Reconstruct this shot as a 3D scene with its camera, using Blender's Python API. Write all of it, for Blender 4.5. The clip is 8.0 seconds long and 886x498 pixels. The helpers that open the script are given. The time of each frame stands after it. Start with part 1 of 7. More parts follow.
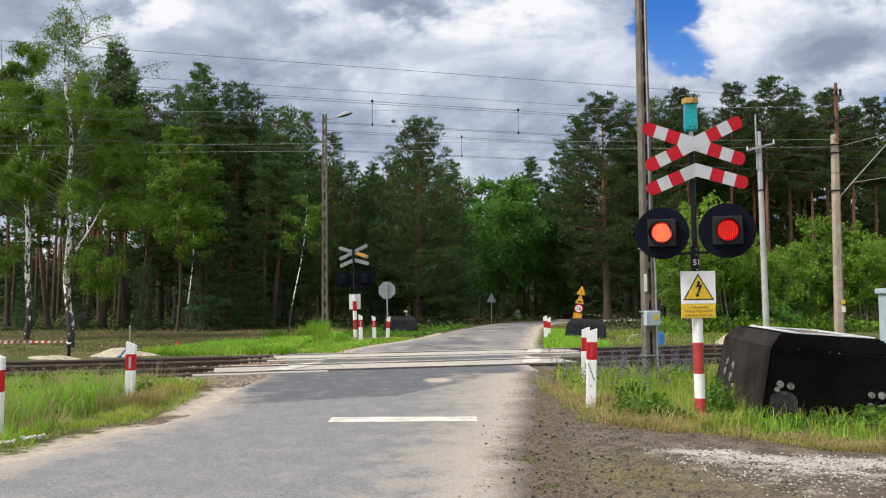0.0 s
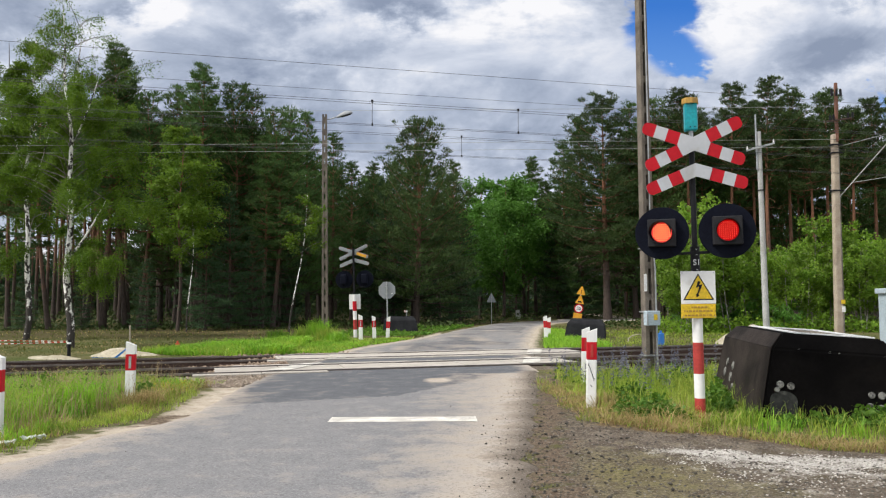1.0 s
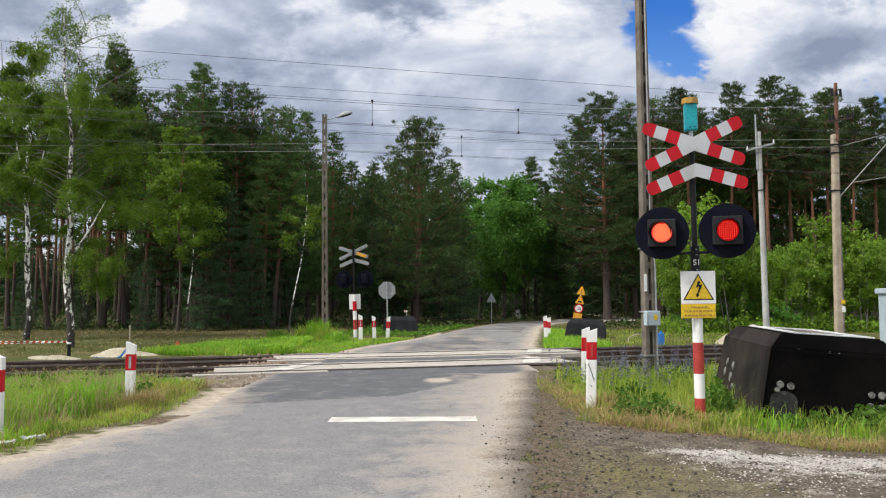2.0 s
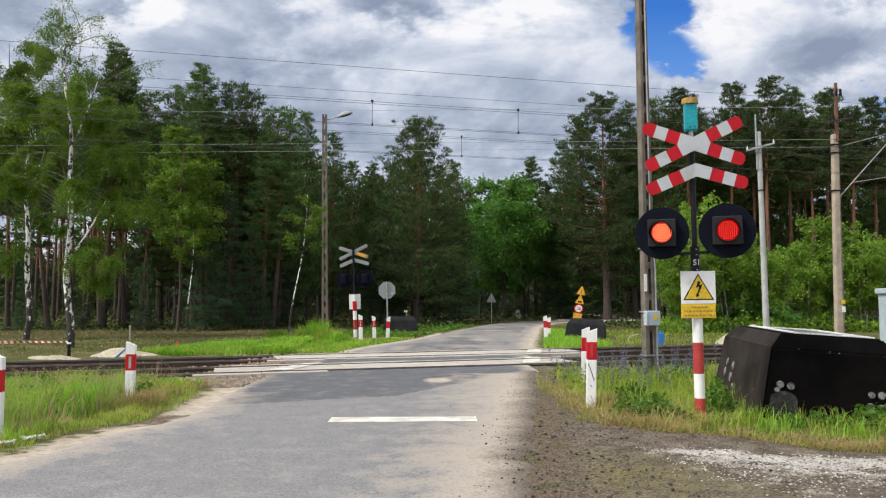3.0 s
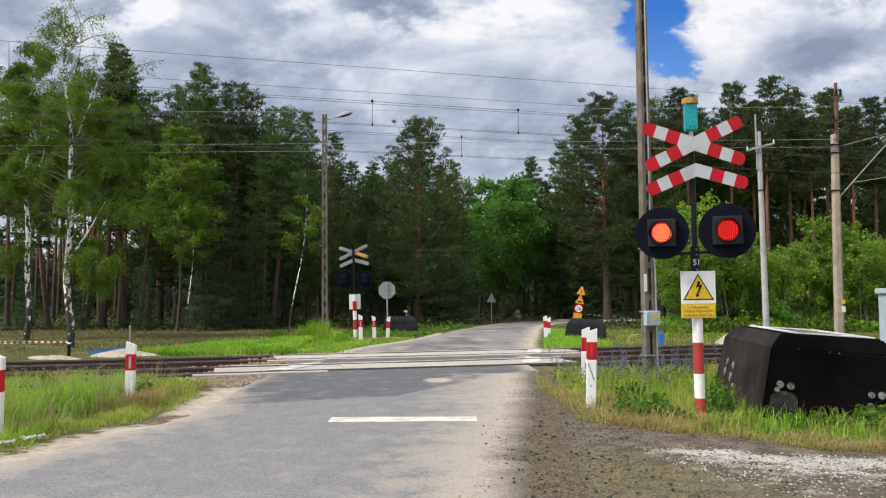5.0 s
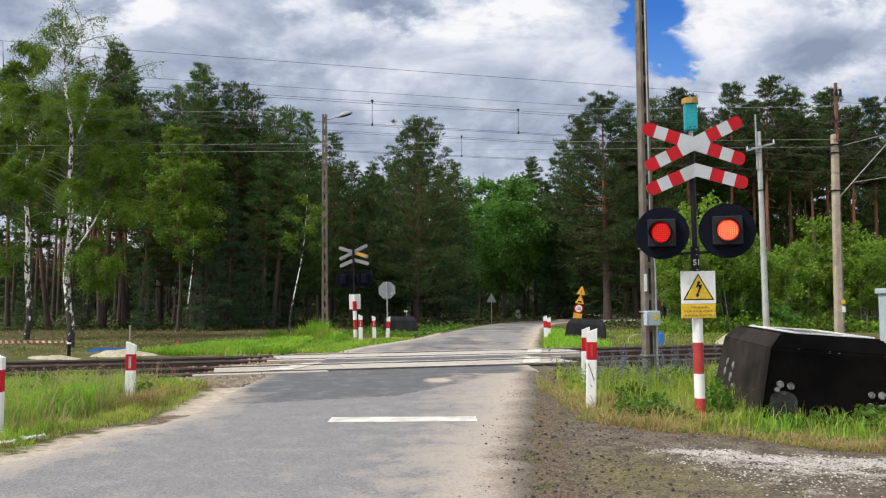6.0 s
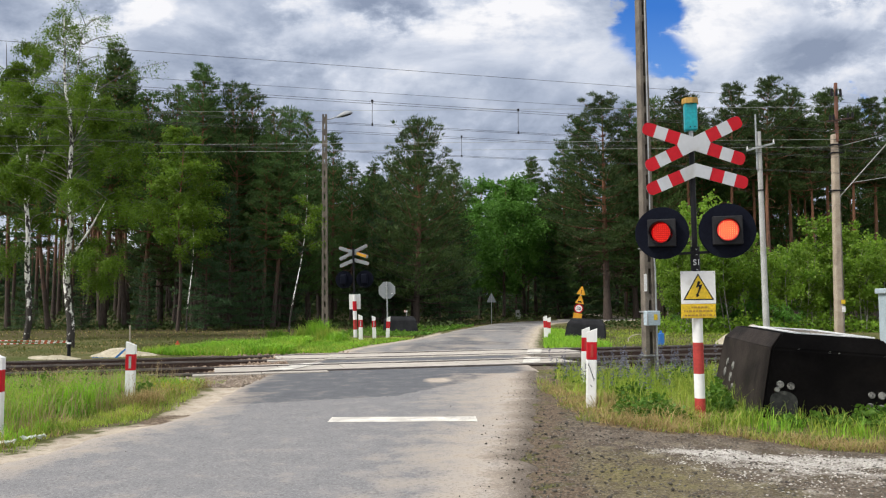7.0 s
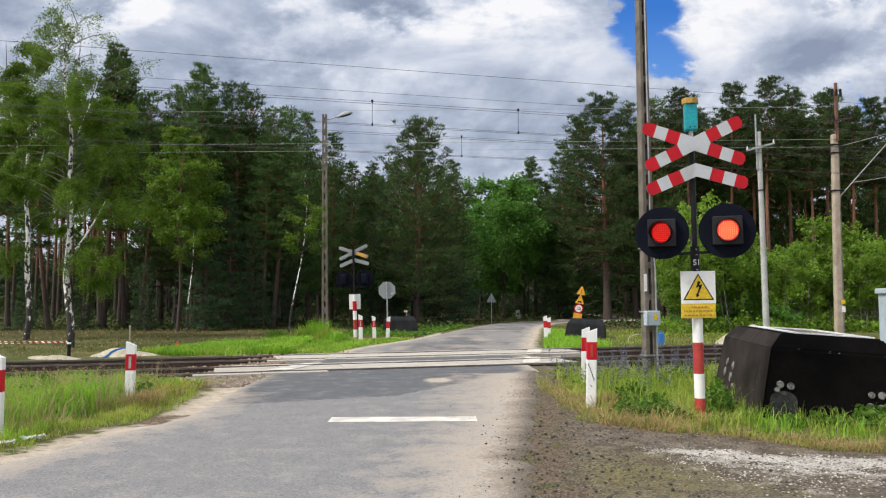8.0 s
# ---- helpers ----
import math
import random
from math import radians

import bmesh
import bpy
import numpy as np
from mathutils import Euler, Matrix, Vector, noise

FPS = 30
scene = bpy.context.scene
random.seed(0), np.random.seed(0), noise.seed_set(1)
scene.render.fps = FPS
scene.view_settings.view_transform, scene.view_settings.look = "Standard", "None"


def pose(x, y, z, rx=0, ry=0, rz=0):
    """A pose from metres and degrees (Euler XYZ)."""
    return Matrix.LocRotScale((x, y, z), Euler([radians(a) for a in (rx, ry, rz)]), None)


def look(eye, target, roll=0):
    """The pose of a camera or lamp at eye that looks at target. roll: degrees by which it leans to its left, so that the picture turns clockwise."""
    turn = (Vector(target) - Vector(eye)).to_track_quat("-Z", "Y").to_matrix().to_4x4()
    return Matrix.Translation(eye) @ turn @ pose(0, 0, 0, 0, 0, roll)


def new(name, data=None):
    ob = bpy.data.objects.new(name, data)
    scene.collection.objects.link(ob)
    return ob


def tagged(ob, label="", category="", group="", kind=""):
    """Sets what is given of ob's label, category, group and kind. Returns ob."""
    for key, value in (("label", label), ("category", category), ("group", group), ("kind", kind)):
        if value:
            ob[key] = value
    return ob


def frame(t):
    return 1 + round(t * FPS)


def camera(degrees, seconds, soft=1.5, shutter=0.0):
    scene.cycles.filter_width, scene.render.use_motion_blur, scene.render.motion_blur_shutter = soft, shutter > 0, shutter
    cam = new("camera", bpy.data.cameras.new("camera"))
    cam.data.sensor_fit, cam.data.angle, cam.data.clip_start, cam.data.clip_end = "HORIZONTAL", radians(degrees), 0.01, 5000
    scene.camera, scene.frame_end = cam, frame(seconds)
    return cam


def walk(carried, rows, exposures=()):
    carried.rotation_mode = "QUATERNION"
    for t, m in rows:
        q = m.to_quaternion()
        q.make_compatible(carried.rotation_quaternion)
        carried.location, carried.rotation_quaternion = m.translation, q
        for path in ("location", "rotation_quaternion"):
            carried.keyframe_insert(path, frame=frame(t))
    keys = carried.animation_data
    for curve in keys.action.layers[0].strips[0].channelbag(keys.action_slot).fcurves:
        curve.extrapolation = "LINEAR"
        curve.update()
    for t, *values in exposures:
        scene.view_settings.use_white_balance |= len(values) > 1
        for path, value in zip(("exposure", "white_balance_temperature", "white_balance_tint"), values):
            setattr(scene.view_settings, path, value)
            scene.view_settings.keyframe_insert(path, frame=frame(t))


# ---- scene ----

# ------------------------------------------------------------------ camera
EYE = 1.6
cam = camera(56.8, 8.0, soft=1.2)
STAND = pose(0, 0, EYE, 93.39, 0, 0) @ pose(0, 0, 0, 0, 0, -0.3)
walk(cam, [(0.0, STAND), (8.0, STAND)], exposures=[(0.0, 0.0), (8.0, 0.0)])

# ------------------------------------------------------------------ world and sun
world = bpy.data.worlds.new("sky_world")
scene.world = world
world.use_nodes = True
wn, wl = world.node_tree.nodes, world.node_tree.links
wn.clear()
w_out, w_bg = wn.new("ShaderNodeOutputWorld"), wn.new("ShaderNodeBackground")
w_sky, w_mix = wn.new("ShaderNodeTexSky"), wn.new("ShaderNodeMix")
w_noise, w_ramp, w_co = wn.new("ShaderNodeTexNoise"), wn.new("ShaderNodeMapRange"), wn.new("ShaderNodeTexCoord")
w_sky.sky_type, w_sky.sun_disc = "NISHITA", False
w_sky.sun_elevation, w_sky.sun_rotation = radians(50), radians(-112)
w_mix.data_type = "RGBA"
w_mix.inputs["B"].default_value = (7.6, 7.7, 7.9, 1)
w_noise.inputs["Scale"].default_value, w_noise.inputs["Detail"].default_value = 2.2, 5
w_ramp.inputs["From Min"].default_value, w_ramp.inputs["From Max"].default_value = 0.25, 0.5
wl.new(w_co.outputs["Generated"], w_noise.inputs["Vector"])
wl.new(w_noise.outputs["Fac"], w_ramp.inputs["Value"])
wl.new(w_ramp.outputs["Result"], w_mix.inputs["Factor"])
wl.new(w_sky.outputs["Color"], w_mix.inputs["A"])
wl.new(w_mix.outputs["Result"], w_bg.inputs["Color"])
wl.new(w_bg.outputs["Background"], w_out.inputs["Surface"])
w_bg.inputs["Strength"].default_value = 0.124

sun = new("sun", bpy.data.lights.new("sun", "SUN"))
sun.data.energy, sun.data.angle, sun.data.color = 3.8, radians(12), (1.0, 0.94, 0.84)
sun.matrix_world = look((-40, -16, 52), (0, 0, 0))


# ------------------------------------------------------------------ materials
def shader(name):
    m = bpy.data.materials.new(name)
    m.use_nodes = True
    nt = m.node_tree
    return m, nt, nt.nodes["Principled BSDF"]


def node(nt, kind, **values):
    n = nt.nodes.new(kind)
    for k, v in values.items():
        n.inputs[k.replace("_", " ")].default_value = v
    return n


def coat(name, a, b, scale=4.0, rough=0.8, bump=0.3, metal=0.0, grain=60.0, c=None, spot=1.5, lo=0.4, hi=0.62, depth=0.01, rnd=0.0, speck=0.2, spec=0.5):
    """A two-scale surface: a and b mixed by noise, c as blotches, grain as colour speckle and relief."""
    m, nt, p = shader(name)
    co = nt.nodes.new("ShaderNodeTexCoord")
    n1 = node(nt, "ShaderNodeTexNoise", Scale=scale, Detail=6.0, Roughness=0.6)
    n2 = node(nt, "ShaderNodeTexNoise", Scale=grain, Detail=3.0)
    nt.links.new(co.outputs["Object"], n1.inputs["Vector"])
    nt.links.new(co.outputs["Object"], n2.inputs["Vector"])
    r1 = node(nt, "ShaderNodeMapRange", From_Min=lo, From_Max=hi)
    nt.links.new(n1.outputs["Fac"], r1.inputs["Value"])
    mx = nt.nodes.new("ShaderNodeMix")
    mx.data_type = "RGBA"
    mx.inputs["A"].default_value, mx.inputs["B"].default_value = (*a, 1), (*b, 1)
    nt.links.new(r1.outputs["Result"], mx.inputs["Factor"])
    col = mx.outputs["Result"]
    if c:
        n3 = node(nt, "ShaderNodeTexNoise", Scale=spot, Detail=5.0, Distortion=0.6)
        nt.links.new(co.outputs["Object"], n3.inputs["Vector"])
        r3 = node(nt, "ShaderNodeMapRange", From_Min=0.55, From_Max=0.68)
        nt.links.new(n3.outputs["Fac"], r3.inputs["Value"])
        m3 = nt.nodes.new("ShaderNodeMix")
        m3.data_type = "RGBA"
        m3.inputs["B"].default_value = (*c, 1)
        nt.links.new(r3.outputs["Result"], m3.inputs["Factor"])
        nt.links.new(col, m3.inputs["A"])
        col = m3.outputs["Result"]
    r2 = node(nt, "ShaderNodeMapRange", From_Min=0.3, From_Max=0.7, To_Min=1 - speck, To_Max=1 + speck)
    nt.links.new(n2.outputs["Fac"], r2.inputs["Value"])
    m2 = nt.nodes.new("ShaderNodeVectorMath")
    m2.operation = "SCALE"
    nt.links.new(col, m2.inputs[0])
    nt.links.new(r2.outputs["Result"], m2.inputs["Scale"])
    col = m2.outputs["Vector"]
    if rnd:
        oi = nt.nodes.new("ShaderNodeObjectInfo")
        ro = node(nt, "ShaderNodeMapRange", To_Min=1 - rnd, To_Max=1 + rnd)
        m4 = nt.nodes.new("ShaderNodeVectorMath")
        m4.operation = "SCALE"
        nt.links.new(oi.outputs["Random"], ro.inputs["Value"])
        nt.links.new(col, m4.inputs[0])
        nt.links.new(ro.outputs["Result"], m4.inputs["Scale"])
        col = m4.outputs["Vector"]
    nt.links.new(col, p.inputs["Base Color"])
    bp = node(nt, "ShaderNodeBump", Strength=bump, Distance=depth)
    nt.links.new(n2.outputs["Fac"], bp.inputs["Height"])
    nt.links.new(bp.outputs["Normal"], p.inputs["Normal"])
    p.inputs["Roughness"].default_value, p.inputs["Metallic"].default_value = rough, metal
    p.inputs["Specular IOR Level"].default_value = spec
    return m


def foliage(name, a, b, through_light=0.35, rough=0.6):
    """Leaves: colour by island and by tree, part of the light passing through."""
    m, nt, p = shader(name)
    geo, oi = nt.nodes.new("ShaderNodeNewGeometry"), nt.nodes.new("ShaderNodeObjectInfo")
    co = nt.nodes.new("ShaderNodeTexCoord")
    ns = node(nt, "ShaderNodeTexNoise", Scale=1.5, Detail=3.0)
    nt.links.new(co.outputs["Object"], ns.inputs["Vector"])
    add = nt.nodes.new("ShaderNodeMath")
    add.operation = "MULTIPLY_ADD"
    add.inputs[1].default_value = 0.45
    nt.links.new(geo.outputs["Random Per Island"], add.inputs[0])
    rn = node(nt, "ShaderNodeMapRange", From_Min=0.3, From_Max=0.7, To_Min=0.0, To_Max=0.55)
    nt.links.new(ns.outputs["Fac"], rn.inputs["Value"])
    nt.links.new(rn.outputs["Result"], add.inputs[2])
    mx = nt.nodes.new("ShaderNodeMix")
    mx.data_type = "RGBA"
    mx.inputs["A"].default_value, mx.inputs["B"].default_value = (*a, 1), (*b, 1)
    nt.links.new(add.outputs[0], mx.inputs["Factor"])
    ro = node(nt, "ShaderNodeMapRange", To_Min=0.75, To_Max=1.25)
    nt.links.new(oi.outputs["Random"], ro.inputs["Value"])
    sc = nt.nodes.new("ShaderNodeVectorMath")
    sc.operation = "SCALE"
    nt.links.new(mx.outputs["Result"], sc.inputs[0])
    nt.links.new(ro.outputs["Result"], sc.inputs["Scale"])
    nt.links.new(sc.outputs["Vector"], p.inputs["Base Color"])
    p.inputs["Roughness"].default_value = rough
    p.inputs["Specular IOR Level"].default_value = 0.3
    tr, ms = nt.nodes.new("ShaderNodeBsdfTranslucent"), nt.nodes.new("ShaderNodeMixShader")
    nt.links.new(sc.outputs["Vector"], tr.inputs["Color"])
    ms.inputs[0].default_value = through_light
    nt.links.new(p.outputs[0], ms.inputs[1])
    nt.links.new(tr.outputs[0], ms.inputs[2])
    nt.links.new(ms.outputs[0], nt.nodes["Material Output"].inputs["Surface"])
    return m


def bark_pine():
    """Grey-brown plates low down, orange flaky bark higher up."""
    m, nt, p = shader("pine_bark")
    co, sep = nt.nodes.new("ShaderNodeTexCoord"), nt.nodes.new("ShaderNodeSeparateXYZ")
    nt.links.new(co.outputs["Object"], sep.inputs[0])
    ns = node(nt, "ShaderNodeTexNoise", Scale=2.0, Detail=5.0)
    mp = nt.nodes.new("ShaderNodeMapping")
    mp.inputs["Scale"].default_value = (6, 6, 1.5)
    vo = node(nt, "ShaderNodeTexVoronoi", Scale=2.5)
    nt.links.new(co.outputs["Object"], mp.inputs["Vector"])
    nt.links.new(mp.outputs["Vector"], vo.inputs["Vector"])
    nt.links.new(co.outputs["Object"], ns.inputs["Vector"])
    ad = nt.nodes.new("ShaderNodeMath")
    ad.operation = "MULTIPLY_ADD"
    ad.inputs[1].default_value = 5.0
    nt.links.new(ns.outputs["Fac"], ad.inputs[0])
    nt.links.new(sep.outputs["Z"], ad.inputs[2])
    rg = node(nt, "ShaderNodeMapRange", From_Min=5.0, From_Max=10.5)
    nt.links.new(ad.outputs[0], rg.inputs["Value"])
    mx = nt.nodes.new("ShaderNodeMix")
    mx.data_type = "RGBA"
    mx.inputs["A"].default_value, mx.inputs["B"].default_value = (0.052, 0.038, 0.032, 1), (0.2, 0.092, 0.052, 1)
    nt.links.new(rg.outputs["Result"], mx.inputs["Factor"])
    rv = node(nt, "ShaderNodeMapRange", From_Max=0.6, To_Min=0.45, To_Max=1.2)
    nt.links.new(vo.outputs["Distance"], rv.inputs["Value"])
    sc = nt.nodes.new("ShaderNodeVectorMath")
    sc.operation = "SCALE"
    nt.links.new(mx.outputs["Result"], sc.inputs[0])
    nt.links.new(rv.outputs["Result"], sc.inputs["Scale"])
    nt.links.new(sc.outputs["Vector"], p.inputs["Base Color"])
    p.inputs["Roughness"].default_value = 0.9
    return m


def bark_birch():
    """White bark with dark horizontal flecks, black and fissured near the foot."""
    m, nt, p = shader("birch_bark")
    co, sep = nt.nodes.new("ShaderNodeTexCoord"), nt.nodes.new("ShaderNodeSeparateXYZ")
    mp = nt.nodes.new("ShaderNodeMapping")
    mp.inputs["Scale"].default_value = (4.5, 4.5, 3.2)
    ns = node(nt, "ShaderNodeTexNoise", Scale=1.6, Detail=5.0, Roughness=0.65)
    nt.links.new(co.outputs["Object"], sep.inputs[0])
    nt.links.new(co.outputs["Object"], mp.inputs["Vector"])
    nt.links.new(mp.outputs["Vector"], ns.inputs["Vector"])
    foot = node(nt, "ShaderNodeMapRange", From_Min=0.0, From_Max=2.3, To_Min=0.16, To_Max=0.0)
    nt.links.new(sep.outputs["Z"], foot.inputs["Value"])
    ad = nt.nodes.new("ShaderNodeMath")
    ad.operation = "ADD"
    nt.links.new(ns.outputs["Fac"], ad.inputs[0])
    nt.links.new(foot.outputs["Result"], ad.inputs[1])
    rg = node(nt, "ShaderNodeMapRange", From_Min=0.49, From_Max=0.54)
    nt.links.new(ad.outputs[0], rg.inputs["Value"])
    mx = nt.nodes.new("ShaderNodeMix")
    mx.data_type = "RGBA"
    mx.inputs["A"].default_value, mx.inputs["B"].default_value = (0.82, 0.81, 0.79, 1), (0.035, 0.03, 0.027, 1)
    nt.links.new(rg.outputs["Result"], mx.inputs["Factor"])
    nt.links.new(mx.outputs["Result"], p.inputs["Base Color"])
    p.inputs["Roughness"].default_value = 0.8
    return m


M_PINE = foliage("pine_needles", (0.036, 0.083, 0.024), (0.1, 0.178, 0.045), 0.3)
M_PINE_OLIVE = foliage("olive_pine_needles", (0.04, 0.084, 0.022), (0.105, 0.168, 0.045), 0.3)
# darker copy of the needles: shade over the eastern pines put into the colour
M_PINE_SHADED = foliage("shaded_pine_needles", (0.026, 0.055, 0.018), (0.08, 0.125, 0.034), 0.25)
M_PINE_DARK = foliage("spruce_needles", (0.026, 0.062, 0.028), (0.06, 0.118, 0.046), 0.25)
M_BIRCH = foliage("birch_leaves", (0.062, 0.145, 0.011), (0.195, 0.31, 0.026), 0.45, 0.5)
M_BROAD = foliage("broad_leaves", (0.065, 0.18, 0.025), (0.15, 0.32, 0.055), 0.45, 0.5)
M_THICKET = foliage("thicket_leaves", (0.1, 0.22, 0.02), (0.25, 0.38, 0.045), 0.5, 0.5)
M_GRASS = foliage("grass_blades", (0.085, 0.21, 0.015), (0.5, 0.56, 0.1), 0.46, 0.5)
M_GRASS_OLIVE = foliage("olive_grass", (0.07, 0.105, 0.02), (0.165, 0.165, 0.045), 0.4, 0.6)
M_GRASS_LUSH = foliage("lush_grass", (0.09, 0.27, 0.017), (0.34, 0.55, 0.052), 0.45, 0.5)
M_STRAW = foliage("dry_grass", (0.25, 0.19, 0.075), (0.5, 0.39, 0.18), 0.3, 0.7)
M_WEED = foliage("weed_leaves", (0.05, 0.14, 0.014), (0.15, 0.28, 0.035), 0.4, 0.5)
M_LUPIN = foliage("blue_flowers", (0.12, 0.125, 0.18), (0.24, 0.245, 0.31), 0.3, 0.7)
M_YELLOW_FLOWER = foliage("yellow_flowers", (0.5, 0.42, 0.04), (0.65, 0.55, 0.08), 0.3, 0.7)
M_UNDER = foliage("undergrowth_leaves", (0.025, 0.05, 0.014), (0.07, 0.1, 0.025), 0.3, 0.7)
M_SEED = foliage("seed_heads", (0.27, 0.2, 0.11), (0.42, 0.33, 0.2), 0.3, 0.8)
M_PINE_BARK, M_BIRCH_BARK = bark_pine(), bark_birch()
M_BRANCH = coat("thin_branches", (0.13, 0.115, 0.1), (0.24, 0.22, 0.2), 3, 0.9, 0.2)
M_BIRCH_LIMB = coat("birch_limbs", (0.24, 0.22, 0.2), (0.08, 0.07, 0.06), 5, 0.85, 0.2)
M_SAPLING = coat("sapling_bark", (0.36, 0.34, 0.31), (0.19, 0.17, 0.15), 6, 0.85, 0.2)
M_TWIG = coat("dead_twigs", (0.09, 0.07, 0.06), (0.16, 0.13, 0.11), 3, 0.9, 0.2)
M_WHITE = coat("white_paint", (0.85, 0.86, 0.87), (0.78, 0.79, 0.8), 3, 0.45, 0.04, grain=30, c=(0.64, 0.63, 0.6), spot=2.5, speck=0.03)
M_WHITE_SIGN = coat("white_sign_sheet", (0.53, 0.555, 0.6), (0.48, 0.505, 0.55), 2, 0.5, 0.02, grain=20, c=(0.42, 0.43, 0.44), spot=2.0, speck=0.03)
M_RED = coat("red_paint", (0.53, 0.012, 0.024), (0.45, 0.01, 0.02), 3, 0.5, 0.05, grain=30, speck=0.05, spec=0.2)
M_RED_OLD = coat("faded_red_paint", (0.44, 0.045, 0.038), (0.35, 0.032, 0.028), 5, 0.6, 0.2, grain=40)
M_BLACK = coat("black_paint", (0.008, 0.008, 0.011), (0.012, 0.012, 0.016), 4, 0.5, 0.1, grain=50, spec=0.2)
M_SCREEN = coat("matt_black_screen", (0.006, 0.007, 0.014), (0.008, 0.01, 0.018), 3, 0.7, 0.05, grain=40, spec=0.05)
M_HOUSING = coat("dark_grey_plastic", (0.014, 0.0145, 0.018), (0.02, 0.02, 0.024), 6, 0.6, 0.1, grain=50, spec=0.25)
M_SIGN_BACK = coat("bare_metal_sign_back", (0.25, 0.27, 0.29), (0.3, 0.32, 0.34), 3, 0.55, 0.03, 0.2, grain=30, speck=0.03)
M_LAMP_HEAD = coat("grey_lamp_enamel", (0.27, 0.29, 0.32), (0.34, 0.36, 0.39), 3, 0.5, 0.05, grain=30)
M_YELLOW = coat("yellow_sign", (0.72, 0.5, 0.02), (0.66, 0.45, 0.02), 3, 0.4, 0.03, grain=30)
M_ORANGE = coat("orange_yellow_sign", (0.7, 0.34, 0.02), (0.75, 0.38, 0.03), 3, 0.4, 0.03, grain=30)
M_TEAL = coat("teal_enamel", (0.0, 0.27, 0.33), (0.0, 0.31, 0.37), 3, 0.35, 0.05, grain=30)
M_OCHRE = coat("ochre_cap", (0.42, 0.25, 0.04), (0.32, 0.19, 0.04), 6, 0.5, 0.1, grain=40)
M_STEEL = coat("galvanised_steel", (0.36, 0.38, 0.4), (0.46, 0.48, 0.5), 6, 0.45, 0.1, 0.6, grain=50)
M_BOX_GREY = coat("pale_grey_enamel", (0.44, 0.53, 0.6), (0.38, 0.47, 0.54), 3, 0.5, 0.05, grain=30)
M_CONCRETE = coat("weathered_concrete", (0.2, 0.18, 0.155), (0.3, 0.275, 0.24), 3, 0.9, 0.5, grain=40, c=(0.12, 0.11, 0.1), spot=1.2)
M_CONCRETE_OLD = coat("old_brown_concrete", (0.115, 0.098, 0.082), (0.19, 0.165, 0.138), 3, 0.9, 0.5, grain=40, c=(0.075, 0.065, 0.055), spot=1.2)
M_CONCRETE_NEW = coat("pale_concrete", (0.36, 0.37, 0.37), (0.46, 0.47, 0.47), 2, 0.85, 0.3, grain=40, c=(0.3, 0.29, 0.27), spot=1.0)
M_CONCRETE_TAN = coat("tan_concrete", (0.34, 0.28, 0.22), (0.42, 0.36, 0.29), 3, 0.9, 0.4, grain=40, c=(0.22, 0.18, 0.15), spot=1.2)
M_PANEL = coat("crossing_concrete", (0.37, 0.34, 0.305), (0.46, 0.425, 0.385), 1.6, 0.85, 0.3, grain=35, c=(0.32, 0.3, 0.28), spot=0.8, rnd=0.1)
M_PANEL_WHITE = coat("worn_white_marking", (0.7, 0.68, 0.62), (0.48, 0.46, 0.43), 3, 0.8, 0.2, grain=40, c=(0.34, 0.33, 0.31), spot=2.2)
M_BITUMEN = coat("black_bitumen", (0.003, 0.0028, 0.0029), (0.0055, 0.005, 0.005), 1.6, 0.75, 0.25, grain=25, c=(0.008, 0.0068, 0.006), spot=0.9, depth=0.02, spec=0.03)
M_BITUMEN_GREY = coat("greyed_bitumen", (0.015, 0.016, 0.019), (0.026, 0.027, 0.031), 2.0, 0.8, 0.3, grain=25, spec=0.15)
# brownish, paler copy of the bitumen: light from the left put into its colour
M_BITUMEN_LIT = coat("lit_brown_bitumen", (0.023, 0.018, 0.0165), (0.036, 0.029, 0.026), 2.0, 0.8, 0.4, grain=25, depth=0.02, spec=0.15, c=(0.012, 0.01, 0.009), spot=1.2)
M_TRIM = coat("white_rim_paint", (0.62, 0.64, 0.66), (0.72, 0.73, 0.74), 3, 0.5, 0.1, grain=30)
M_MARK = coat("chalky_mark", (0.21, 0.21, 0.2), (0.03, 0.03, 0.03), 14, 0.9, 0.2, lo=0.46, hi=0.58)
M_CEMENT = coat("dark_cement", (0.01, 0.011, 0.011), (0.024, 0.026, 0.024), 9, 0.9, 0.5, grain=30, c=(0.075, 0.075, 0.07), spot=7)
M_RUST = coat("rusty_rail", (0.045, 0.026, 0.019), (0.075, 0.042, 0.03), 5, 0.75, 0.2, grain=50)
M_RUST_RED = coat("red_rust", (0.14, 0.06, 0.04), (0.22, 0.11, 0.08), 6, 0.8, 0.3, grain=50)
M_RAILHEAD = coat("worn_rail_head", (0.2, 0.18, 0.17), (0.14, 0.12, 0.11), 3, 0.42, 0.1, 0.6, grain=50)
M_WIRE = coat("dark_wire", (0.05, 0.05, 0.055), (0.07, 0.07, 0.075), 2, 0.6, 0.0)
M_WIRE_PALE = coat("aluminium_wire", (0.3, 0.31, 0.3), (0.36, 0.36, 0.35), 2, 0.5, 0.0)
M_WOOD = coat("weathered_wood", (0.42, 0.37, 0.31), (0.3, 0.26, 0.21), 6, 0.9, 0.3)
M_SAND_HEAP = coat("pale_sand", (0.44, 0.4, 0.31), (0.33, 0.3, 0.22), 2.5, 0.95, 0.5, grain=14, depth=0.04)
M_BLUE = coat("blue_plastic", (0.03, 0.16, 0.5), (0.04, 0.19, 0.55), 3, 0.4, 0.05)
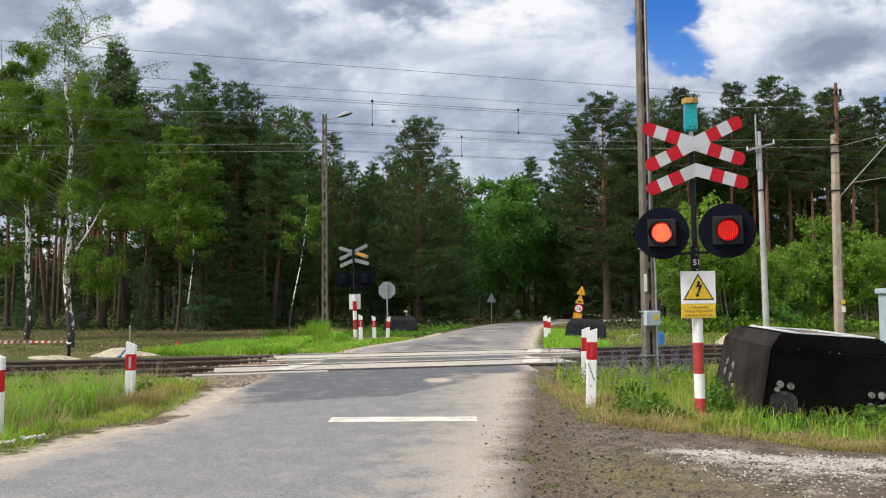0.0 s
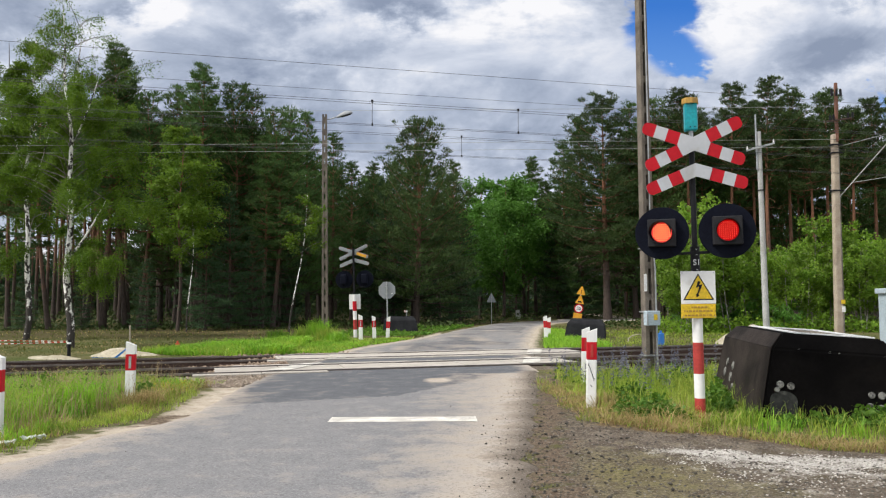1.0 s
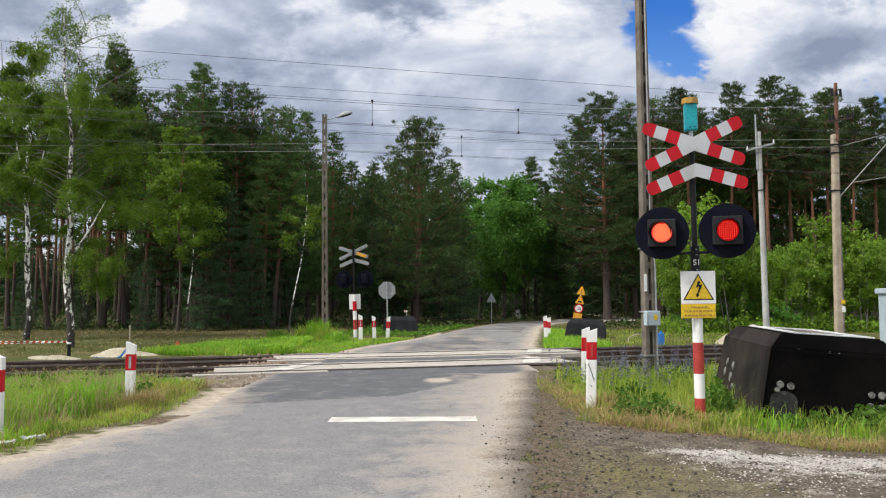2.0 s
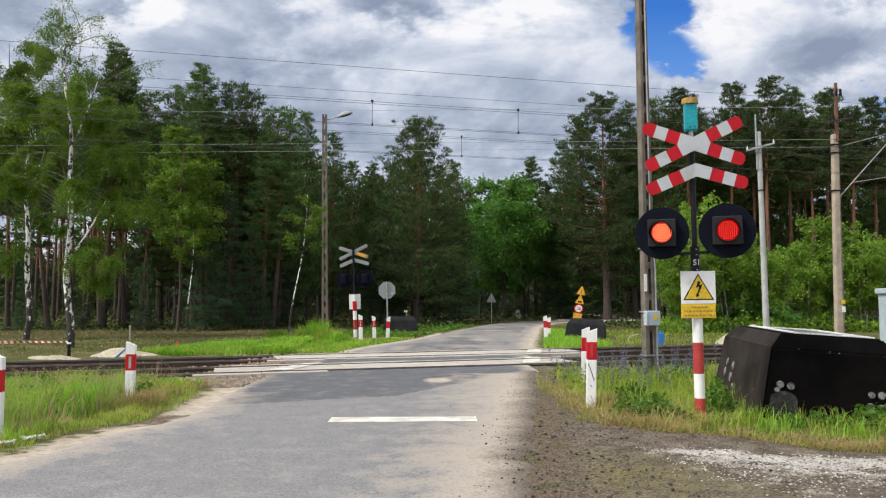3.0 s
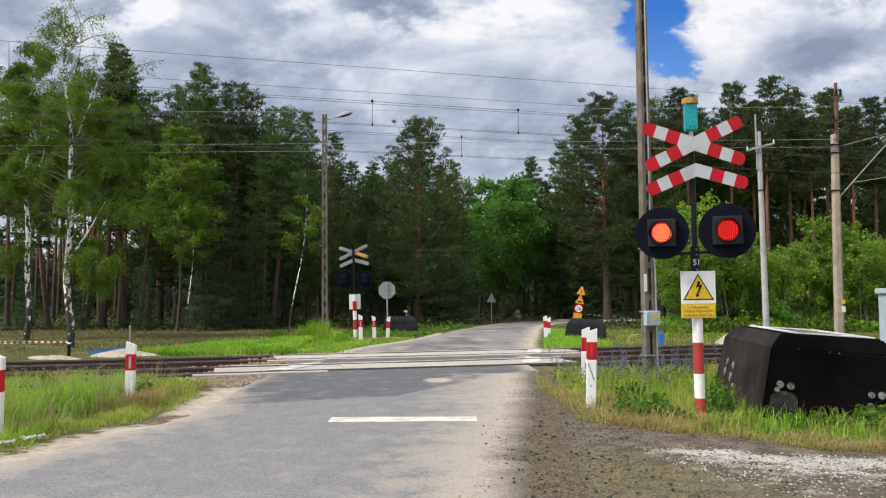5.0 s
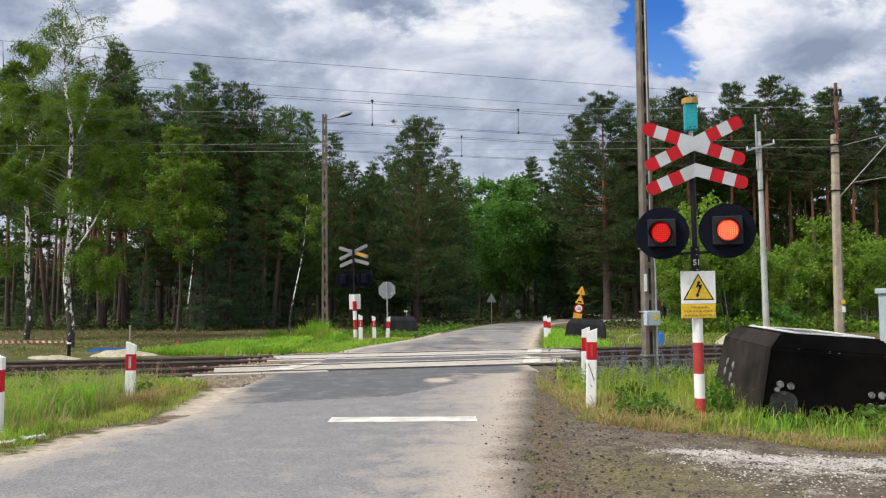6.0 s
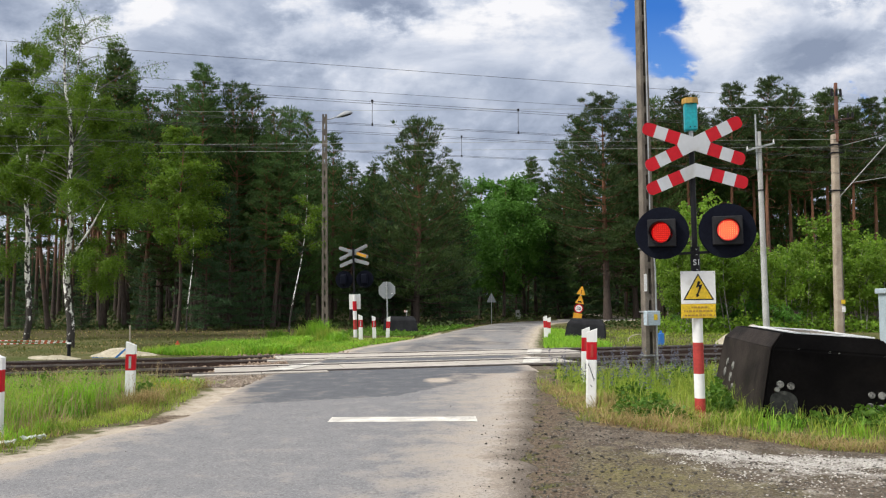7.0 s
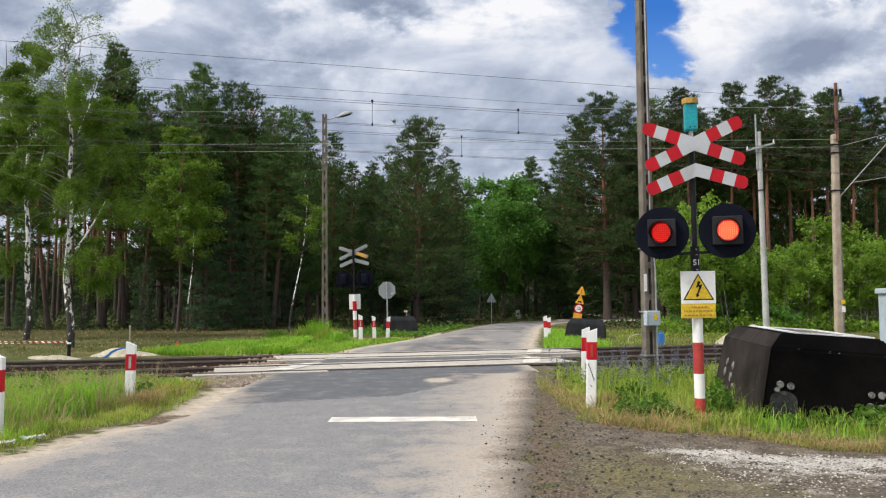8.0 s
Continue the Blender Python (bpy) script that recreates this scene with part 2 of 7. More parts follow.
M_ORANGE_PLASTIC = coat("red_plastic", (0.55, 0.06, 0.03), (0.5, 0.05, 0.03), 3, 0.4, 0.05)
M_BALLAST = coat("ballast_stone", (0.11, 0.08, 0.064), (0.19, 0.145, 0.118), 7, 0.95, 0.9, grain=16, c=(0.12, 0.095, 0.08), spot=3, depth=0.06)
M_RUBBLE = coat("brown_broken_stone", (0.15, 0.105, 0.075), (0.32, 0.245, 0.185), 7, 0.95, 0.9, grain=16, depth=0.06)
M_SHOULDER = coat("shoulder_stone", (0.15, 0.118, 0.09), (0.35, 0.29, 0.235), 7, 0.95, 0.9, grain=16, c=(0.15, 0.12, 0.1), spot=3, depth=0.06)
M_SLEEPER = coat("dark_sleeper", (0.075, 0.058, 0.046), (0.12, 0.095, 0.075), 3, 0.9, 0.3)
M_GRAVEL = coat("loose_stone", (0.2, 0.185, 0.165), (0.32, 0.3, 0.275), 5, 0.95, 0.3, rnd=0.3)
M_PALE_STONE = coat("pale_crushed_stone", (0.36, 0.34, 0.31), (0.6, 0.58, 0.55), 5, 0.95, 0.3)
M_FILM = coat("pale_plastic_film", (0.62, 0.66, 0.6), (0.42, 0.46, 0.4), 12, 0.35, 0.3, grain=60)
M_CRUMB = coat("asphalt_crumb", (0.05, 0.045, 0.04), (0.1, 0.09, 0.075), 5, 0.95, 0.3)


# ------------------------------------------------------------------ mesh helpers
def link(name, me, material, parent=None, label="", m=None):
    me.materials.append(material) if material and material.name not in me.materials else None
    ob = new(name, me)
    if m is not None:
        ob.matrix_basis = m
    ob.parent = parent
    return tagged(ob, label)


def part(name, bm, material, parent, label="", m=None, smooth=False):
    """Links a bmesh as one mesh object under a thing or a part."""
    me = bpy.data.meshes.new(name)
    if smooth:
        for f in bm.faces:
            f.smooth = True
    bm.to_mesh(me)
    bm.free()
    return link(name, me, material, parent, label, m)


def thing(name, m, label, category, group=""):
    ob = new(name)
    ob.empty_display_size = 0.3
    ob.matrix_basis = m
    return tagged(ob, label, category, group)


def box(sx, sy, sz, m=None, bevel=0.0, bm=None):
    bm = bm or bmesh.new()
    made = bmesh.ops.create_cube(bm, size=1.0, matrix=(m or Matrix()) @ Matrix.Diagonal((sx, sy, sz, 1)))
    if bevel:
        es = list({e for v in made["verts"] for e in v.link_edges})
        bmesh.ops.bevel(bm, geom=es, offset=bevel, segments=2, affect="EDGES", profile=0.5)
    return bm


def tubebm(r1, r2, z0, z1, seg=16, bm=None, m=None):
    bm = bm or bmesh.new()
    t = (m or Matrix()) @ Matrix.Translation((0, 0, (z0 + z1) / 2))
    bmesh.ops.create_cone(bm, cap_ends=True, segments=seg, radius1=r1, radius2=r2, depth=z1 - z0, matrix=t)
    return bm


def prism(points, thick, bm=None, m=None):
    """A flat outline in x and z, thickness along y, its face at y = 0 looking to -y."""
    bm = bm or bmesh.new()
    m = m or Matrix()
    front = [bm.verts.new(m @ Vector((x, 0, z))) for x, z in points]
    back = [bm.verts.new(m @ Vector((x, thick, z))) for x, z in points]
    n = len(points)
    bm.faces.new(front)
    bm.faces.new(back[::-1])
    for i in range(n):
        bm.faces.new((front[(i + 1) % n], front[i], back[i], back[(i + 1) % n]))
    bmesh.ops.recalc_face_normals(bm, faces=bm.faces[:])
    return bm


def np_mesh(name, V, F):
    V, F = np.asarray(V, dtype=np.float32), np.asarray(F, dtype=np.int32)
    me = bpy.data.meshes.new(name)
    me.vertices.add(len(V))
    me.vertices.foreach_set("co", V.ravel())
    me.loops.add(F.size)
    me.loops.foreach_set("vertex_index", F.ravel())
    me.polygons.add(len(F))
    me.polygons.foreach_set("loop_start", np.arange(0, F.size, F.shape[1], dtype=np.int32))
    me.update(calc_edges=True)
    return me


def joined(pieces):
    """One pair of arrays from many (verts, triangles)."""
    vs, fs, k = [], [], 0
    for v, f in pieces:
        vs.append(v)
        fs.append(np.asarray(f) + k)
        k += len(v)
    return np.concatenate(vs), np.concatenate(fs)


def limb(points, radii, seg=6):
    """A tapered tube along points, as triangles."""
    pts = np.asarray(points, float)
    d = np.gradient(pts, axis=0)
    d /= np.linalg.norm(d, axis=1)[:, None] + 1e-9
    ref = np.where(np.abs(d[:, 2:3]) > 0.9, np.array([[1.0, 0, 0]]), np.array([[0, 0, 1.0]]))
    a = np.cross(d, ref)
    a /= np.linalg.norm(a, axis=1)[:, None] + 1e-9
    b = np.cross(d, a)
    ang = np.linspace(0, 2 * np.pi, seg, endpoint=False)
    rr = np.asarray(radii)[:, None, None]
    V = (pts[:, None] + rr * (np.cos(ang)[None, :, None] * a[:, None] + np.sin(ang)[None, :, None] * b[:, None])).reshape(-1, 3)
    F = []
    for i in range(len(pts) - 1):
        for j in range(seg):
            p, q = i * seg + j, i * seg + (j + 1) % seg
            F += [(p, q, q + seg), (p, q + seg, p + seg)]
    return V, np.array(F)


def spikes(rng, C, D, n, length, width, spread=0.9):
    """n thin triangles round each centre, leaning along its direction."""
    k = len(C)
    C, D = np.repeat(C, n, 0), np.repeat(D, n, 0)
    r = rng.normal(size=(k * n, 3))
    r /= np.linalg.norm(r, axis=1)[:, None]
    d = D + r * spread
    d /= np.linalg.norm(d, axis=1)[:, None] + 1e-9
    s = np.cross(d, rng.normal(size=(k * n, 3)))
    s /= np.linalg.norm(s, axis=1)[:, None] + 1e-9
    ln = length * rng.uniform(0.6, 1.3, (k * n, 1))
    V = np.stack([C - s * width / 2, C + s * width / 2, C + d * ln], 1).reshape(-1, 3)
    return V, np.arange(len(V)).reshape(-1, 3)


def leaves(rng, C, size, flat=0.4):
    """One rhombic leaf of two triangles at each centre."""
    k = len(C)
    d = rng.normal(size=(k, 3)) * np.array([1, 1, 0.7]) - np.array([0, 0, 0.35])
    d /= np.linalg.norm(d, axis=1)[:, None]
    s = np.cross(d, rng.normal(size=(k, 3)))
    s /= np.linalg.norm(s, axis=1)[:, None]
    ln = size * rng.uniform(0.6, 1.3, (k, 1))
    V = np.stack([C, C + d * ln * 0.5 - s * ln * flat, C + d * ln, C + d * ln * 0.5 + s * ln * flat], 1).reshape(-1, 3)
    i = np.arange(k) * 4
    F = np.concatenate([np.stack([i, i + 1, i + 2], 1), np.stack([i, i + 2, i + 3], 1)])
    return V, F


# ------------------------------------------------------------------ plan of the road and the tracks
TURN = radians(16)
ALONG, ACROSS = np.array([math.cos(TURN), math.sin(TURN)]), np.array([-math.sin(TURN), math.cos(TURN)])
GAUGE, TRACKS = 1.435, (18.78, 22.25)
TRACK_FRAME = Matrix.Rotation(TURN, 4, "Z")
LEFT = np.array([(2, -5.2), (6, -4.75), (8.1, -4.35), (9.9, -3.95), (11.3, -3.5), (14.4, -3.7), (18.2, -3.7), (26.2, -2.6), (32, -0.9), (39.4, 0.45), (49, 2.9), (53, 4.8), (56, 8.0)])
RIGHT = np.array([(2, 0.6), (6, 0.7), (9, 0.95), (12, 1.35), (15, 1.75), (19.3, 2.12), (27.2, 2.8), (31.6, 3.36), (43, 4.9), (50, 6.6), (53, 8.6), (56, 14.0)])


def edge_l(y):
    return np.interp(y, LEFT[:, 0], LEFT[:, 1])


def edge_r(y):
    return np.interp(y, RIGHT[:, 0], RIGHT[:, 1])


def nz(x, y, s, k=0.0):
    return noise.noise(Vector((x * s, y * s, k)))


def land(x, y):
    """Height of the bare ground."""
    c = -math.sin(TURN) * x + math.cos(TURN) * y
    bed = max(0.0, 1 - max(0.0, abs(c - 20.5) - 2.9) / 1.2)
    u = math.cos(TURN) * x + math.sin(TURN) * y
    if c < 18:
        bed *= min(1.0, max(0.0, max(-0.6 - u, u - 9.0) / 2.5))
    near = 1.0 if y < 70 else 0.3
    off = max(0.0, min(1.0, max(edge_l(y) - x, x - edge_r(y) - 0.4) / 1.2))
    bank = 0.14 * math.exp(-((x + 3.9) / 2.4) ** 2 - ((c - 29.0) / 3.2) ** 2) * (1 if c > 23.5 else 0)
    return bank * off - 0.02 - 0.27 * min(1, bed) * (1 if off > 0.05 else 0) + (0.07 * nz(x, y, 0.35) + 0.025 * nz(x, y, 1.3, 4)) * off * near - 0.03 * off


def ground_shader():
    m, nt, p = shader("ground_soil")
    co = nt.nodes.new("ShaderNodeTexCoord")
    at = nt.nodes.new("ShaderNodeVertexColor")
    at.layer_name = "zone"
    sep = nt.nodes.new("ShaderNodeSeparateColor")
    nt.links.new(at.outputs["Color"], sep.inputs[0])
    big = node(nt, "ShaderNodeTexNoise", Scale=0.5, Detail=6.0, Roughness=0.65)
    mid = node(nt, "ShaderNodeTexNoise", Scale=3.0, Detail=6.0, Roughness=0.65)
    fine = node(nt, "ShaderNodeTexNoise", Scale=30.0, Detail=5.0, Roughness=0.78)
    for n in (big, mid, fine):
        nt.links.new(co.outputs["Object"], n.inputs["Vector"])

    def blend(fac, a, b, lo=0.4, hi=0.6):
        r = node(nt, "ShaderNodeMapRange", From_Min=lo, From_Max=hi)
        nt.links.new(fac, r.inputs["Value"])
        mx = nt.nodes.new("ShaderNodeMix")
        mx.data_type = "RGBA"
        nt.links.new(r.outputs["Result"], mx.inputs["Factor"])
        for key, v in (("A", a), ("B", b)):
            if isinstance(v, tuple):
                mx.inputs[key].default_value = (*v, 1)
            else:
                nt.links.new(v, mx.inputs[key])
        return mx.outputs["Result"]

    def ragged(zone, amount=2.4):
        a = nt.nodes.new("ShaderNodeMath")
        a.operation = "MULTIPLY_ADD"
        a.inputs[1].default_value = amount
        nt.links.new(mid.outputs["Fac"], a.inputs[0])
        nt.links.new(zone, a.inputs[2])
        return a.outputs[0]

    turf = blend(big.outputs["Fac"], (0.07, 0.09, 0.026), (0.15, 0.13, 0.06))
    turf = blend(fine.outputs["Fac"], turf, (0.05, 0.065, 0.02), 0.5, 0.75)
    sand = blend(mid.outputs["Fac"], (0.54, 0.475, 0.395), (0.38, 0.325, 0.265))
    sand = blend(fine.outputs["Fac"], sand, (0.2, 0.17, 0.14), 0.55, 0.75)
    grit = blend(mid.outputs["Fac"], (0.095, 0.075, 0.057), (0.2, 0.167, 0.135), 0.4, 0.65)
    grit = blend(big.outputs["Fac"], grit, (0.125, 0.115, 0.055), 0.54, 0.7)
    grit = blend(fine.outputs["Fac"], grit, (0.36, 0.335, 0.3), 0.54, 0.68)
    grit = blend(fine.outputs["Fac"], (0.035, 0.03, 0.025), grit, 0.36, 0.46)
    at2 = nt.nodes.new("ShaderNodeVertexColor")
    at2.layer_name = "cover"
    sep2 = nt.nodes.new("ShaderNodeSeparateColor")
    nt.links.new(at2.outputs["Color"], sep2.inputs[0])
    thatch = blend(mid.outputs["Fac"], (0.2, 0.145, 0.07), (0.11, 0.075, 0.04), 0.4, 0.6)
    thatch = blend(fine.outputs["Fac"], thatch, (0.34, 0.26, 0.14), 0.52, 0.7)
    moss = blend(fine.outputs["Fac"], (0.1, 0.092, 0.035), (0.25, 0.22, 0.095), 0.4, 0.62)
    soil = blend(fine.outputs["Fac"], (0.08, 0.058, 0.043), (0.22, 0.17, 0.125), 0.4, 0.62)
    chalk = blend(fine.outputs["Fac"], (0.28, 0.26, 0.24), (0.62, 0.6, 0.57), 0.42, 0.58)
    litter = blend(mid.outputs["Fac"], (0.07, 0.05, 0.028), (0.085, 0.085, 0.03))
    col = blend(ragged(sep.outputs["Blue"]), turf, litter, 1.5, 1.85)
    col = blend(ragged(sep.outputs["Red"]), col, sand, 1.5, 1.85)
    col = blend(ragged(sep.outputs["Green"]), col, grit, 1.5, 1.85)
    col = blend(ragged(sep2.outputs["Green"]), col, thatch, 1.55, 1.95)
    col = blend(ragged(sep2.outputs["Blue"], 3.4), col, moss, 2.05, 3.3)
    col = blend(ragged(at2.outputs["Alpha"]), col, soil, 1.55, 1.85)
    col = blend(ragged(sep2.outputs["Red"], 2.8), col, chalk, 1.85, 2.4)
    nt.links.new(col, p.inputs["Base Color"])
    bp = node(nt, "ShaderNodeBump", Strength=0.7, Distance=0.03)
    nt.links.new(fine.outputs["Fac"], bp.inputs["Height"])
    nt.links.new(bp.outputs["Normal"], p.inputs["Normal"])
    p.inputs["Roughness"].default_value, p.inputs["Specular IOR Level"].default_value = 0.95, 0.12
    return m


def steps(a, b, n):
    return list(np.linspace(a, b, n))


VERGE_Y = (7.6, 8.96, 9.7, 10.3, 11.9, 15.3, 18.5)
VERGE_X = (7.5, 4.85, 3.47, 2.35, 2.1, 1.9, 2.3)


def verge_edge(y):
    """Where the weeds of the near verge begin, to the east of the road."""
    return np.interp(y, VERGE_Y, VERGE_X)


def chalk_at(x, y):
    """How much pale crushed stone lies on the lay-by."""
    below = 8.95 - 0.24 * (x - 2.6) - y
    if below < -0.2 or not 1.9 < x < 9:
        return 0.0
    fade = min(1.0, (below + 0.2) / 0.3) * math.exp(-max(0.0, below - 0.25) / 1.15)
    return fade * min(1.0, (x - 1.9) / 0.8)


def ground():
    xs = [-3000, -1200, -500, -200, -110, -70] + steps(-50, -8, 70) + steps(-7.8, 8, 90)[0:] + steps(8.4, 50, 60) + [70, 110, 200, 500, 1200, 3000]
    ys = [-3000, -1200, -400, -100, -30, -8, 0] + steps(2, 34, 160) + steps(34.5, 70, 50) + [80, 100, 140, 220, 500, 1200, 3000]
    nx, ny = len(xs), len(ys)
    V, Z, Z2 = [], [], []
    for y in ys:
        for x in xs:
            V.append((x, y, land(x, y)))
            near_l, near_r = edge_l(y) - x, x - edge_r(y)
            sand = max(0.0, 1 - max(0, near_l) / 0.8) if near_l > -9 and x < 0 else 0.0
            if y < 17.6 and near_r > -1 and x < verge_edge(y) + 0.2:
                sand = max(sand, (0.5 if y > 11.5 else 0.15) - max(0, near_r) / 0.8)
            if y > 23 and near_r > -1:
                sand = max(sand, 1 - max(0, near_r) / 0.5)
            grit = 0.0
            if y < 18 and near_r > -0.35:
                grit = min(1.0, max(0.0, (verge_edge(y) + 0.1 - x) / 0.5 + 0.5)) * min(1, (near_r + 0.5) / 1.2)
            if y < 8.96 and x > 1.5:
                grit = max(grit, min(1.0, (8.96 + 0.25 * max(0, 5 - x) - y) / 0.6))
            c = -math.sin(TURN) * x + math.cos(TURN) * y
            if abs(c - 20.5) < (3.4 if c < 20 else 2.9):
                grit = max(grit, 0.8)
            litter = min(1.0, max(0.0, (y - 30 - (4 if x > 4 else 0)) / 9.0)) * (0.0 if near_l < 0.6 and near_r < 1.5 else 1.0)
            Z += [min(1, sand), grit, litter, 1.0]
            d = x - verge_edge(y)
            thatch = max(0.0, 1.1 - abs(d - 0.1) / 0.85) if 7.5 < y < 16 and x > 1 else 0.0
            if 8 < y < 16 and x < 0:
                thatch = 0.9 * max(0.0, 1 - abs(near_l - 0.95) / 0.5)
            moss = max(0.0, 1.15 - math.hypot((x - 1.75) / 1.4, (y - 7.6) / 1.9)) * min(1.0, max(0.0, near_r / 0.5)) if x > 0 else 0.0
            soil = 1.0 - 0.8 * math.hypot((x + 3.95) / 1.0, (y - 11.1) / 0.65)
            if y < 16.5 and near_r > -0.4 and x > 0:
                soil = max(soil, 0.75 - abs(near_r - 0.1) / 0.9)
            soil = max(soil, 0.95 - abs(d + 0.35) / 0.4 if 7.5 < y < 10.5 and x > 3 else 0)
            Z2 += [chalk_at(x, y), thatch, 1.1 * moss, min(1.0, max(0.0, soil))]
    F = [(j * nx + i, j * nx + i + 1, (j + 1) * nx + i + 1, (j + 1) * nx + i) for j in range(ny - 1) for i in range(nx - 1)]
    me = np_mesh("ground", V, F)
    la = me.color_attributes.new("zone", "FLOAT_COLOR", "POINT")
    la.data.foreach_set("color", np.array(Z, dtype=np.float32))
    la = me.color_attributes.new("cover", "FLOAT_COLOR", "POINT")
    la.data.foreach_set("color", np.array(Z2, dtype=np.float32))
    me.polygons.foreach_set("use_smooth", np.ones(len(F), dtype=bool))
    tagged(link("ground", me, ground_shader()), "sandy ground with rough grass and forest litter", "ground", kind="structure")


def road_shader():
    m, nt, p = shader("worn_asphalt")
    co = nt.nodes.new("ShaderNodeTexCoord")
    at = nt.nodes.new("ShaderNodeVertexColor")
    at.layer_name = "zone"
    sep = nt.nodes.new("ShaderNodeSeparateColor")
    nt.links.new(at.outputs["Color"], sep.inputs[0])
    big = node(nt, "ShaderNodeTexNoise", Scale=0.7, Detail=6.0, Roughness=0.6)
    mid = node(nt, "ShaderNodeTexNoise", Scale=2.6, Detail=7.0, Roughness=0.65)
    fine = node(nt, "ShaderNodeTexNoise", Scale=48.0, Detail=5.0, Roughness=0.75)
    grain = node(nt, "ShaderNodeTexNoise", Scale=33.0, Detail=4.0, Roughness=0.75)
    for n in (big, mid, fine, grain):
        nt.links.new(co.outputs["Object"], n.inputs["Vector"])

    def blend(fac, a, b, lo, hi):
        r = node(nt, "ShaderNodeMapRange", From_Min=lo, From_Max=hi)
        nt.links.new(fac, r.inputs["Value"])
        mx = nt.nodes.new("ShaderNodeMix")
        mx.data_type = "RGBA"
        nt.links.new(r.outputs["Result"], mx.inputs["Factor"])
        for key, v in (("A", a), ("B", b)):
            if isinstance(v, tuple):
                mx.inputs[key].default_value = (*v, 1)
            else:
                nt.links.new(v, mx.inputs[key])
        return mx.outputs["Result"]

    def ragged(zone, amount):
        a = nt.nodes.new("ShaderNodeMath")
        a.operation = "MULTIPLY_ADD"
        a.inputs[1].default_value = amount
        nt.links.new(mid.outputs["Fac"], a.inputs[0])
        nt.links.new(zone, a.inputs[2])
        return a.outputs[0]

    old = blend(mid.outputs["Fac"], (0.17, 0.171, 0.184), (0.218, 0.214, 0.222), 0.32, 0.68)
    dark = blend(mid.outputs["Fac"], (0.085, 0.09, 0.105), (0.125, 0.13, 0.144), 0.35, 0.65)
    old = blend(fine.outputs["Fac"], old, (0.36, 0.355, 0.35), 0.5, 0.72)
    dark = blend(fine.outputs["Fac"], dark, (0.24, 0.245, 0.26), 0.54, 0.74)
    col = blend(ragged(sep.outputs["Green"], 1.2), old, dark, 0.95, 1.35)
    col = blend(grain.outputs["Fac"], col, (0.06, 0.06, 0.062), 0.52, 0.74)
    sand = blend(mid.outputs["Fac"], (0.5, 0.435, 0.37), (0.37, 0.32, 0.27), 0.4, 0.65)
    sand = blend(grain.outputs["Fac"], sand, (0.15, 0.13, 0.108), 0.54, 0.72)
    col = blend(ragged(sep.outputs["Red"], 1.7), col, sand, 0.95, 1.75)
    dirt = blend(mid.outputs["Fac"], (0.09, 0.07, 0.054), (0.19, 0.157, 0.127), 0.4, 0.65)
    dirt = blend(grain.outputs["Fac"], dirt, (0.3, 0.27, 0.235), 0.54, 0.7)
    dirt = blend(grain.outputs["Fac"], (0.035, 0.03, 0.025), dirt, 0.36, 0.46)
    crumbly = nt.nodes.new("ShaderNodeMath")
    crumbly.operation = "MULTIPLY_ADD"
    crumbly.inputs[1].default_value = 1.8
    nt.links.new(grain.outputs["Fac"], crumbly.inputs[0])
    nt.links.new(ragged(sep.outputs["Blue"], 0.9), crumbly.inputs[2])
    col = blend(crumbly.outputs[0], col, dirt, 1.6, 2.25)
    nt.links.new(col, p.inputs["Base Color"])
    bp = node(nt, "ShaderNodeBump", Strength=0.4, Distance=0.006)
    nt.links.new(fine.outputs["Fac"], bp.inputs["Height"])
    nt.links.new(bp.outputs["Normal"], p.inputs["Normal"])
    p.inputs["Roughness"].default_value, p.inputs["Specular IOR Level"].default_value = 0.85, 0.3
    return m


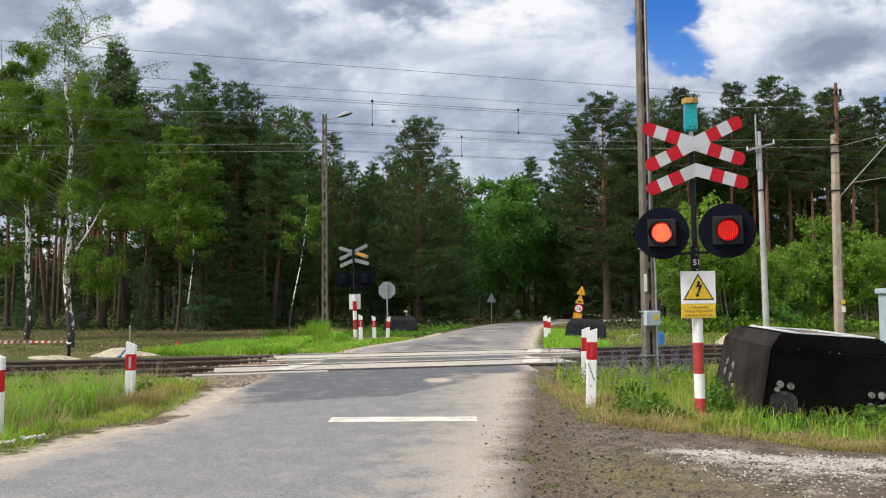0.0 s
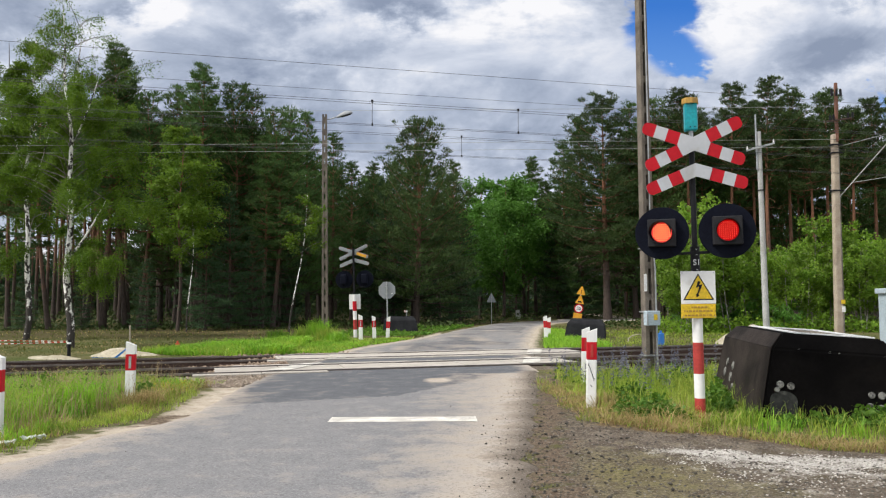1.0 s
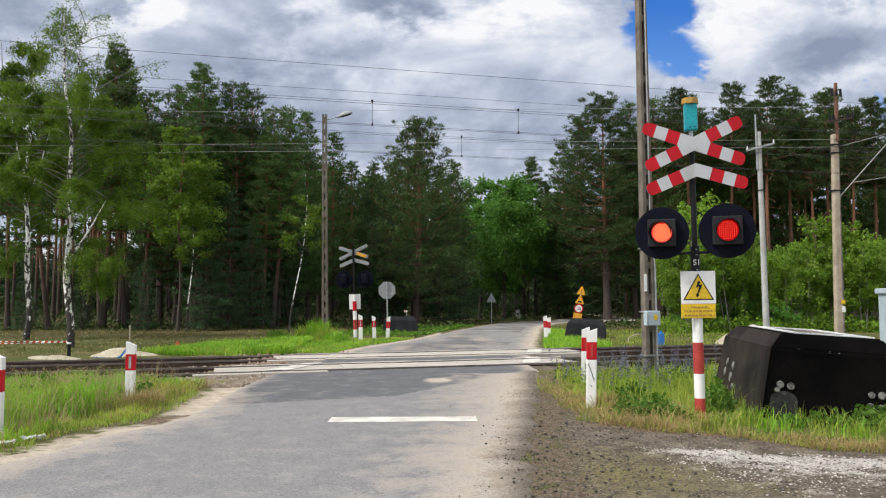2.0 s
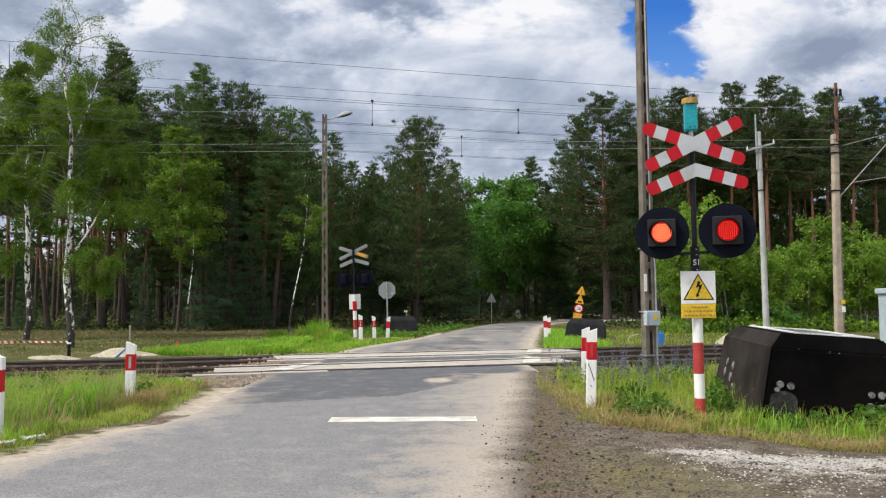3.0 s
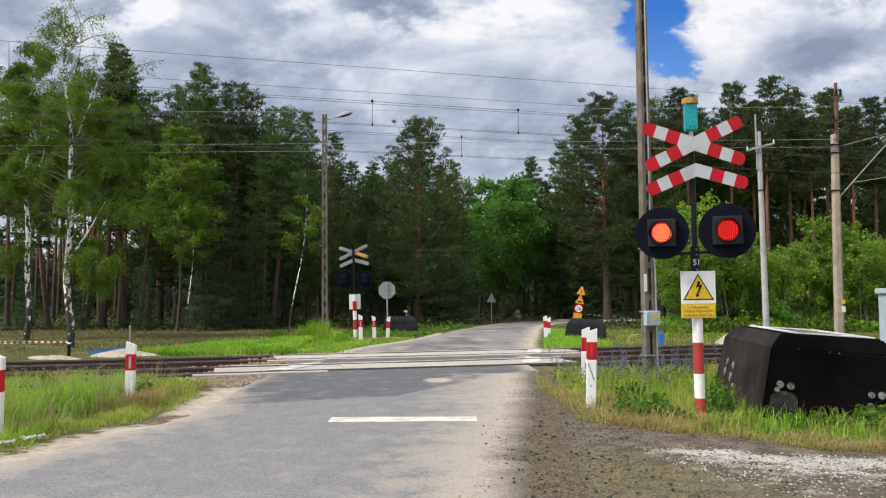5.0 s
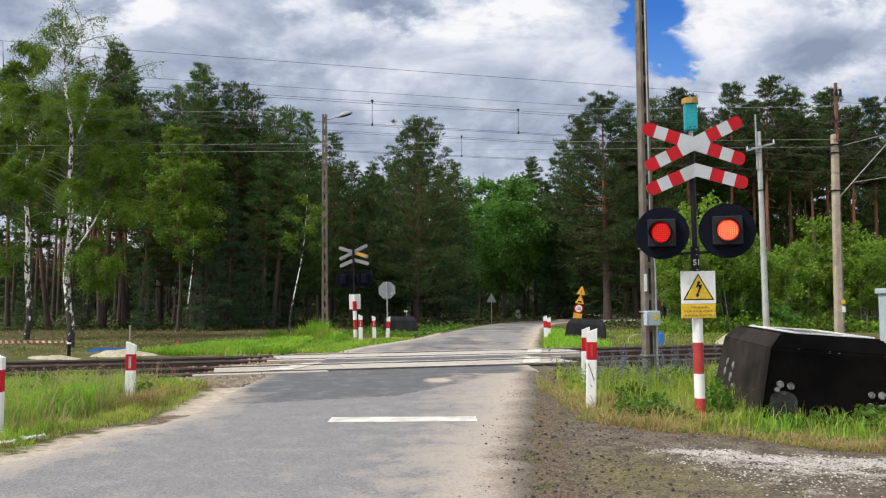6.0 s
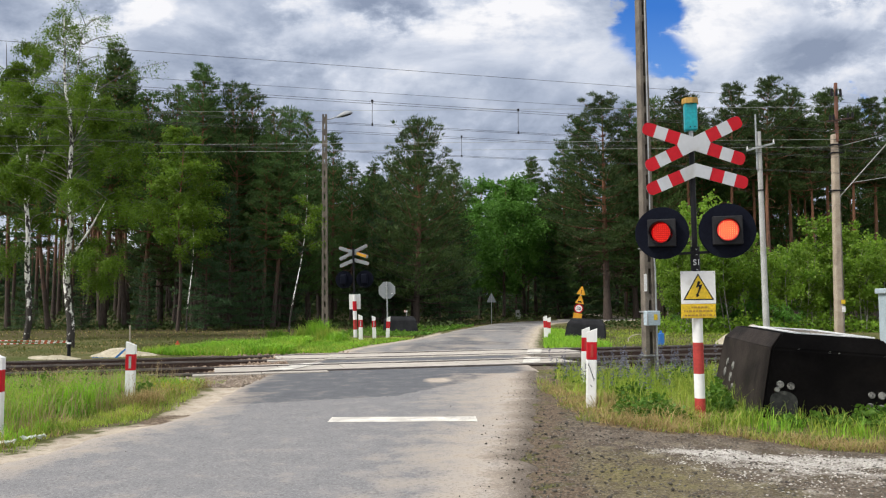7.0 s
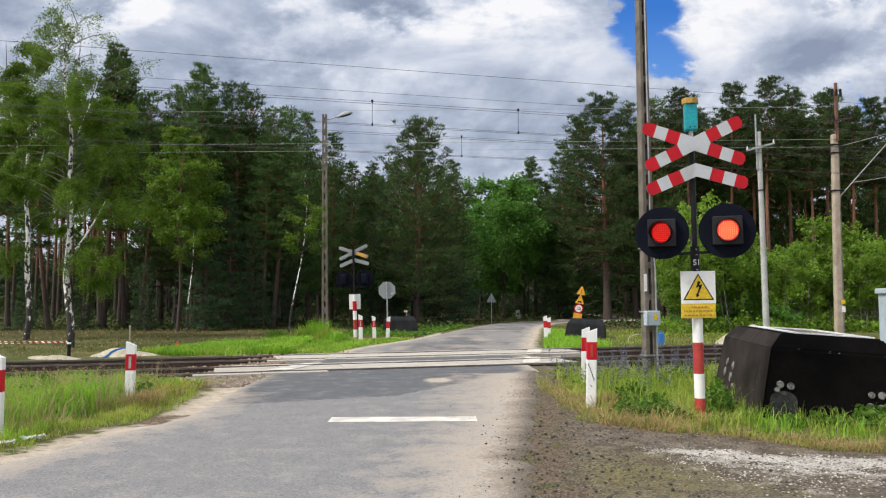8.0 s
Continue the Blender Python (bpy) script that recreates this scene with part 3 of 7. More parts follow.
def road():
    ys = [-120, -60, -30, -15, -6, -2] + steps(0.5, 34, 260) + steps(34.3, 58, 60)
    ts = np.linspace(0, 1, 61)
    V, Z = [], []
    for y in ys:
        l, r = edge_l(max(y, 2)), edge_r(max(y, 2))
        l += 0.1 * nz(0, y, 1.1, 2) + 0.05 * nz(0, y, 4, 7)
        r += (0.08 * nz(0, y, 1.5, 21) if y < 13 else 0.0) + 0.16 * nz(0, y, 0.8, 9) + 0.12 * nz(0, y, 2.6, 3) + 0.06 * nz(0, y, 7, 5)
        for t in ts:
            x = l + (r - l) * t
            edge = 0.015 - 0.05 * max(0, 1 - min(t, 1 - t) * (r - l) / 0.1)
            V.append((x, y, edge + 0.006 * nz(x, y, 0.9)))
            c = -math.sin(TURN) * x + math.cos(TURN) * y
            d_l, d_r = x - l, r - x
            wide = 0.75 if y < 14 else 0.35
            dust = max(0.0, 0.72 - 0.6 * d_l / wide) if d_l < wide * 1.1 else 0.0
            dust = max(dust, 0.97 - (0.55 if y < 12.5 else 0.42) * d_r / (1.0 if y < 17.2 else 0.25)) if d_r < 2.0 else dust
            if y > 24:
                dust = max(dust, 0.16 + 0.35 * max(0.0, nz(x * 2.5, y, 0.35, 70)))
            dust = max(dust, 1.4 - ((x + 0.1) / 0.27) ** 2 - ((y - 15.9) / 0.45) ** 2)
            if 24 < y < 40:
                dust = max(dust, 0.75 * max(0.0, nz(x * 2.2, y, 0.5, 90)) + 0.1)
            dark = 1.0 if y > np.interp(x, (-3.3, -0.8, 0.26, 1.27, 2.26), (12.3, 13.4, 15.2, 17.3, 18.3)) and c < 21.7 else 0.0
            if y > 23.5:
                dark = max(0.0, min(1.0, 0.5 + 1.3 * nz(x * 1.6, y, 0.4, 33))) if d_l > 0.5 and d_r > 0.6 else 0.0
            dirt = max(0.0, 1.12 - d_r / 0.6) if y < 17.9 else 0.0
            Z += [max(0, dust), dark, dirt, 1]
    n = len(ts)
    F = [(j * n + i, j * n + i + 1, (j + 1) * n + i + 1, (j + 1) * n + i) for j in range(len(ys) - 1) for i in range(n - 1)]
    me = np_mesh("road", V, F)
    la = me.color_attributes.new("zone", "FLOAT_COLOR", "POINT")
    la.data.foreach_set("color", np.array(Z, dtype=np.float32))
    me.polygons.foreach_set("use_smooth", np.ones(len(F), dtype=bool))
    tagged(link("road", me, road_shader()), "narrow worn asphalt road with dusty edges", "road", kind="structure")


def stop_line():
    """A worn white line across one lane."""
    bm = bmesh.new()
    rng = random.Random(2)
    n = 60
    for i in range(n):
        a, b = -1.49 + 2.45 * i / n, -1.49 + 2.45 * (i + 1) / n
        f = i / n
        if f > 0.78:
            continue
        y0, y1 = 10.58 + 0.01 * rng.random() + (0.06 * rng.random() if f > 0.8 else 0), 11.02 - 0.01 * rng.random() - (0.06 * rng.random() if f > 0.8 else 0)
        vs = [bm.verts.new((x, y, 0.0195 + 0.006 * nz(x, y, 0.9))) for x, y in ((a, y0), (b, y0), (b, y1), (a, y1))]
        bm.faces.new(vs)
    me = bpy.data.meshes.new("stop_line")
    bm.to_mesh(me)
    bm.free()
    tagged(link("stop_line", me, M_PANEL_WHITE), "worn white stop line painted on asphalt", "road marking", kind="structure")


ground()
road()
stop_line()


# ------------------------------------------------------------------ sky backdrop with drifting clouds
def sky_backdrop():
    m = bpy.data.materials.new("cloudy_sky")
    m.use_nodes = True
    nt = m.node_tree
    nt.nodes.clear()
    out, em = nt.nodes.new("ShaderNodeOutputMaterial"), nt.nodes.new("ShaderNodeEmission")
    nt.links.new(em.outputs[0], out.inputs["Surface"])
    co, sep = nt.nodes.new("ShaderNodeTexCoord"), nt.nodes.new("ShaderNodeSeparateXYZ")
    nt.links.new(co.outputs["Object"], sep.inputs[0])

    def math_node(op, a, b=None, c=None):
        n = nt.nodes.new("ShaderNodeMath")
        n.operation = op
        for i, v in enumerate((a, b, c)):
            if v is None:
                continue
            if isinstance(v, (int, float)):
                n.inputs[i].default_value = v
            else:
                nt.links.new(v, n.inputs[i])
        return n.outputs[0]

    u, v = math_node("DIVIDE", sep.outputs["X"], sep.outputs["Y"]), math_node("DIVIDE", sep.outputs["Z"], sep.outputs["Y"])
    uv = nt.nodes.new("ShaderNodeCombineXYZ")
    nt.links.new(u, uv.inputs[0])
    nt.links.new(math_node("MULTIPLY", v, 1.7), uv.inputs[1])
    big = node(nt, "ShaderNodeTexNoise", Scale=4.5, Detail=8.0, Roughness=0.58, Distortion=0.5)
    warp = node(nt, "ShaderNodeTexNoise", Scale=14.0, Detail=7.0, Roughness=0.62)
    for n in (big, warp):
        nt.links.new(uv.outputs[0], n.inputs["Vector"])
    wob = math_node("MULTIPLY_ADD", warp.outputs["Fac"], 0.12, -0.06)

    def blob(cu, cv, ru, rv):
        """1 in the middle of an ellipse with a torn edge, 0 outside."""
        a = math_node("DIVIDE", math_node("SUBTRACT", math_node("ADD", u, wob), cu), ru)
        b = math_node("DIVIDE", math_node("SUBTRACT", math_node("SUBTRACT", v, wob), cv), rv)
        d = math_node("SQRT", math_node("ADD", math_node("MULTIPLY", a, a), math_node("MULTIPLY", b, b)))
        r = node(nt, "ShaderNodeMapRange", From_Min=1.3, From_Max=0.3)
        r.interpolation_type = "SMOOTHSTEP"
        nt.links.new(d, r.inputs["Value"])
        return r.outputs["Result"]

    total = math_node("MULTIPLY_ADD", big.outputs["Fac"], 2.1, -0.55)
    total = math_node("MULTIPLY_ADD", warp.outputs["Fac"], 1.15, math_node("SUBTRACT", total, 0.57))
    for cu, cv, ru, rv, k in ((-0.37, 0.36, 0.06, 0.03, 0.5), (-0.42, 0.32, 0.05, 0.04, 0.3), (-0.16, 0.345, 0.05, 0.03, 0.25), (0.01, 0.33, 0.13, 0.05, 0.3), (0.15, 0.33, 0.1, 0.08, 0.3), (0.37, 0.34, 0.08, 0.06, 0.4), (0.53, 0.36, 0.05, 0.04, 0.5),
                             (-0.24, 0.32, 0.1, 0.06, -0.2), (-0.08, 0.37, 0.06, 0.03, -0.3), (-0.53, 0.34, 0.05, 0.06, -0.1), (0.46, 0.3, 0.09, 0.04, -0.25), (0.0, 0.2, 0.3, 0.05, -0.12), (-0.3, 0.25, 0.16, 0.05, -0.12)):
        total = math_node("MULTIPLY_ADD", blob(cu, cv, ru, rv), k, total)
    ramp = nt.nodes.new("ShaderNodeValToRGB")
    ramp.color_ramp.elements[0].position, ramp.color_ramp.elements[0].color = 0.08, (0.27, 0.325, 0.445, 1)
    ramp.color_ramp.elements[1].position, ramp.color_ramp.elements[1].color = 1.0, (0.95, 0.95, 0.98, 1)
    e = ramp.color_ramp.elements.new(0.42)
    e.color = (0.437, 0.498, 0.625, 1)
    e = ramp.color_ramp.elements.new(0.68)
    e.color = (0.645, 0.695, 0.805, 1)
    nt.links.new(total, ramp.inputs["Fac"])
    gap = math_node("MAXIMUM", blob(0.262, 0.36, 0.055, 0.09), math_node("MULTIPLY", blob(0.28, 0.3, 0.05, 0.03), 0.9))
    gap = math_node("MAXIMUM", gap, math_node("MULTIPLY", blob(0.53, 0.235, 0.022, 0.016), 0.62))
    hole = node(nt, "ShaderNodeMapRange", From_Min=0.25, From_Max=0.85)
    hole.interpolation_type = "SMOOTHSTEP"
    nt.links.new(math_node("ADD", gap, math_node("MULTIPLY_ADD", warp.outputs["Fac"], 0.5, -0.25)), hole.inputs["Value"])
    mx = nt.nodes.new("ShaderNodeMix")
    mx.data_type = "RGBA"
    deep = node(nt, "ShaderNodeMapRange", From_Min=0.24, From_Max=0.36)
    nt.links.new(v, deep.inputs["Value"])
    blue = nt.nodes.new("ShaderNodeMix")
    blue.data_type = "RGBA"
    blue.inputs["A"].default_value, blue.inputs["B"].default_value = (0.16, 0.36, 0.8, 1), (0.05, 0.2, 0.64, 1)
    nt.links.new(deep.outputs["Result"], blue.inputs["Factor"])
    nt.links.new(blue.outputs["Result"], mx.inputs["B"])
    nt.links.new(hole.outputs["Result"], mx.inputs["Factor"])
    nt.links.new(ramp.outputs["Color"], mx.inputs["A"])
    nt.links.new(mx.outputs["Result"], em.inputs["Color"])
    em.inputs["Strength"].default_value = 1.0
    V, R = [], 1500.0
    az, el = np.radians(np.linspace(-42, 42, 49)), np.radians(np.linspace(-2, 40, 25))
    for b in el:
        for a in az:
            V.append((R * math.sin(a) * math.cos(b), R * math.cos(a) * math.cos(b), R * math.sin(b)))
    n = len(az)
    F = [(j * n + i, j * n + i + 1, (j + 1) * n + i + 1, (j + 1) * n + i) for j in range(len(el) - 1) for i in range(n - 1)]
    me = np_mesh("backdrop", V, F)
    ob = link("backdrop", me, m)
    ob.location = (0, 0, EYE)
    return tagged(ob, "bright broken clouds with a patch of blue sky", "sky", kind="structure")


SKY = sky_backdrop()


# ------------------------------------------------------------------ tracks
def tracks():
    prof = [(-0.036, 0.172), (0.036, 0.172), (0.036, 0.13), (0.01, 0.118), (0.01, 0.03), (0.07, 0.012), (0.07, 0), (-0.07, 0), (-0.07, 0.012), (-0.01, 0.03), (-0.01, 0.118), (-0.036, 0.13)]
    for k, c in enumerate(TRACKS):
        t = thing("railway_track", TRACK_FRAME, "rusty railway track with dark sleepers in ballast", "track", "railway tracks")
        for s in (-0.5, 0.5):
            for name, pts, mat in (("rail", prof[2:], M_RUST), ("rail_head", prof[:3] + prof[-1:], M_RAILHEAD)):
                bm = bmesh.new()
                a = [bm.verts.new((-90, c + s * (GAUGE + 0.07) + y, -0.122 + z)) for y, z in pts]
                b = [bm.verts.new((90, c + s * (GAUGE + 0.07) + y, -0.122 + z)) for y, z in pts]
                for i in range(len(pts)):
                    bm.faces.new((a[i], a[(i + 1) % len(pts)], b[(i + 1) % len(pts)], b[i]))
                bmesh.ops.recalc_face_normals(bm, faces=bm.faces[:])
                part(name, bm, mat, t)
        sleeper = bpy.data.meshes.new("sleeper")
        bm = box(0.26, 2.5, 0.2, Matrix.Translation((0, 0, -0.225)), 0.03)
        bm.to_mesh(sleeper)
        bm.free()
        sleeper.materials.append(M_SLEEPER)
        for i in range(-46, 56):
            u = i * 0.6
            if -0.4 < u < 11:
                continue
            ob = new("sleeper", sleeper)
            ob.parent, ob.location = t, (u, c, 0)
    rng = np.random.default_rng(5)
    xs, cs = np.concatenate([np.arange(-45, -14, 0.5), np.arange(-14, 16, 0.12), np.arange(16, 60, 0.5)]), np.arange(16.7, 24.5, 0.12)
    V = []
    for c in cs:
        for x in xs:
            side = min(1.0, max(0.0, (3.1 - abs(c - 20.5)) / 0.9))
            onroad = -0.3 < x < 10.6
            z = -0.33 + 0.17 * side + 0.035 * rng.normal() * 0.6
            V.append((x + rng.normal() * 0.02, c + rng.normal() * 0.02, z if not onroad else -0.3))
    n = len(xs)
    F = [(j * n + i, j * n + i + 1, (j + 1) * n + i + 1, (j + 1) * n + i) for j in range(len(cs) - 1) for i in range(n - 1)]
    ob = link("ballast_bed", np_mesh("ballast_bed", V, F), M_BALLAST, m=TRACK_FRAME)
    tagged(ob, "brown crushed stone ballast under the tracks", "ballast", kind="structure")
    # loose stones on the bed and its shoulders
    k = 6500
    cx, cy = rng.uniform(-13, 17, k), rng.uniform(16.6, 23.8, k)
    keep = ~((cx > -0.2) & (cx < 10.4) & (cy > 16.9))
    cx, cy = cx[keep], cy[keep]
    side = np.clip((3.1 - np.abs(cy - 20.5)) / 0.9, 0, 1)
    C = np.stack([cx, cy, -0.32 + 0.17 * side], 1)
    octa = np.array([(1, 0, 0), (-1, 0, 0), (0, 1, 0), (0, -1, 0), (0, 0, 1), (0, 0, -1)], float)
    of = np.array([(0, 2, 4), (2, 1, 4), (1, 3, 4), (3, 0, 4), (2, 0, 5), (1, 2, 5), (3, 1, 5), (0, 3, 5)])
    S = rng.uniform(0.02, 0.045, (len(C), 1, 1)) * (1 + 0.5 * rng.normal(size=(len(C), 6, 1)).clip(-0.8, 0.8))
    V = (C[:, None] + octa[None] * S).reshape(-1, 3)
    F = (of[None] + 6 * np.arange(len(C))[:, None, None]).reshape(-1, 3)
    ob = link("ballast_stones", np_mesh("ballast_stones", V, F), M_BALLAST, m=TRACK_FRAME)
    tagged(ob, "loose brown ballast stones beside the rails", "ballast", kind="stuff")


def crossing():
    deck = thing("crossing_deck", TRACK_FRAME, "pale concrete panels of the level crossing", "crossing deck")
    shapes = {}
    for k, c in enumerate(TRACKS):
        u0, u1 = (0.15, 8.6) if k == 0 else (1.75, 10.4)
        count = 6
        step = (u1 - u0) / count
        rows = ((c - 0.0, GAUGE - 0.24, 0.0, 0.0), (c - 1.0, 0.3, -0.3 if k else -0.45, -0.6), (c + 1.0, 0.3, 0.4, 0.3))
        for cc, w, sh0, sh1 in rows:
            for i in range(count):
                if k == 0 and cc < c and i > 1:
                    continue
                key = (round(w, 3), k)
                if key not in shapes:
                    me = bpy.data.meshes.new("panel")
                    bm = box(step - 0.015, w, 0.12, Matrix.Translation((0, 0, -0.02)), 0.012)
                    bm.to_mesh(me)
                    bm.free()
                    me.materials.append(M_PANEL)
                    shapes[key] = me
                ob = new("panel", shapes[key])
                ob.parent = deck
                ob.location = (u0 + sh0 + step * (i + 0.5), cc, 0.004 * ((i * 7 + k) % 3 - 1))

    for pts in (((1.2, 18.2), (1.75, 18.2), (3.75, 21.85), (3.35, 21.85)), ((7.15, 18.2), (7.6, 18.2), (9.8, 23.3), (9.35, 23.3))):
        (u0, c0), (u1, _), (u2, c2), (u3, _) = pts
        for a, b in ((18.21, 19.36), (19.62, 19.92), (21.1, 21.38), (21.68, 22.82)):
            f, g = (a - c0) / (c2 - c0), (b - c0) / (c2 - c0)
            bm = bmesh.new()
            if min(f, g) > 1 or max(f, g) < 0:
                continue
            g = min(g, 1.0)
            b = c0 + g * (c2 - c0)
            quad = [(u0 + (u3 - u0) * f, a), (u1 + (u2 - u1) * f, a), (u1 + (u2 - u1) * g, b), (u0 + (u3 - u0) * g, b)]
            bm.faces.new([bm.verts.new((x, y, 0.051)) for x, y in quad])
            part("edge_marking", bm, M_PANEL_WHITE, deck, "worn white edge marking")


tracks()
crossing()

# ------------------------------------------------------------------ trees
def pine_mesh(seed, h, base, width, tufts, droop=0.1, needle=0.21, dead=10, rad=0.16, blade=0.056, whorls=22, puff=0.34, per=5, ragged=0.3, dead_len=1.6):
    """A Scots pine: trunk, whorls of limbs that end in flat pads of needles from base*h up, bare dead limbs below."""
    rng = np.random.default_rng(seed)
    bend = rng.normal(size=2) * 0.22
    zs = np.linspace(0, h * 0.98, 10)
    mid = np.stack([bend[0] * np.sin(zs / h * 3), bend[1] * np.sin(zs / h * 2.3), zs], 1)
    rads = rad * (1 - 0.93 * (zs / h) ** 1.1)
    rads[0] *= 1.3
    wood, pads = [limb(mid, rads, 8)], []

    def on(z):
        return np.array([np.interp(z, zs, mid[:, 0]), np.interp(z, zs, mid[:, 1]), z])

    heavy = rng.uniform(0, 2 * np.pi)
    for i in range(whorls):
        f = min(0.985, (i + rng.uniform(-0.25, 0.25) + 0.3) / whorls)
        z = h * (base + (1 - base) * f)
        prof = width * (1 - f) ** 0.7 * (0.6 + 0.4 * min(1, f / 0.22)) * rng.uniform(1 - ragged, 1 + ragged) + 0.16
        turn = rng.uniform(0, 2 * np.pi)
        pads.append((on(z) + rng.normal(size=3) * 0.15 * prof * np.array([1, 1, 0.2]), puff * (1 - 0.4 * f), turn))
        for j in range(per):
            ang = turn + 2 * np.pi * j / per + rng.normal() * 0.25
            ln = prof * rng.uniform(0.6, 1.1) * (1 + 0.22 * math.cos(ang - heavy))
            rise = -droop + 0.85 * f ** 1.3 + rng.normal() * 0.12
            t = np.linspace(0, 1, 4)
            pts = on(z) + np.stack([np.cos(ang) * ln * t, np.sin(ang) * ln * t, ln * (rise * t + 0.25 * t ** 2)], 1)
            wood.append(limb(pts, 0.05 * (1 - f * 0.7) * (1 - 0.85 * t) + 0.004, 3))
            side = np.array([-np.sin(ang), np.cos(ang), 0.0])
            count = 2 + int(ln / (puff * 1.1)) * 2
            for k in range(count):
                q = 1.0 if k == 0 else rng.uniform(0.35, 1.0)
                c = np.array([np.interp(q, t, pts[:, m]) for m in range(3)])
                c += side * rng.normal() * 0.3 * ln * (0.35 + 0.3 * q) + np.array([0, 0, 0.1 + rng.normal() * 0.05])
                pads.append((c, puff * rng.uniform(0.65, 1.25) * (1 - 0.45 * f), ang))
    top = on(h * 0.97)
    pads += [(top + np.array([0, 0, 0.05 * h * v * 0.5]), 0.14, 0.0) for v in (-0.6, 0.0, 0.5)]
    n = max(6, int(tufts / len(pads)))
    C, D = [], []
    for c, r, ang in pads:
        v = rng.normal(size=(n, 3))
        v /= np.linalg.norm(v, axis=1)[:, None]
        v[:, 2] = np.where(rng.random(n) < 0.7, np.abs(v[:, 2]), v[:, 2])
        C.append(c + v * np.array([1, 1, 0.5]) * r * rng.uniform(0.35, 1.0, (n, 1)))
        D.append(v * np.array([0.7, 0.7, 0.5]) + np.array([np.cos(ang) * 0.3, np.sin(ang) * 0.3, 0.5]))
    for i in range(dead):
        z = h * rng.uniform(0.2, max(0.25, base + 0.12))
        ang, ln = rng.uniform(0, 2 * np.pi), dead_len * rng.uniform(0.35, 1.1)
        t = np.linspace(0, 1, 4)
        pts = on(z) + np.stack([np.cos(ang) * ln * t, np.sin(ang) * ln * t, ln * (0.12 * t - 0.4 * t ** 2)], 1)
        wood.append(limb(pts, 0.026 * (1 - 0.8 * t), 3))
    V, F = joined(wood)
    GV, GF = spikes(rng, np.concatenate(C), np.concatenate(D), 1, needle, blade, 0.55)
    return np_mesh("trunk", V, F), np_mesh("crown", GV, GF)


def birch_mesh(seed, h, base, width, count, leaf, rad=0.13, limbs=60, wind=0.35, sparse=0.78, splits=(), low=()):
    """A birch: wavy white trunk that forks near the top, rising limbs and hanging strands of small leaves."""
    rng = np.random.default_rng(seed)
    wood, twig, strands = [], [], []
    zs = np.linspace(0, h, 16)
    mid = np.stack([0.1 * np.sin(zs * 0.7 + seed) + 0.05 * np.sin(zs * 1.9), 0.1 * np.sin(zs * 0.5), zs], 1)
    mid[:, :2] -= mid[0, :2]
    wood.append(limb(mid, rad * (1 - 0.9 * zs / h), 10))
    t = np.linspace(0, 1, 6)

    def on(z):
        return np.array([np.interp(z, zs, mid[:, 0]), np.interp(z, zs, mid[:, 1]), z])

    stems = []
    for z, ang, out, up, r in splits:
        pts = on(z) + np.stack([np.cos(ang) * out * t ** 0.8, np.sin(ang) * out * t ** 0.8, up * t], 1)
        wood.append(limb(pts, r * (1 - 0.85 * t), 6))
        stems.append(pts)
    for i in range(limbs):
        f = (i + rng.uniform(0, 0.9)) / limbs
        z = h * (base + (0.97 - base) * f)
        ln = (width * (1 - f) ** 0.75 * (0.6 + 0.4 * min(1, f / 0.2)) + 0.25) * rng.uniform(0.55, 1.1)
        ang = rng.uniform(0, 2 * np.pi)
        up = rng.uniform(0.5, 1.0)
        p0 = on(z)
        if stems and rng.random() < 0.3:
            p0 = stems[rng.integers(len(stems))][rng.integers(1, 6)]
        pts = p0 + np.stack([np.cos(ang) * ln * t, np.sin(ang) * ln * t, ln * (up * t - 0.35 * t ** 2)], 1)
        twig.append(limb(pts, rad * 0.14 * (1 - 0.5 * f) * (1 - 0.85 * t) + 0.003, 4))
        few = 0.16 if p0[2] > h * (base + (0.97 - base) * sparse) else 1.0
        for j in range(int(5 + 8 * ln / width)):
            q = rng.uniform(0.25, 1)
            p = np.array([np.interp(q, t, pts[:, m]) for m in range(3)])
            if z < 0.62 * h and p[1] < 1.0 and abs(p[0] + 0.1) < 0.75:
                continue
            strands.append((p, ang, ln, few))
    for x, z, spread, n in low:
        for j in range(n):
            strands.append((np.array([x, 0, z]) + rng.normal(size=3) * np.array([spread, 0.5, spread * 0.6]), rng.uniform(0, 6.28), 1.2, 1.0))
    weight = sum(q[3] for q in strands)
    cs = []
    tt = np.linspace(0, 1, 4)
    for p, ang, ln, few in strands:
        b, l2 = ang + rng.normal() * 0.8, rng.uniform(0.35, 0.95) * min(1.0, 0.5 + 0.3 * ln)
        tp = p + np.stack([np.cos(b) * 0.5 * l2 * tt + wind * l2 * tt ** 2, np.sin(b) * 0.5 * l2 * tt, l2 * (0.25 * tt - 0.85 * tt ** 2)], 1)
        twig.append(limb(tp, 0.005 * (1 - 0.7 * tt), 3))
        k = max(4, int(count / weight * few * rng.uniform(0.6, 1.4)))
        w = rng.uniform(0.0, 1.05, k)
        cs.append(np.stack([np.interp(w, tt, tp[:, m]) for m in range(3)], 1) + rng.normal(size=(k, 3)) * 0.085)
    V, F = joined(wood)
    GV, GF = leaves(rng, np.concatenate(cs), leaf, 0.36)
    return np_mesh("trunk", V, F), np_mesh("crown", GV, GF), np_mesh("branches", *joined(twig))


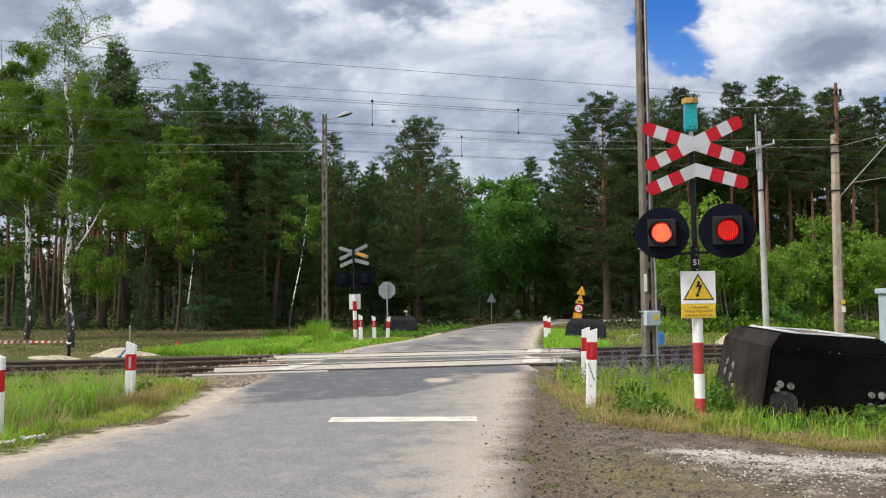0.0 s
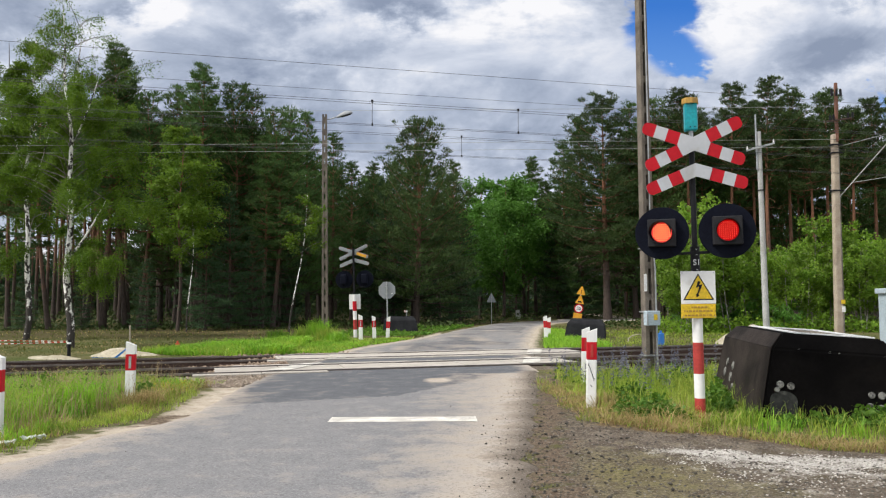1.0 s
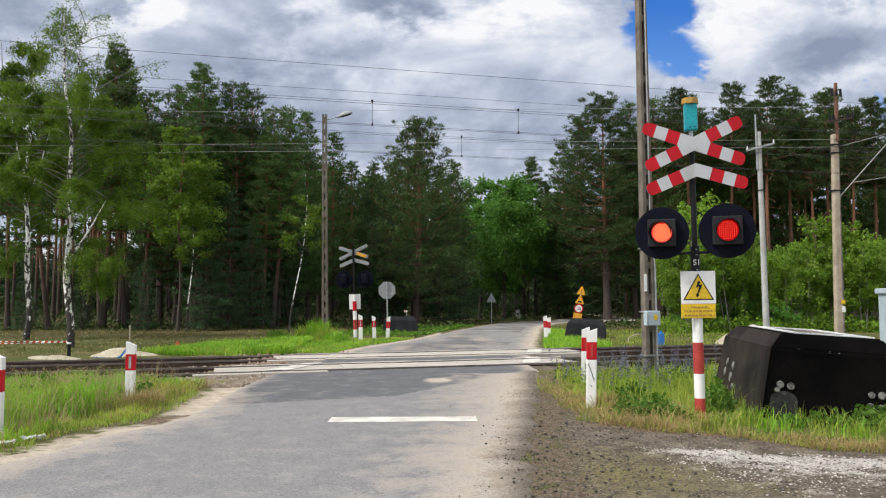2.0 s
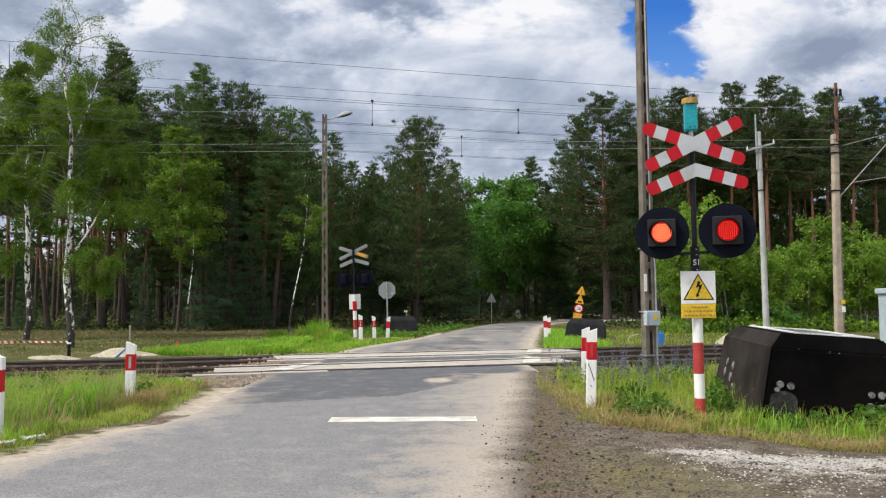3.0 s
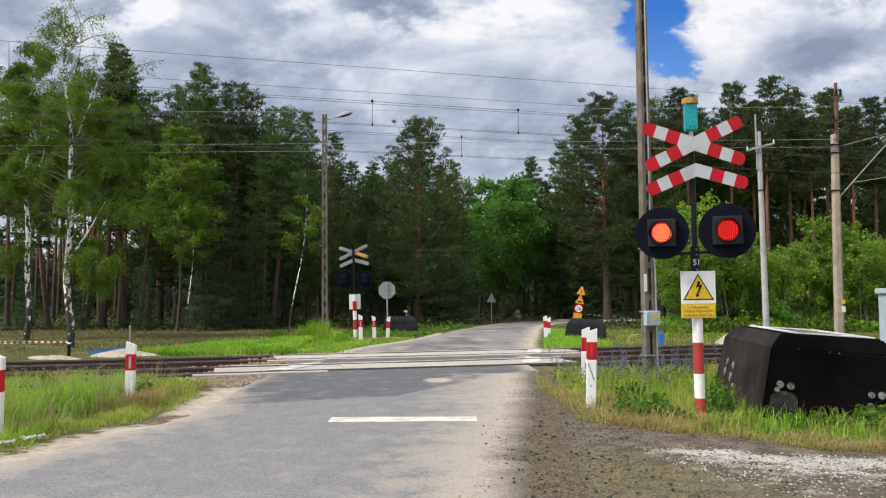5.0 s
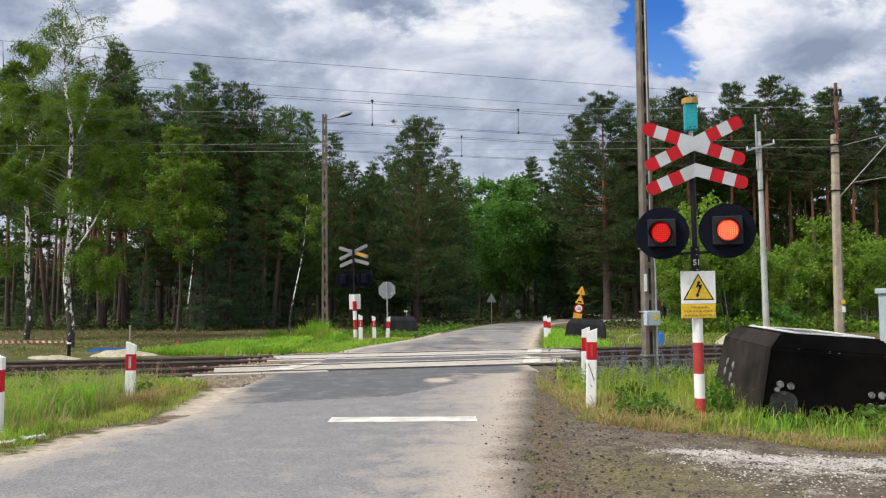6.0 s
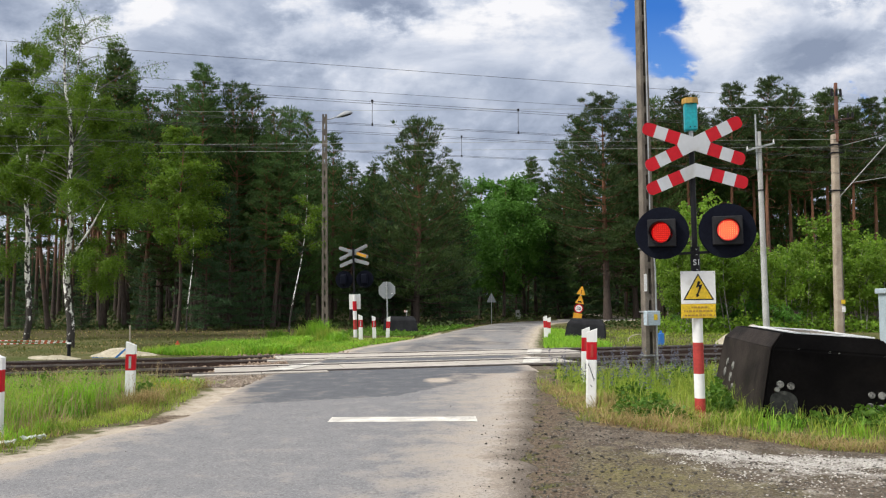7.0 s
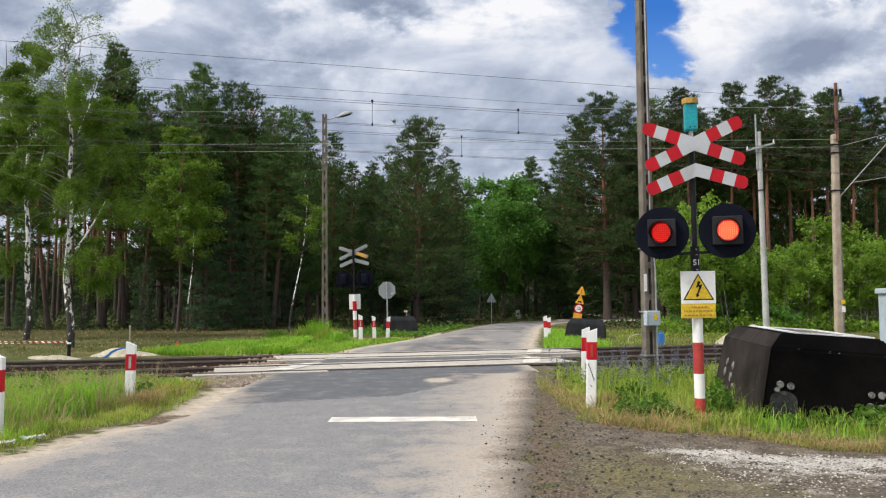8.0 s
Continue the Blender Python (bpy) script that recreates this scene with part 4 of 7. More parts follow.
def leafy_mesh(seed, h, base, width, count, leaf, rad=0.13, stems=1, limbs=26, weep=0.3, rise0=0.9, fluff=0.17, twigs=7, thin=0.0, wind=0.0, thick=0.13, fork=()):
    """A broadleaved tree: trunk, forked limbs, twigs hung with single leaves."""
    rng = np.random.default_rng(seed)
    wood, twig, cs = [], [], []
    for s in range(stems):
        off = rng.normal(size=2) * (0.35 if stems > 1 else 0)
        lean = rng.normal(size=2) * (0.015 if stems == 1 else 0.1)
        zs = np.linspace(0, h * (1 if s == 0 else rng.uniform(0.75, 1)), 12)
        wob = 0.16 * np.sin(zs * 0.9 + rng.uniform(0, 6))
        mid = np.stack([off[0] + lean[0] * zs + wob * 0.6, off[1] + lean[1] * zs + wob * 0.4, zs], 1)
        wood.append(limb(mid, rad * (1 - 0.92 * zs / zs[-1]), 8))
        per = limbs // stems
        for i in range(per):
            f = (i + rng.uniform(0, 0.9)) / per
            z = h * (base + (0.97 - base) * f)
            if z > zs[-1]:
                continue
            p0 = np.array([np.interp(z, zs, mid[:, 0]), np.interp(z, zs, mid[:, 1]), z])
            ln = (width * (1 - f) ** 0.5 * (0.55 + 0.45 * min(1, f / 0.25)) + 0.3) * rng.uniform(0.6, 1.15)
            a = rng.uniform(0, 2 * np.pi)
            t = np.linspace(0, 1, 6)
            up = rise0 * rng.uniform(0.7, 1.3)
            pts = p0 + np.stack([np.cos(a) * ln * t, np.sin(a) * ln * t, ln * (up * t - weep * t ** 2)], 1)
            twig.append(limb(pts, rad * thick * (1 - 0.5 * f) * (1 - 0.88 * t) + 0.004, 4))
            for j in range(twigs):
                q = rng.uniform(0.3, 1)
                p1 = np.array([np.interp(q, t, pts[:, m]) for m in range(3)])
                b, l2 = a + rng.normal() * 0.9, ln * rng.uniform(0.2, 0.45)
                tt = np.linspace(0, 1, 4)
                tp = p1 + np.stack([np.cos(b) * l2 * tt - wind * l2 * tt ** 2, np.sin(b) * l2 * tt, l2 * (0.5 * tt - (0.5 + weep) * tt ** 2)], 1)
                if l2 > 0.25:
                    twig.append(limb(tp, 0.007 * (1 - 0.8 * tt), 3))
                k = max(3, int(count / (limbs * twigs) * ln / (width * 0.6) * (1 - thin * f)))
                w = rng.uniform(0.1, 1.1, k)
                cc = np.stack([np.interp(w, tt, tp[:, m]) for m in range(3)], 1)
                cs.append(cc + rng.normal(size=(k, 3)) * l2 * fluff)
    if fork:
        pts = np.array(fork, float)
        wood.append(limb(pts, rad * np.linspace(0.5, 0.14, len(pts)), 6))
        for j in range(26):
            q = rng.uniform(1.5, len(pts) - 1)
            p1 = np.array([np.interp(q, np.arange(len(pts)), pts[:, m]) for m in range(3)])
            tt = np.linspace(0, 1, 4)
            tp = p1 + np.outer(tt, rng.normal(size=3) * 0.5) - np.outer(tt ** 2, (wind * 0.4, 0, 0.7))
            twig.append(limb(tp, 0.007 * (1 - 0.8 * tt), 3))
            w = rng.uniform(0.1, 1.1, 70)
            cs.append(np.stack([np.interp(w, tt, tp[:, m]) for m in range(3)], 1) + rng.normal(size=(70, 3)) * 0.13)
    V, F = joined(wood)
    GV, GF = leaves(rng, np.concatenate(cs), leaf)
    return np_mesh("trunk", V, F), np_mesh("crown", GV, GF), np_mesh("branches", *joined(twig))


def tree(name, meshes, wood_mat, leaf_mat, m, label, category, group):
    """Places one tree: an empty at its foot with trunk and crown."""
    t = thing(name, m, label, category, group)
    for part_name, me, mat in (("trunk", meshes[0], wood_mat), ("crown", meshes[1], leaf_mat)):
        if not me.materials:
            me.materials.append(mat)
        ob = new(part_name, me)
        ob.parent = t
    for me in meshes[2:]:
        if not me.materials:
            me.materials.append(M_BRANCH)
        ob = tagged(new("branch_work", me), kind="stuff")
        ob.parent = t
    return t


def at(x, y, s=1.0, turn=0.0, lean=(0.0, 0.0)):
    return Matrix.Translation((x, y, land(x, y) - 0.05)) @ pose(0, 0, 0, lean[0], lean[1], turn) @ Matrix.Diagonal((s, s, s, 1))


TALL = [pine_mesh(11 + i, 15, b, w, 14500, dead=16, rad=0.17, whorls=18, puff=0.36) for i, (b, w) in enumerate(((0.42, 2.2), (0.5, 2.0), (0.36, 2.4), (0.45, 1.9)))]
EDGE = [pine_mesh(31 + i, 13, b, w, 16500, droop=0.05, dead=9, whorls=24, puff=0.36) for i, (b, w) in enumerate(((0.14, 2.6), (0.2, 2.9), (0.1, 2.3)))]
DARK = [pine_mesh(51 + i, 8, 0.05, 1.9, 7500, droop=0.3, needle=0.19, dead=0, rad=0.1, whorls=18, puff=0.3) for i in range(2)]
HIGH = [pine_mesh(35 + i, 15, 0.6 + 0.05 * i, 2.1, 11500, dead=11, rad=0.18, whorls=13, puff=0.38, dead_len=1.4) for i in range(2)]
HIGH_DEEP = [pine_mesh(38 + i, 15, 0.58 + 0.06 * i, 2.3, 2600, dead=8, needle=0.4, rad=0.16, blade=0.14, whorls=9, per=4, puff=0.5) for i in range(2)]
DEEP = [pine_mesh(41 + i, 15, b, w, 3000, dead=5, needle=0.4, rad=0.17, blade=0.15, whorls=11, per=4, puff=0.5) for i, (b, w) in enumerate(((0.36, 2.5), (0.44, 2.2), (0.28, 2.7)))]
WIDE = [pine_mesh(61, 12, 0.1, 3.5, 34000, droop=0.0, dead=4, rad=0.2, whorls=26, puff=0.4)]
OLD = [pine_mesh(67, 15, 0.3, 4.3, 36000, droop=0.12, dead=34, rad=0.26, whorls=20, puff=0.42, ragged=0.4, dead_len=3.4)]
OAKS = [leafy_mesh(71 + i, 11, 0.16, 2.9, 19000, 0.19, 0.15, 1, 46, 0.15, 0.8, 0.42) for i in range(2)]
YOUNG = [leafy_mesh(81 + i, 4.4, 0.2, 1.15, 3700, 0.118, 0.03, 2, 28, 0.2, 1.2, 0.34, 4) for i in range(3)]
BIRCHES = [birch_mesh(91, 12.0, 0.36, 3.1, 104000, 0.055, 0.135, 90, -0.25, 0.56, ((8.0, 0.3, 0.45, 3.2, 0.05), (7.0, 0.1, 0.95, 2.4, 0.045), (3.1, 0.0, 1.35, 2.0, 0.06)), ((0.5, 3.1, 0.3, 18), (0.95, 2.4, 0.3, 16), (1.35, 2.9, 0.25, 8), (1.9, 4.7, 0.45, 24))),
           birch_mesh(95, 11.2, 0.34, 2.9, 84000, 0.068, 0.115, 66, -0.25, 0.97, ((6.0, 2.8, 0.9, 3.6, 0.05), (5.0, 0.3, 0.8, 3.2, 0.05)), ((-0.5, 3.5, 0.4, 9), (-0.85, 2.8, 0.3, 8))),
           leafy_mesh(93, 7.0, 0.55, 0.9, 1500, 0.1, 0.045, 1, 16, 0.4, 0.9, 0.3)]
for _, _, limbs_mesh in BIRCHES:
    limbs_mesh.materials.append(M_BIRCH_LIMB)
SLIM = leafy_mesh(75, 11, 0.36, 1.8, 22000, 0.11, 0.11, 1, 46, 0.3, 0.9, 0.3)
SHRUBS = [leafy_mesh(101 + i, 1.6, 0.05, 0.9, 1500, 0.11, 0.02, 3, 24, 0.2, 1.0) for i in range(2)]

SWAYING = []


def forest():
    rng = random.Random(4)
    pine_words = "tall Scots pine with reddish upper trunk at the forest edge"
    inner = "slender Scots pine with high crown inside the forest"
    edge = "bushy Scots pine with branches almost to the ground"

    def pine(kind, x, y, h, label=inner):
        meshes = {"t": TALL, "e": EDGE, "d": DARK, "b": DEEP, "w": WIDE, "o": OLD, "h": HIGH, "k": HIGH_DEEP}[kind]
        full = {"t": 15.0, "e": 13.0, "d": 8.0, "b": 15.0, "w": 12.0, "o": 15.0, "h": 15.6, "k": 15.0}[kind]
        i = rng.randrange(len(meshes))
        # kinds w, o and h get the needles with shade in their colour
        return tree("pine_tree", meshes[i], M_PINE_BARK, {"d": M_PINE_DARK, "w": M_PINE_SHADED, "o": M_PINE_SHADED, "h": M_PINE_SHADED}.get(kind, M_PINE_OLIVE if i == 1 else M_PINE),
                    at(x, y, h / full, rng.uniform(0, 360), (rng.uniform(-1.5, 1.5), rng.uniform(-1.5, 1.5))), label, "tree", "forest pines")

    def at_edge(kind, bearing, top, y):
        """A tree of the forest edge: its bearing (sideways per metre away), the slope up to its top, its distance."""
        t = pine(kind, bearing * y, y, top * y + EYE, edge if kind in "edwo" else pine_words)
        SWAYING.append((t.children[1], 0.2, rng.uniform(0, 6), 1.6 + rng.random()))

    # west of the road
    for kind, bearing, top, y in (("t", -0.53, 0.25, 46), ("t", -0.48, 0.24, 45), ("t", -0.415, 0.312, 46), ("t", -0.386, 0.292, 47), ("t", -0.371, 0.252, 46), ("e", -0.345, 0.21, 49), ("t", -0.303, 0.288, 46),
                                  ("e", -0.322, 0.25, 48), ("e", -0.284, 0.235, 49), ("t", -0.265, 0.262, 47), ("e", -0.229, 0.254, 48), ("t", -0.208, 0.232, 46), ("e", -0.188, 0.232, 50), ("e", -0.165, 0.226, 51), ("t", -0.222, 0.2, 45),
                                  ("d", -0.29, 0.1, 43), ("d", -0.262, 0.13, 44), ("d", -0.36, 0.05, 43.5), ("d", -0.44, 0.03, 45), ("d", -0.51, 0.04, 45), ("d", -0.2, 0.13, 47), ("d", -0.235, 0.08, 44.5),
                                  ("e", -0.137, 0.2, 55), ("e", -0.112, 0.165, 54), ("e", -0.088, 0.165, 56), ("d", -0.073, 0.14, 51), ("w", -0.034, 0.216, 50), ("e", -0.062, 0.17, 55), ("e", 0.008, 0.165, 56), ("d", -0.004, 0.11, 52), ("d", 0.02, 0.1, 56)):
        at_edge(kind, bearing, top, y)
    # east of the road
    for kind, bearing, top, y in (("t", 0.113, 0.17, 68), ("t", 0.125, 0.14, 66), ("e", 0.15, 0.19, 62), ("e", 0.168, 0.222, 60), ("o", 0.2, 0.246, 57), ("e", 0.235, 0.236, 59), ("e", 0.262, 0.242, 57), ("h", 0.3, 0.262, 57), ("e", 0.32, 0.23, 60),
                                  ("e", 0.28, 0.23, 60), ("h", 0.348, 0.268, 57), ("h", 0.378, 0.245, 58), ("h", 0.402, 0.277, 56), ("h", 0.428, 0.258, 58), ("h", 0.45, 0.225, 56), ("h", 0.475, 0.262, 57), ("h", 0.5, 0.238, 56), ("h", 0.527, 0.248, 57), ("t", 0.555, 0.25, 57),
                                  ("d", 0.165, 0.1, 60), ("d", 0.14, 0.11, 62)):
        at_edge(kind, bearing, top, y)
    for i in range(36):
        b, y = 0.28 + 0.0085 * i, rng.uniform(61, 72)
        pine("b", b * y, y, rng.uniform(8.5, 12.5))
    # deeper rows, kept below the line of the front crowns
    def crest(b):
        return np.interp(b, (-0.54, -0.43, -0.38, -0.35, -0.3, -0.26, -0.18, -0.13, -0.1, -0.034, 0.02, 0.06, 0.1, 0.15, 0.2, 0.25, 0.5),
                         (0.24, 0.25, 0.25, 0.205, 0.25, 0.22, 0.2, 0.18, 0.15, 0.19, 0.13, 0.11, 0.11, 0.15, 0.215, 0.235, 0.24))

    for i in range(16):
        b, y = -0.45 + 0.018 * i + rng.uniform(-0.006, 0.006), rng.uniform(52, 58)
        pine("k" if b < -0.27 else "b", b * y, y, crest(b) * y * rng.uniform(0.9, 1.02) + EYE)
    for i in range(118):
        y = 59 + 30 * rng.random() ** 1.2
        b = rng.uniform(-0.6, 0.6)
        x = b * y
        if 0.5 < x < 9 + (y - 56) * 0.45 and y < 66:
            continue
        if b < -0.28 and y > 74 and rng.random() < 0.35:
            continue
        pine("k" if b > 0.3 or b < -0.27 else "b", x, y, min(17.0, crest(b) * y * rng.uniform(0.8, 0.97) + EYE))
    for i in range(34):
        y = rng.uniform(47, 75)
        x = rng.uniform(-0.6, 0.58) * y
        if (-2 < x < 9 + (y - 50) * 0.4 and y < 62) or x < -0.29 * y:
            continue
        pine("d" if y < 52 else "b", x, y, rng.uniform(3.5, 7.5), "young dark conifer filling the forest shade")
    # conifers added before lit ground, standing in for the shade under the canopy
    for x, y, h in ((-1.5, 66, 5), (1.0, 67, 4.5), (3.2, 69, 5.5), (5.6, 68, 5), (8.2, 70, 5.5), (10.6, 68, 6), (13.0, 66, 5.5), (15.5, 64, 5), (2.0, 76, 7), (6.8, 77, 7), (11.5, 76, 7), (-3.5, 62, 4.5)):
        pine("d", x, y, h, "young dark conifer filling the forest shade")
    # broadleaved trees
    for x, y, h in ((4.4, 60, 10.4), (6.3, 64, 10.8), (2.9, 63, 10.6)):
        tree("broadleaf_tree", OAKS[rng.randrange(2)], M_PINE_BARK, M_BROAD, at(x, y, h / 11, rng.uniform(0, 360)), "fresh green broadleaved tree between the pines", "tree", "broadleaved trees")
    tree("broadleaf_tree", SLIM, M_PINE_BARK, M_THICKET, at(-13.6, 42.2, 0.98, 30), "slim light green broadleaved tree before the pines", "tree", "broadleaved trees")
    for k, x, y, s in ((0, -12.95, 28.6, 1.02), (1, -17.1, 33.7, 1.13), (2, -7.55, 40.5, 1.0), (2, -12.9, 41.5, 0.9)):
        t = tree("birch_tree", BIRCHES[k], M_BIRCH_BARK, M_BIRCH, at(x, y, s, (0, 12, 20)[k], (0, (6.5 if x > -10 else 1) if k == 2 else (-1.8, 0.4)[k])),
                 ("tall birch with white bark and airy crown", "tall birch with white bark and airy crown", "slender leaning birch with few leaves")[k], "tree", "birches")
        SWAYING.append((t.children[1], 0.8, rng.uniform(0, 6), 2.6 + rng.random()))
    # thicket of young birches beyond the tracks
    for x, y, s in ((11.5, 38.0, 1.35), (23.2, 38.5, 1.3)):
        t = tree("young_birch", YOUNG[rng.randrange(3)], M_SAPLING, M_THICKET, at(x, y, s, rng.uniform(0, 360)), "taller young bright green birch in a thicket", "tree", "young birches")
        SWAYING.append((t.children[1], 0.7, rng.uniform(0, 6), 2.0 + rng.random()))
    for i in range(34):
        x = rng.uniform(10.2, 25)
        y = 37 + (x - 10) * 0.05 + rng.uniform(-1.0, 4.0)
        s = rng.uniform(0.75, 1.15) * (0.8 if x < 12 else 1)
        t = tree("young_birch", YOUNG[rng.randrange(3)], M_SAPLING, M_THICKET, at(x, y, s, rng.uniform(0, 360)), "young bright green birch in a thicket", "tree", "young birches")
        SWAYING.append((t.children[1], 0.7, rng.uniform(0, 6), 2.0 + rng.random()))
    for i in range(16):
        x = rng.uniform(-24, 30)
        y = 41.5 + rng.uniform(0, 5) if x < 0 else rng.uniform(36, 40)
        if -25 < x < 9.5:
            continue
        tree("shrub", SHRUBS[rng.randrange(2)], M_TWIG, M_BROAD, at(x, y, rng.uniform(0.5, 1.0), rng.uniform(0, 360)), "low green shrub on the forest edge", "shrub", "forest shrubs")


def far_woods():
    """The closed forest far behind, one mass of trunks and needles."""
    rng = np.random.default_rng(9)
    pieces, C, D = [], [], []
    for i in range(420):
        y = rng.uniform(88, 140)
        x = rng.uniform(-0.7, 0.7) * y
        h = rng.uniform(9, 14) if x > -0.26 * y or x < -0.62 * y else rng.uniform(6.5, 10)
        pieces.append(limb(np.array([(x, y, -0.1), (x, y, h)]), [0.2, 0.05], 4))
        k = 110
        z = h * rng.uniform(0.0, 1, k) ** 1.2
        w = 2.4 * (1 - z / h) ** 0.6 + 0.2
        a = rng.uniform(0, 6.28, k)
        C.append(np.stack([x + w * np.cos(a), y + w * np.sin(a), z], 1))
        D.append(np.stack([np.cos(a), np.sin(a), 0.3 + 0 * a], 1))
    V, F = joined(pieces)
    GV, GF = spikes(rng, np.concatenate(C), np.concatenate(D), 3, 0.9, 0.32)
    t = thing("far_woods", Matrix(), "dark closed pine forest in the distance", "woods")
    tagged(t, kind="stuff")
    tagged(link("trunks", np_mesh("trunks", V, F), M_PINE_BARK, t), kind="stuff")
    tagged(link("needles", np_mesh("needles", GV, GF), M_PINE_DARK, t), kind="stuff")


forest()
far_woods()


# ------------------------------------------------------------------ crossing signals
def arm_points(x0, z0, x1, z1, w, a, b, rounded=False):
    """Outline of the stretch a..b of a sign arm from (x0, z0) to (x1, z1)."""
    p0, p1 = Vector((x0, z0)), Vector((x1, z1))
    d = (p1 - p0).normalized()
    n = Vector((-d.y, d.x)) * w / 2
    ln = (p1 - p0).length
    s, e = p0 + d * ln * a, p0 + d * ln * b
    pts = [s + n, s - n]
    if rounded:
        c = e - d * w / 2
        pts += [c - n * math.cos(t) * abs(math.cos(t)) ** -0.22 + d * w / 2 * math.sin(t) ** 0.78 for t in np.linspace(0.0, math.pi, 14)]
    else:
        pts += [e - n, e + n]
    return [(p.x, p.y) for p in pts]


def cross_sign(head, place):
    """The double warning cross: a saltire above a chevron, in red and white stripes."""
    z1, z2, w = 0.0, -0.35, 0.17
    tips = ((-0.66, 0.27), (0.66, 0.27), (-0.66, -0.27), (0.66, -0.27))
    arms = [((0, z1), t) for t in tips] + [((0, z2), (-0.67, z2 - 0.235)), ((0, z2), (0.67, z2 - 0.235))]
    for k, (c, t) in enumerate(arms):
        cuts = ((0.0, 0.29, "w"), (0.29, 0.53, "r"), (0.53, 0.76, "w"), (0.76, 1.0, "r"))
        core = prism(arm_points(*c, *t, w - 0.012, 0.0, 0.995, True), 0.02, m=Matrix.Translation((0, 0.004 + 0.003 * k, 0)))
        arm = part("cross_arm" if k < 4 else "chevron_arm", core, M_SIGN_BACK, head, m=place)
        for a, b, col in cuts:
            bm = prism(arm_points(*c, *t, w, a if a else (0.02 + 0.004 * k), b, b == 1.0), 0.008 - 0.0007 * k, m=Matrix.Translation((0, -0.006 + 0.0006 * k, 0)))
            part("white_stripe" if col == "w" else "red_stripe", bm, M_WHITE_SIGN if col == "w" else M_RED, arm)
    hub = [(0, 0.092), (0.159, 0.157), (0.223, 0), (0.159, -0.157), (0, -0.092), (-0.159, -0.157), (-0.223, 0), (-0.159, 0.157)]
    part("hub_plate", prism(hub, 0.004, m=Matrix.Translation((0, -0.0105, 0))), M_WHITE_SIGN, head, "white centre of the cross", place)
    ridge = [(0, z2 + 0.09), (0.217, z2 + 0.014), (0.16, z2 - 0.146), (0, z2 - 0.09), (-0.16, z2 - 0.146), (-0.217, z2 + 0.014)]
    part("ridge_plate", prism(ridge, 0.004, m=Matrix.Translation((0, -0.0105, 0))), M_WHITE_SIGN, head, "white ridge of the chevron", place)


def led_material(name, colour, strength, base):
    m, nt, p = shader(name)
    p.inputs["Base Color"].default_value = (*base, 1)
    p.inputs["Emission Color"].default_value = (*colour, 1)
    p.inputs["Emission Strength"].default_value = strength
    p.inputs["Roughness"].default_value = 0.3
    return m


def tinted_lens():
    """Red lamp glass: most light is lost in it, the rest turns red."""
    m, nt, p = shader("red_lamp_glass")
    tr, ms = nt.nodes.new("ShaderNodeBsdfTransparent"), nt.nodes.new("ShaderNodeMixShader")
    tr.inputs["Color"].default_value = (0.8, 0.36, 0.5, 1)
    p.inputs["Base Color"].default_value, p.inputs["Roughness"].default_value = (0.3, 0.02, 0.02, 1), 0.25
    ms.inputs[0].default_value = 0.02
    nt.links.new(tr.outputs[0], ms.inputs[1])
    nt.links.new(p.outputs[0], ms.inputs[2])
    nt.links.new(ms.outputs[0], nt.nodes["Material Output"].inputs["Surface"])
    return m


M_LED = led_material("lit_red_led", (1.0, 0.42, 0.13), 1.7, (0.5, 0.05, 0.03))
M_LED_PLATE = led_material("red_led_board", (1.0, 0.03, 0.02), 0.62, (0.3, 0.02, 0.02))
M_LENS = tinted_lens()
LED_BOARDS = []


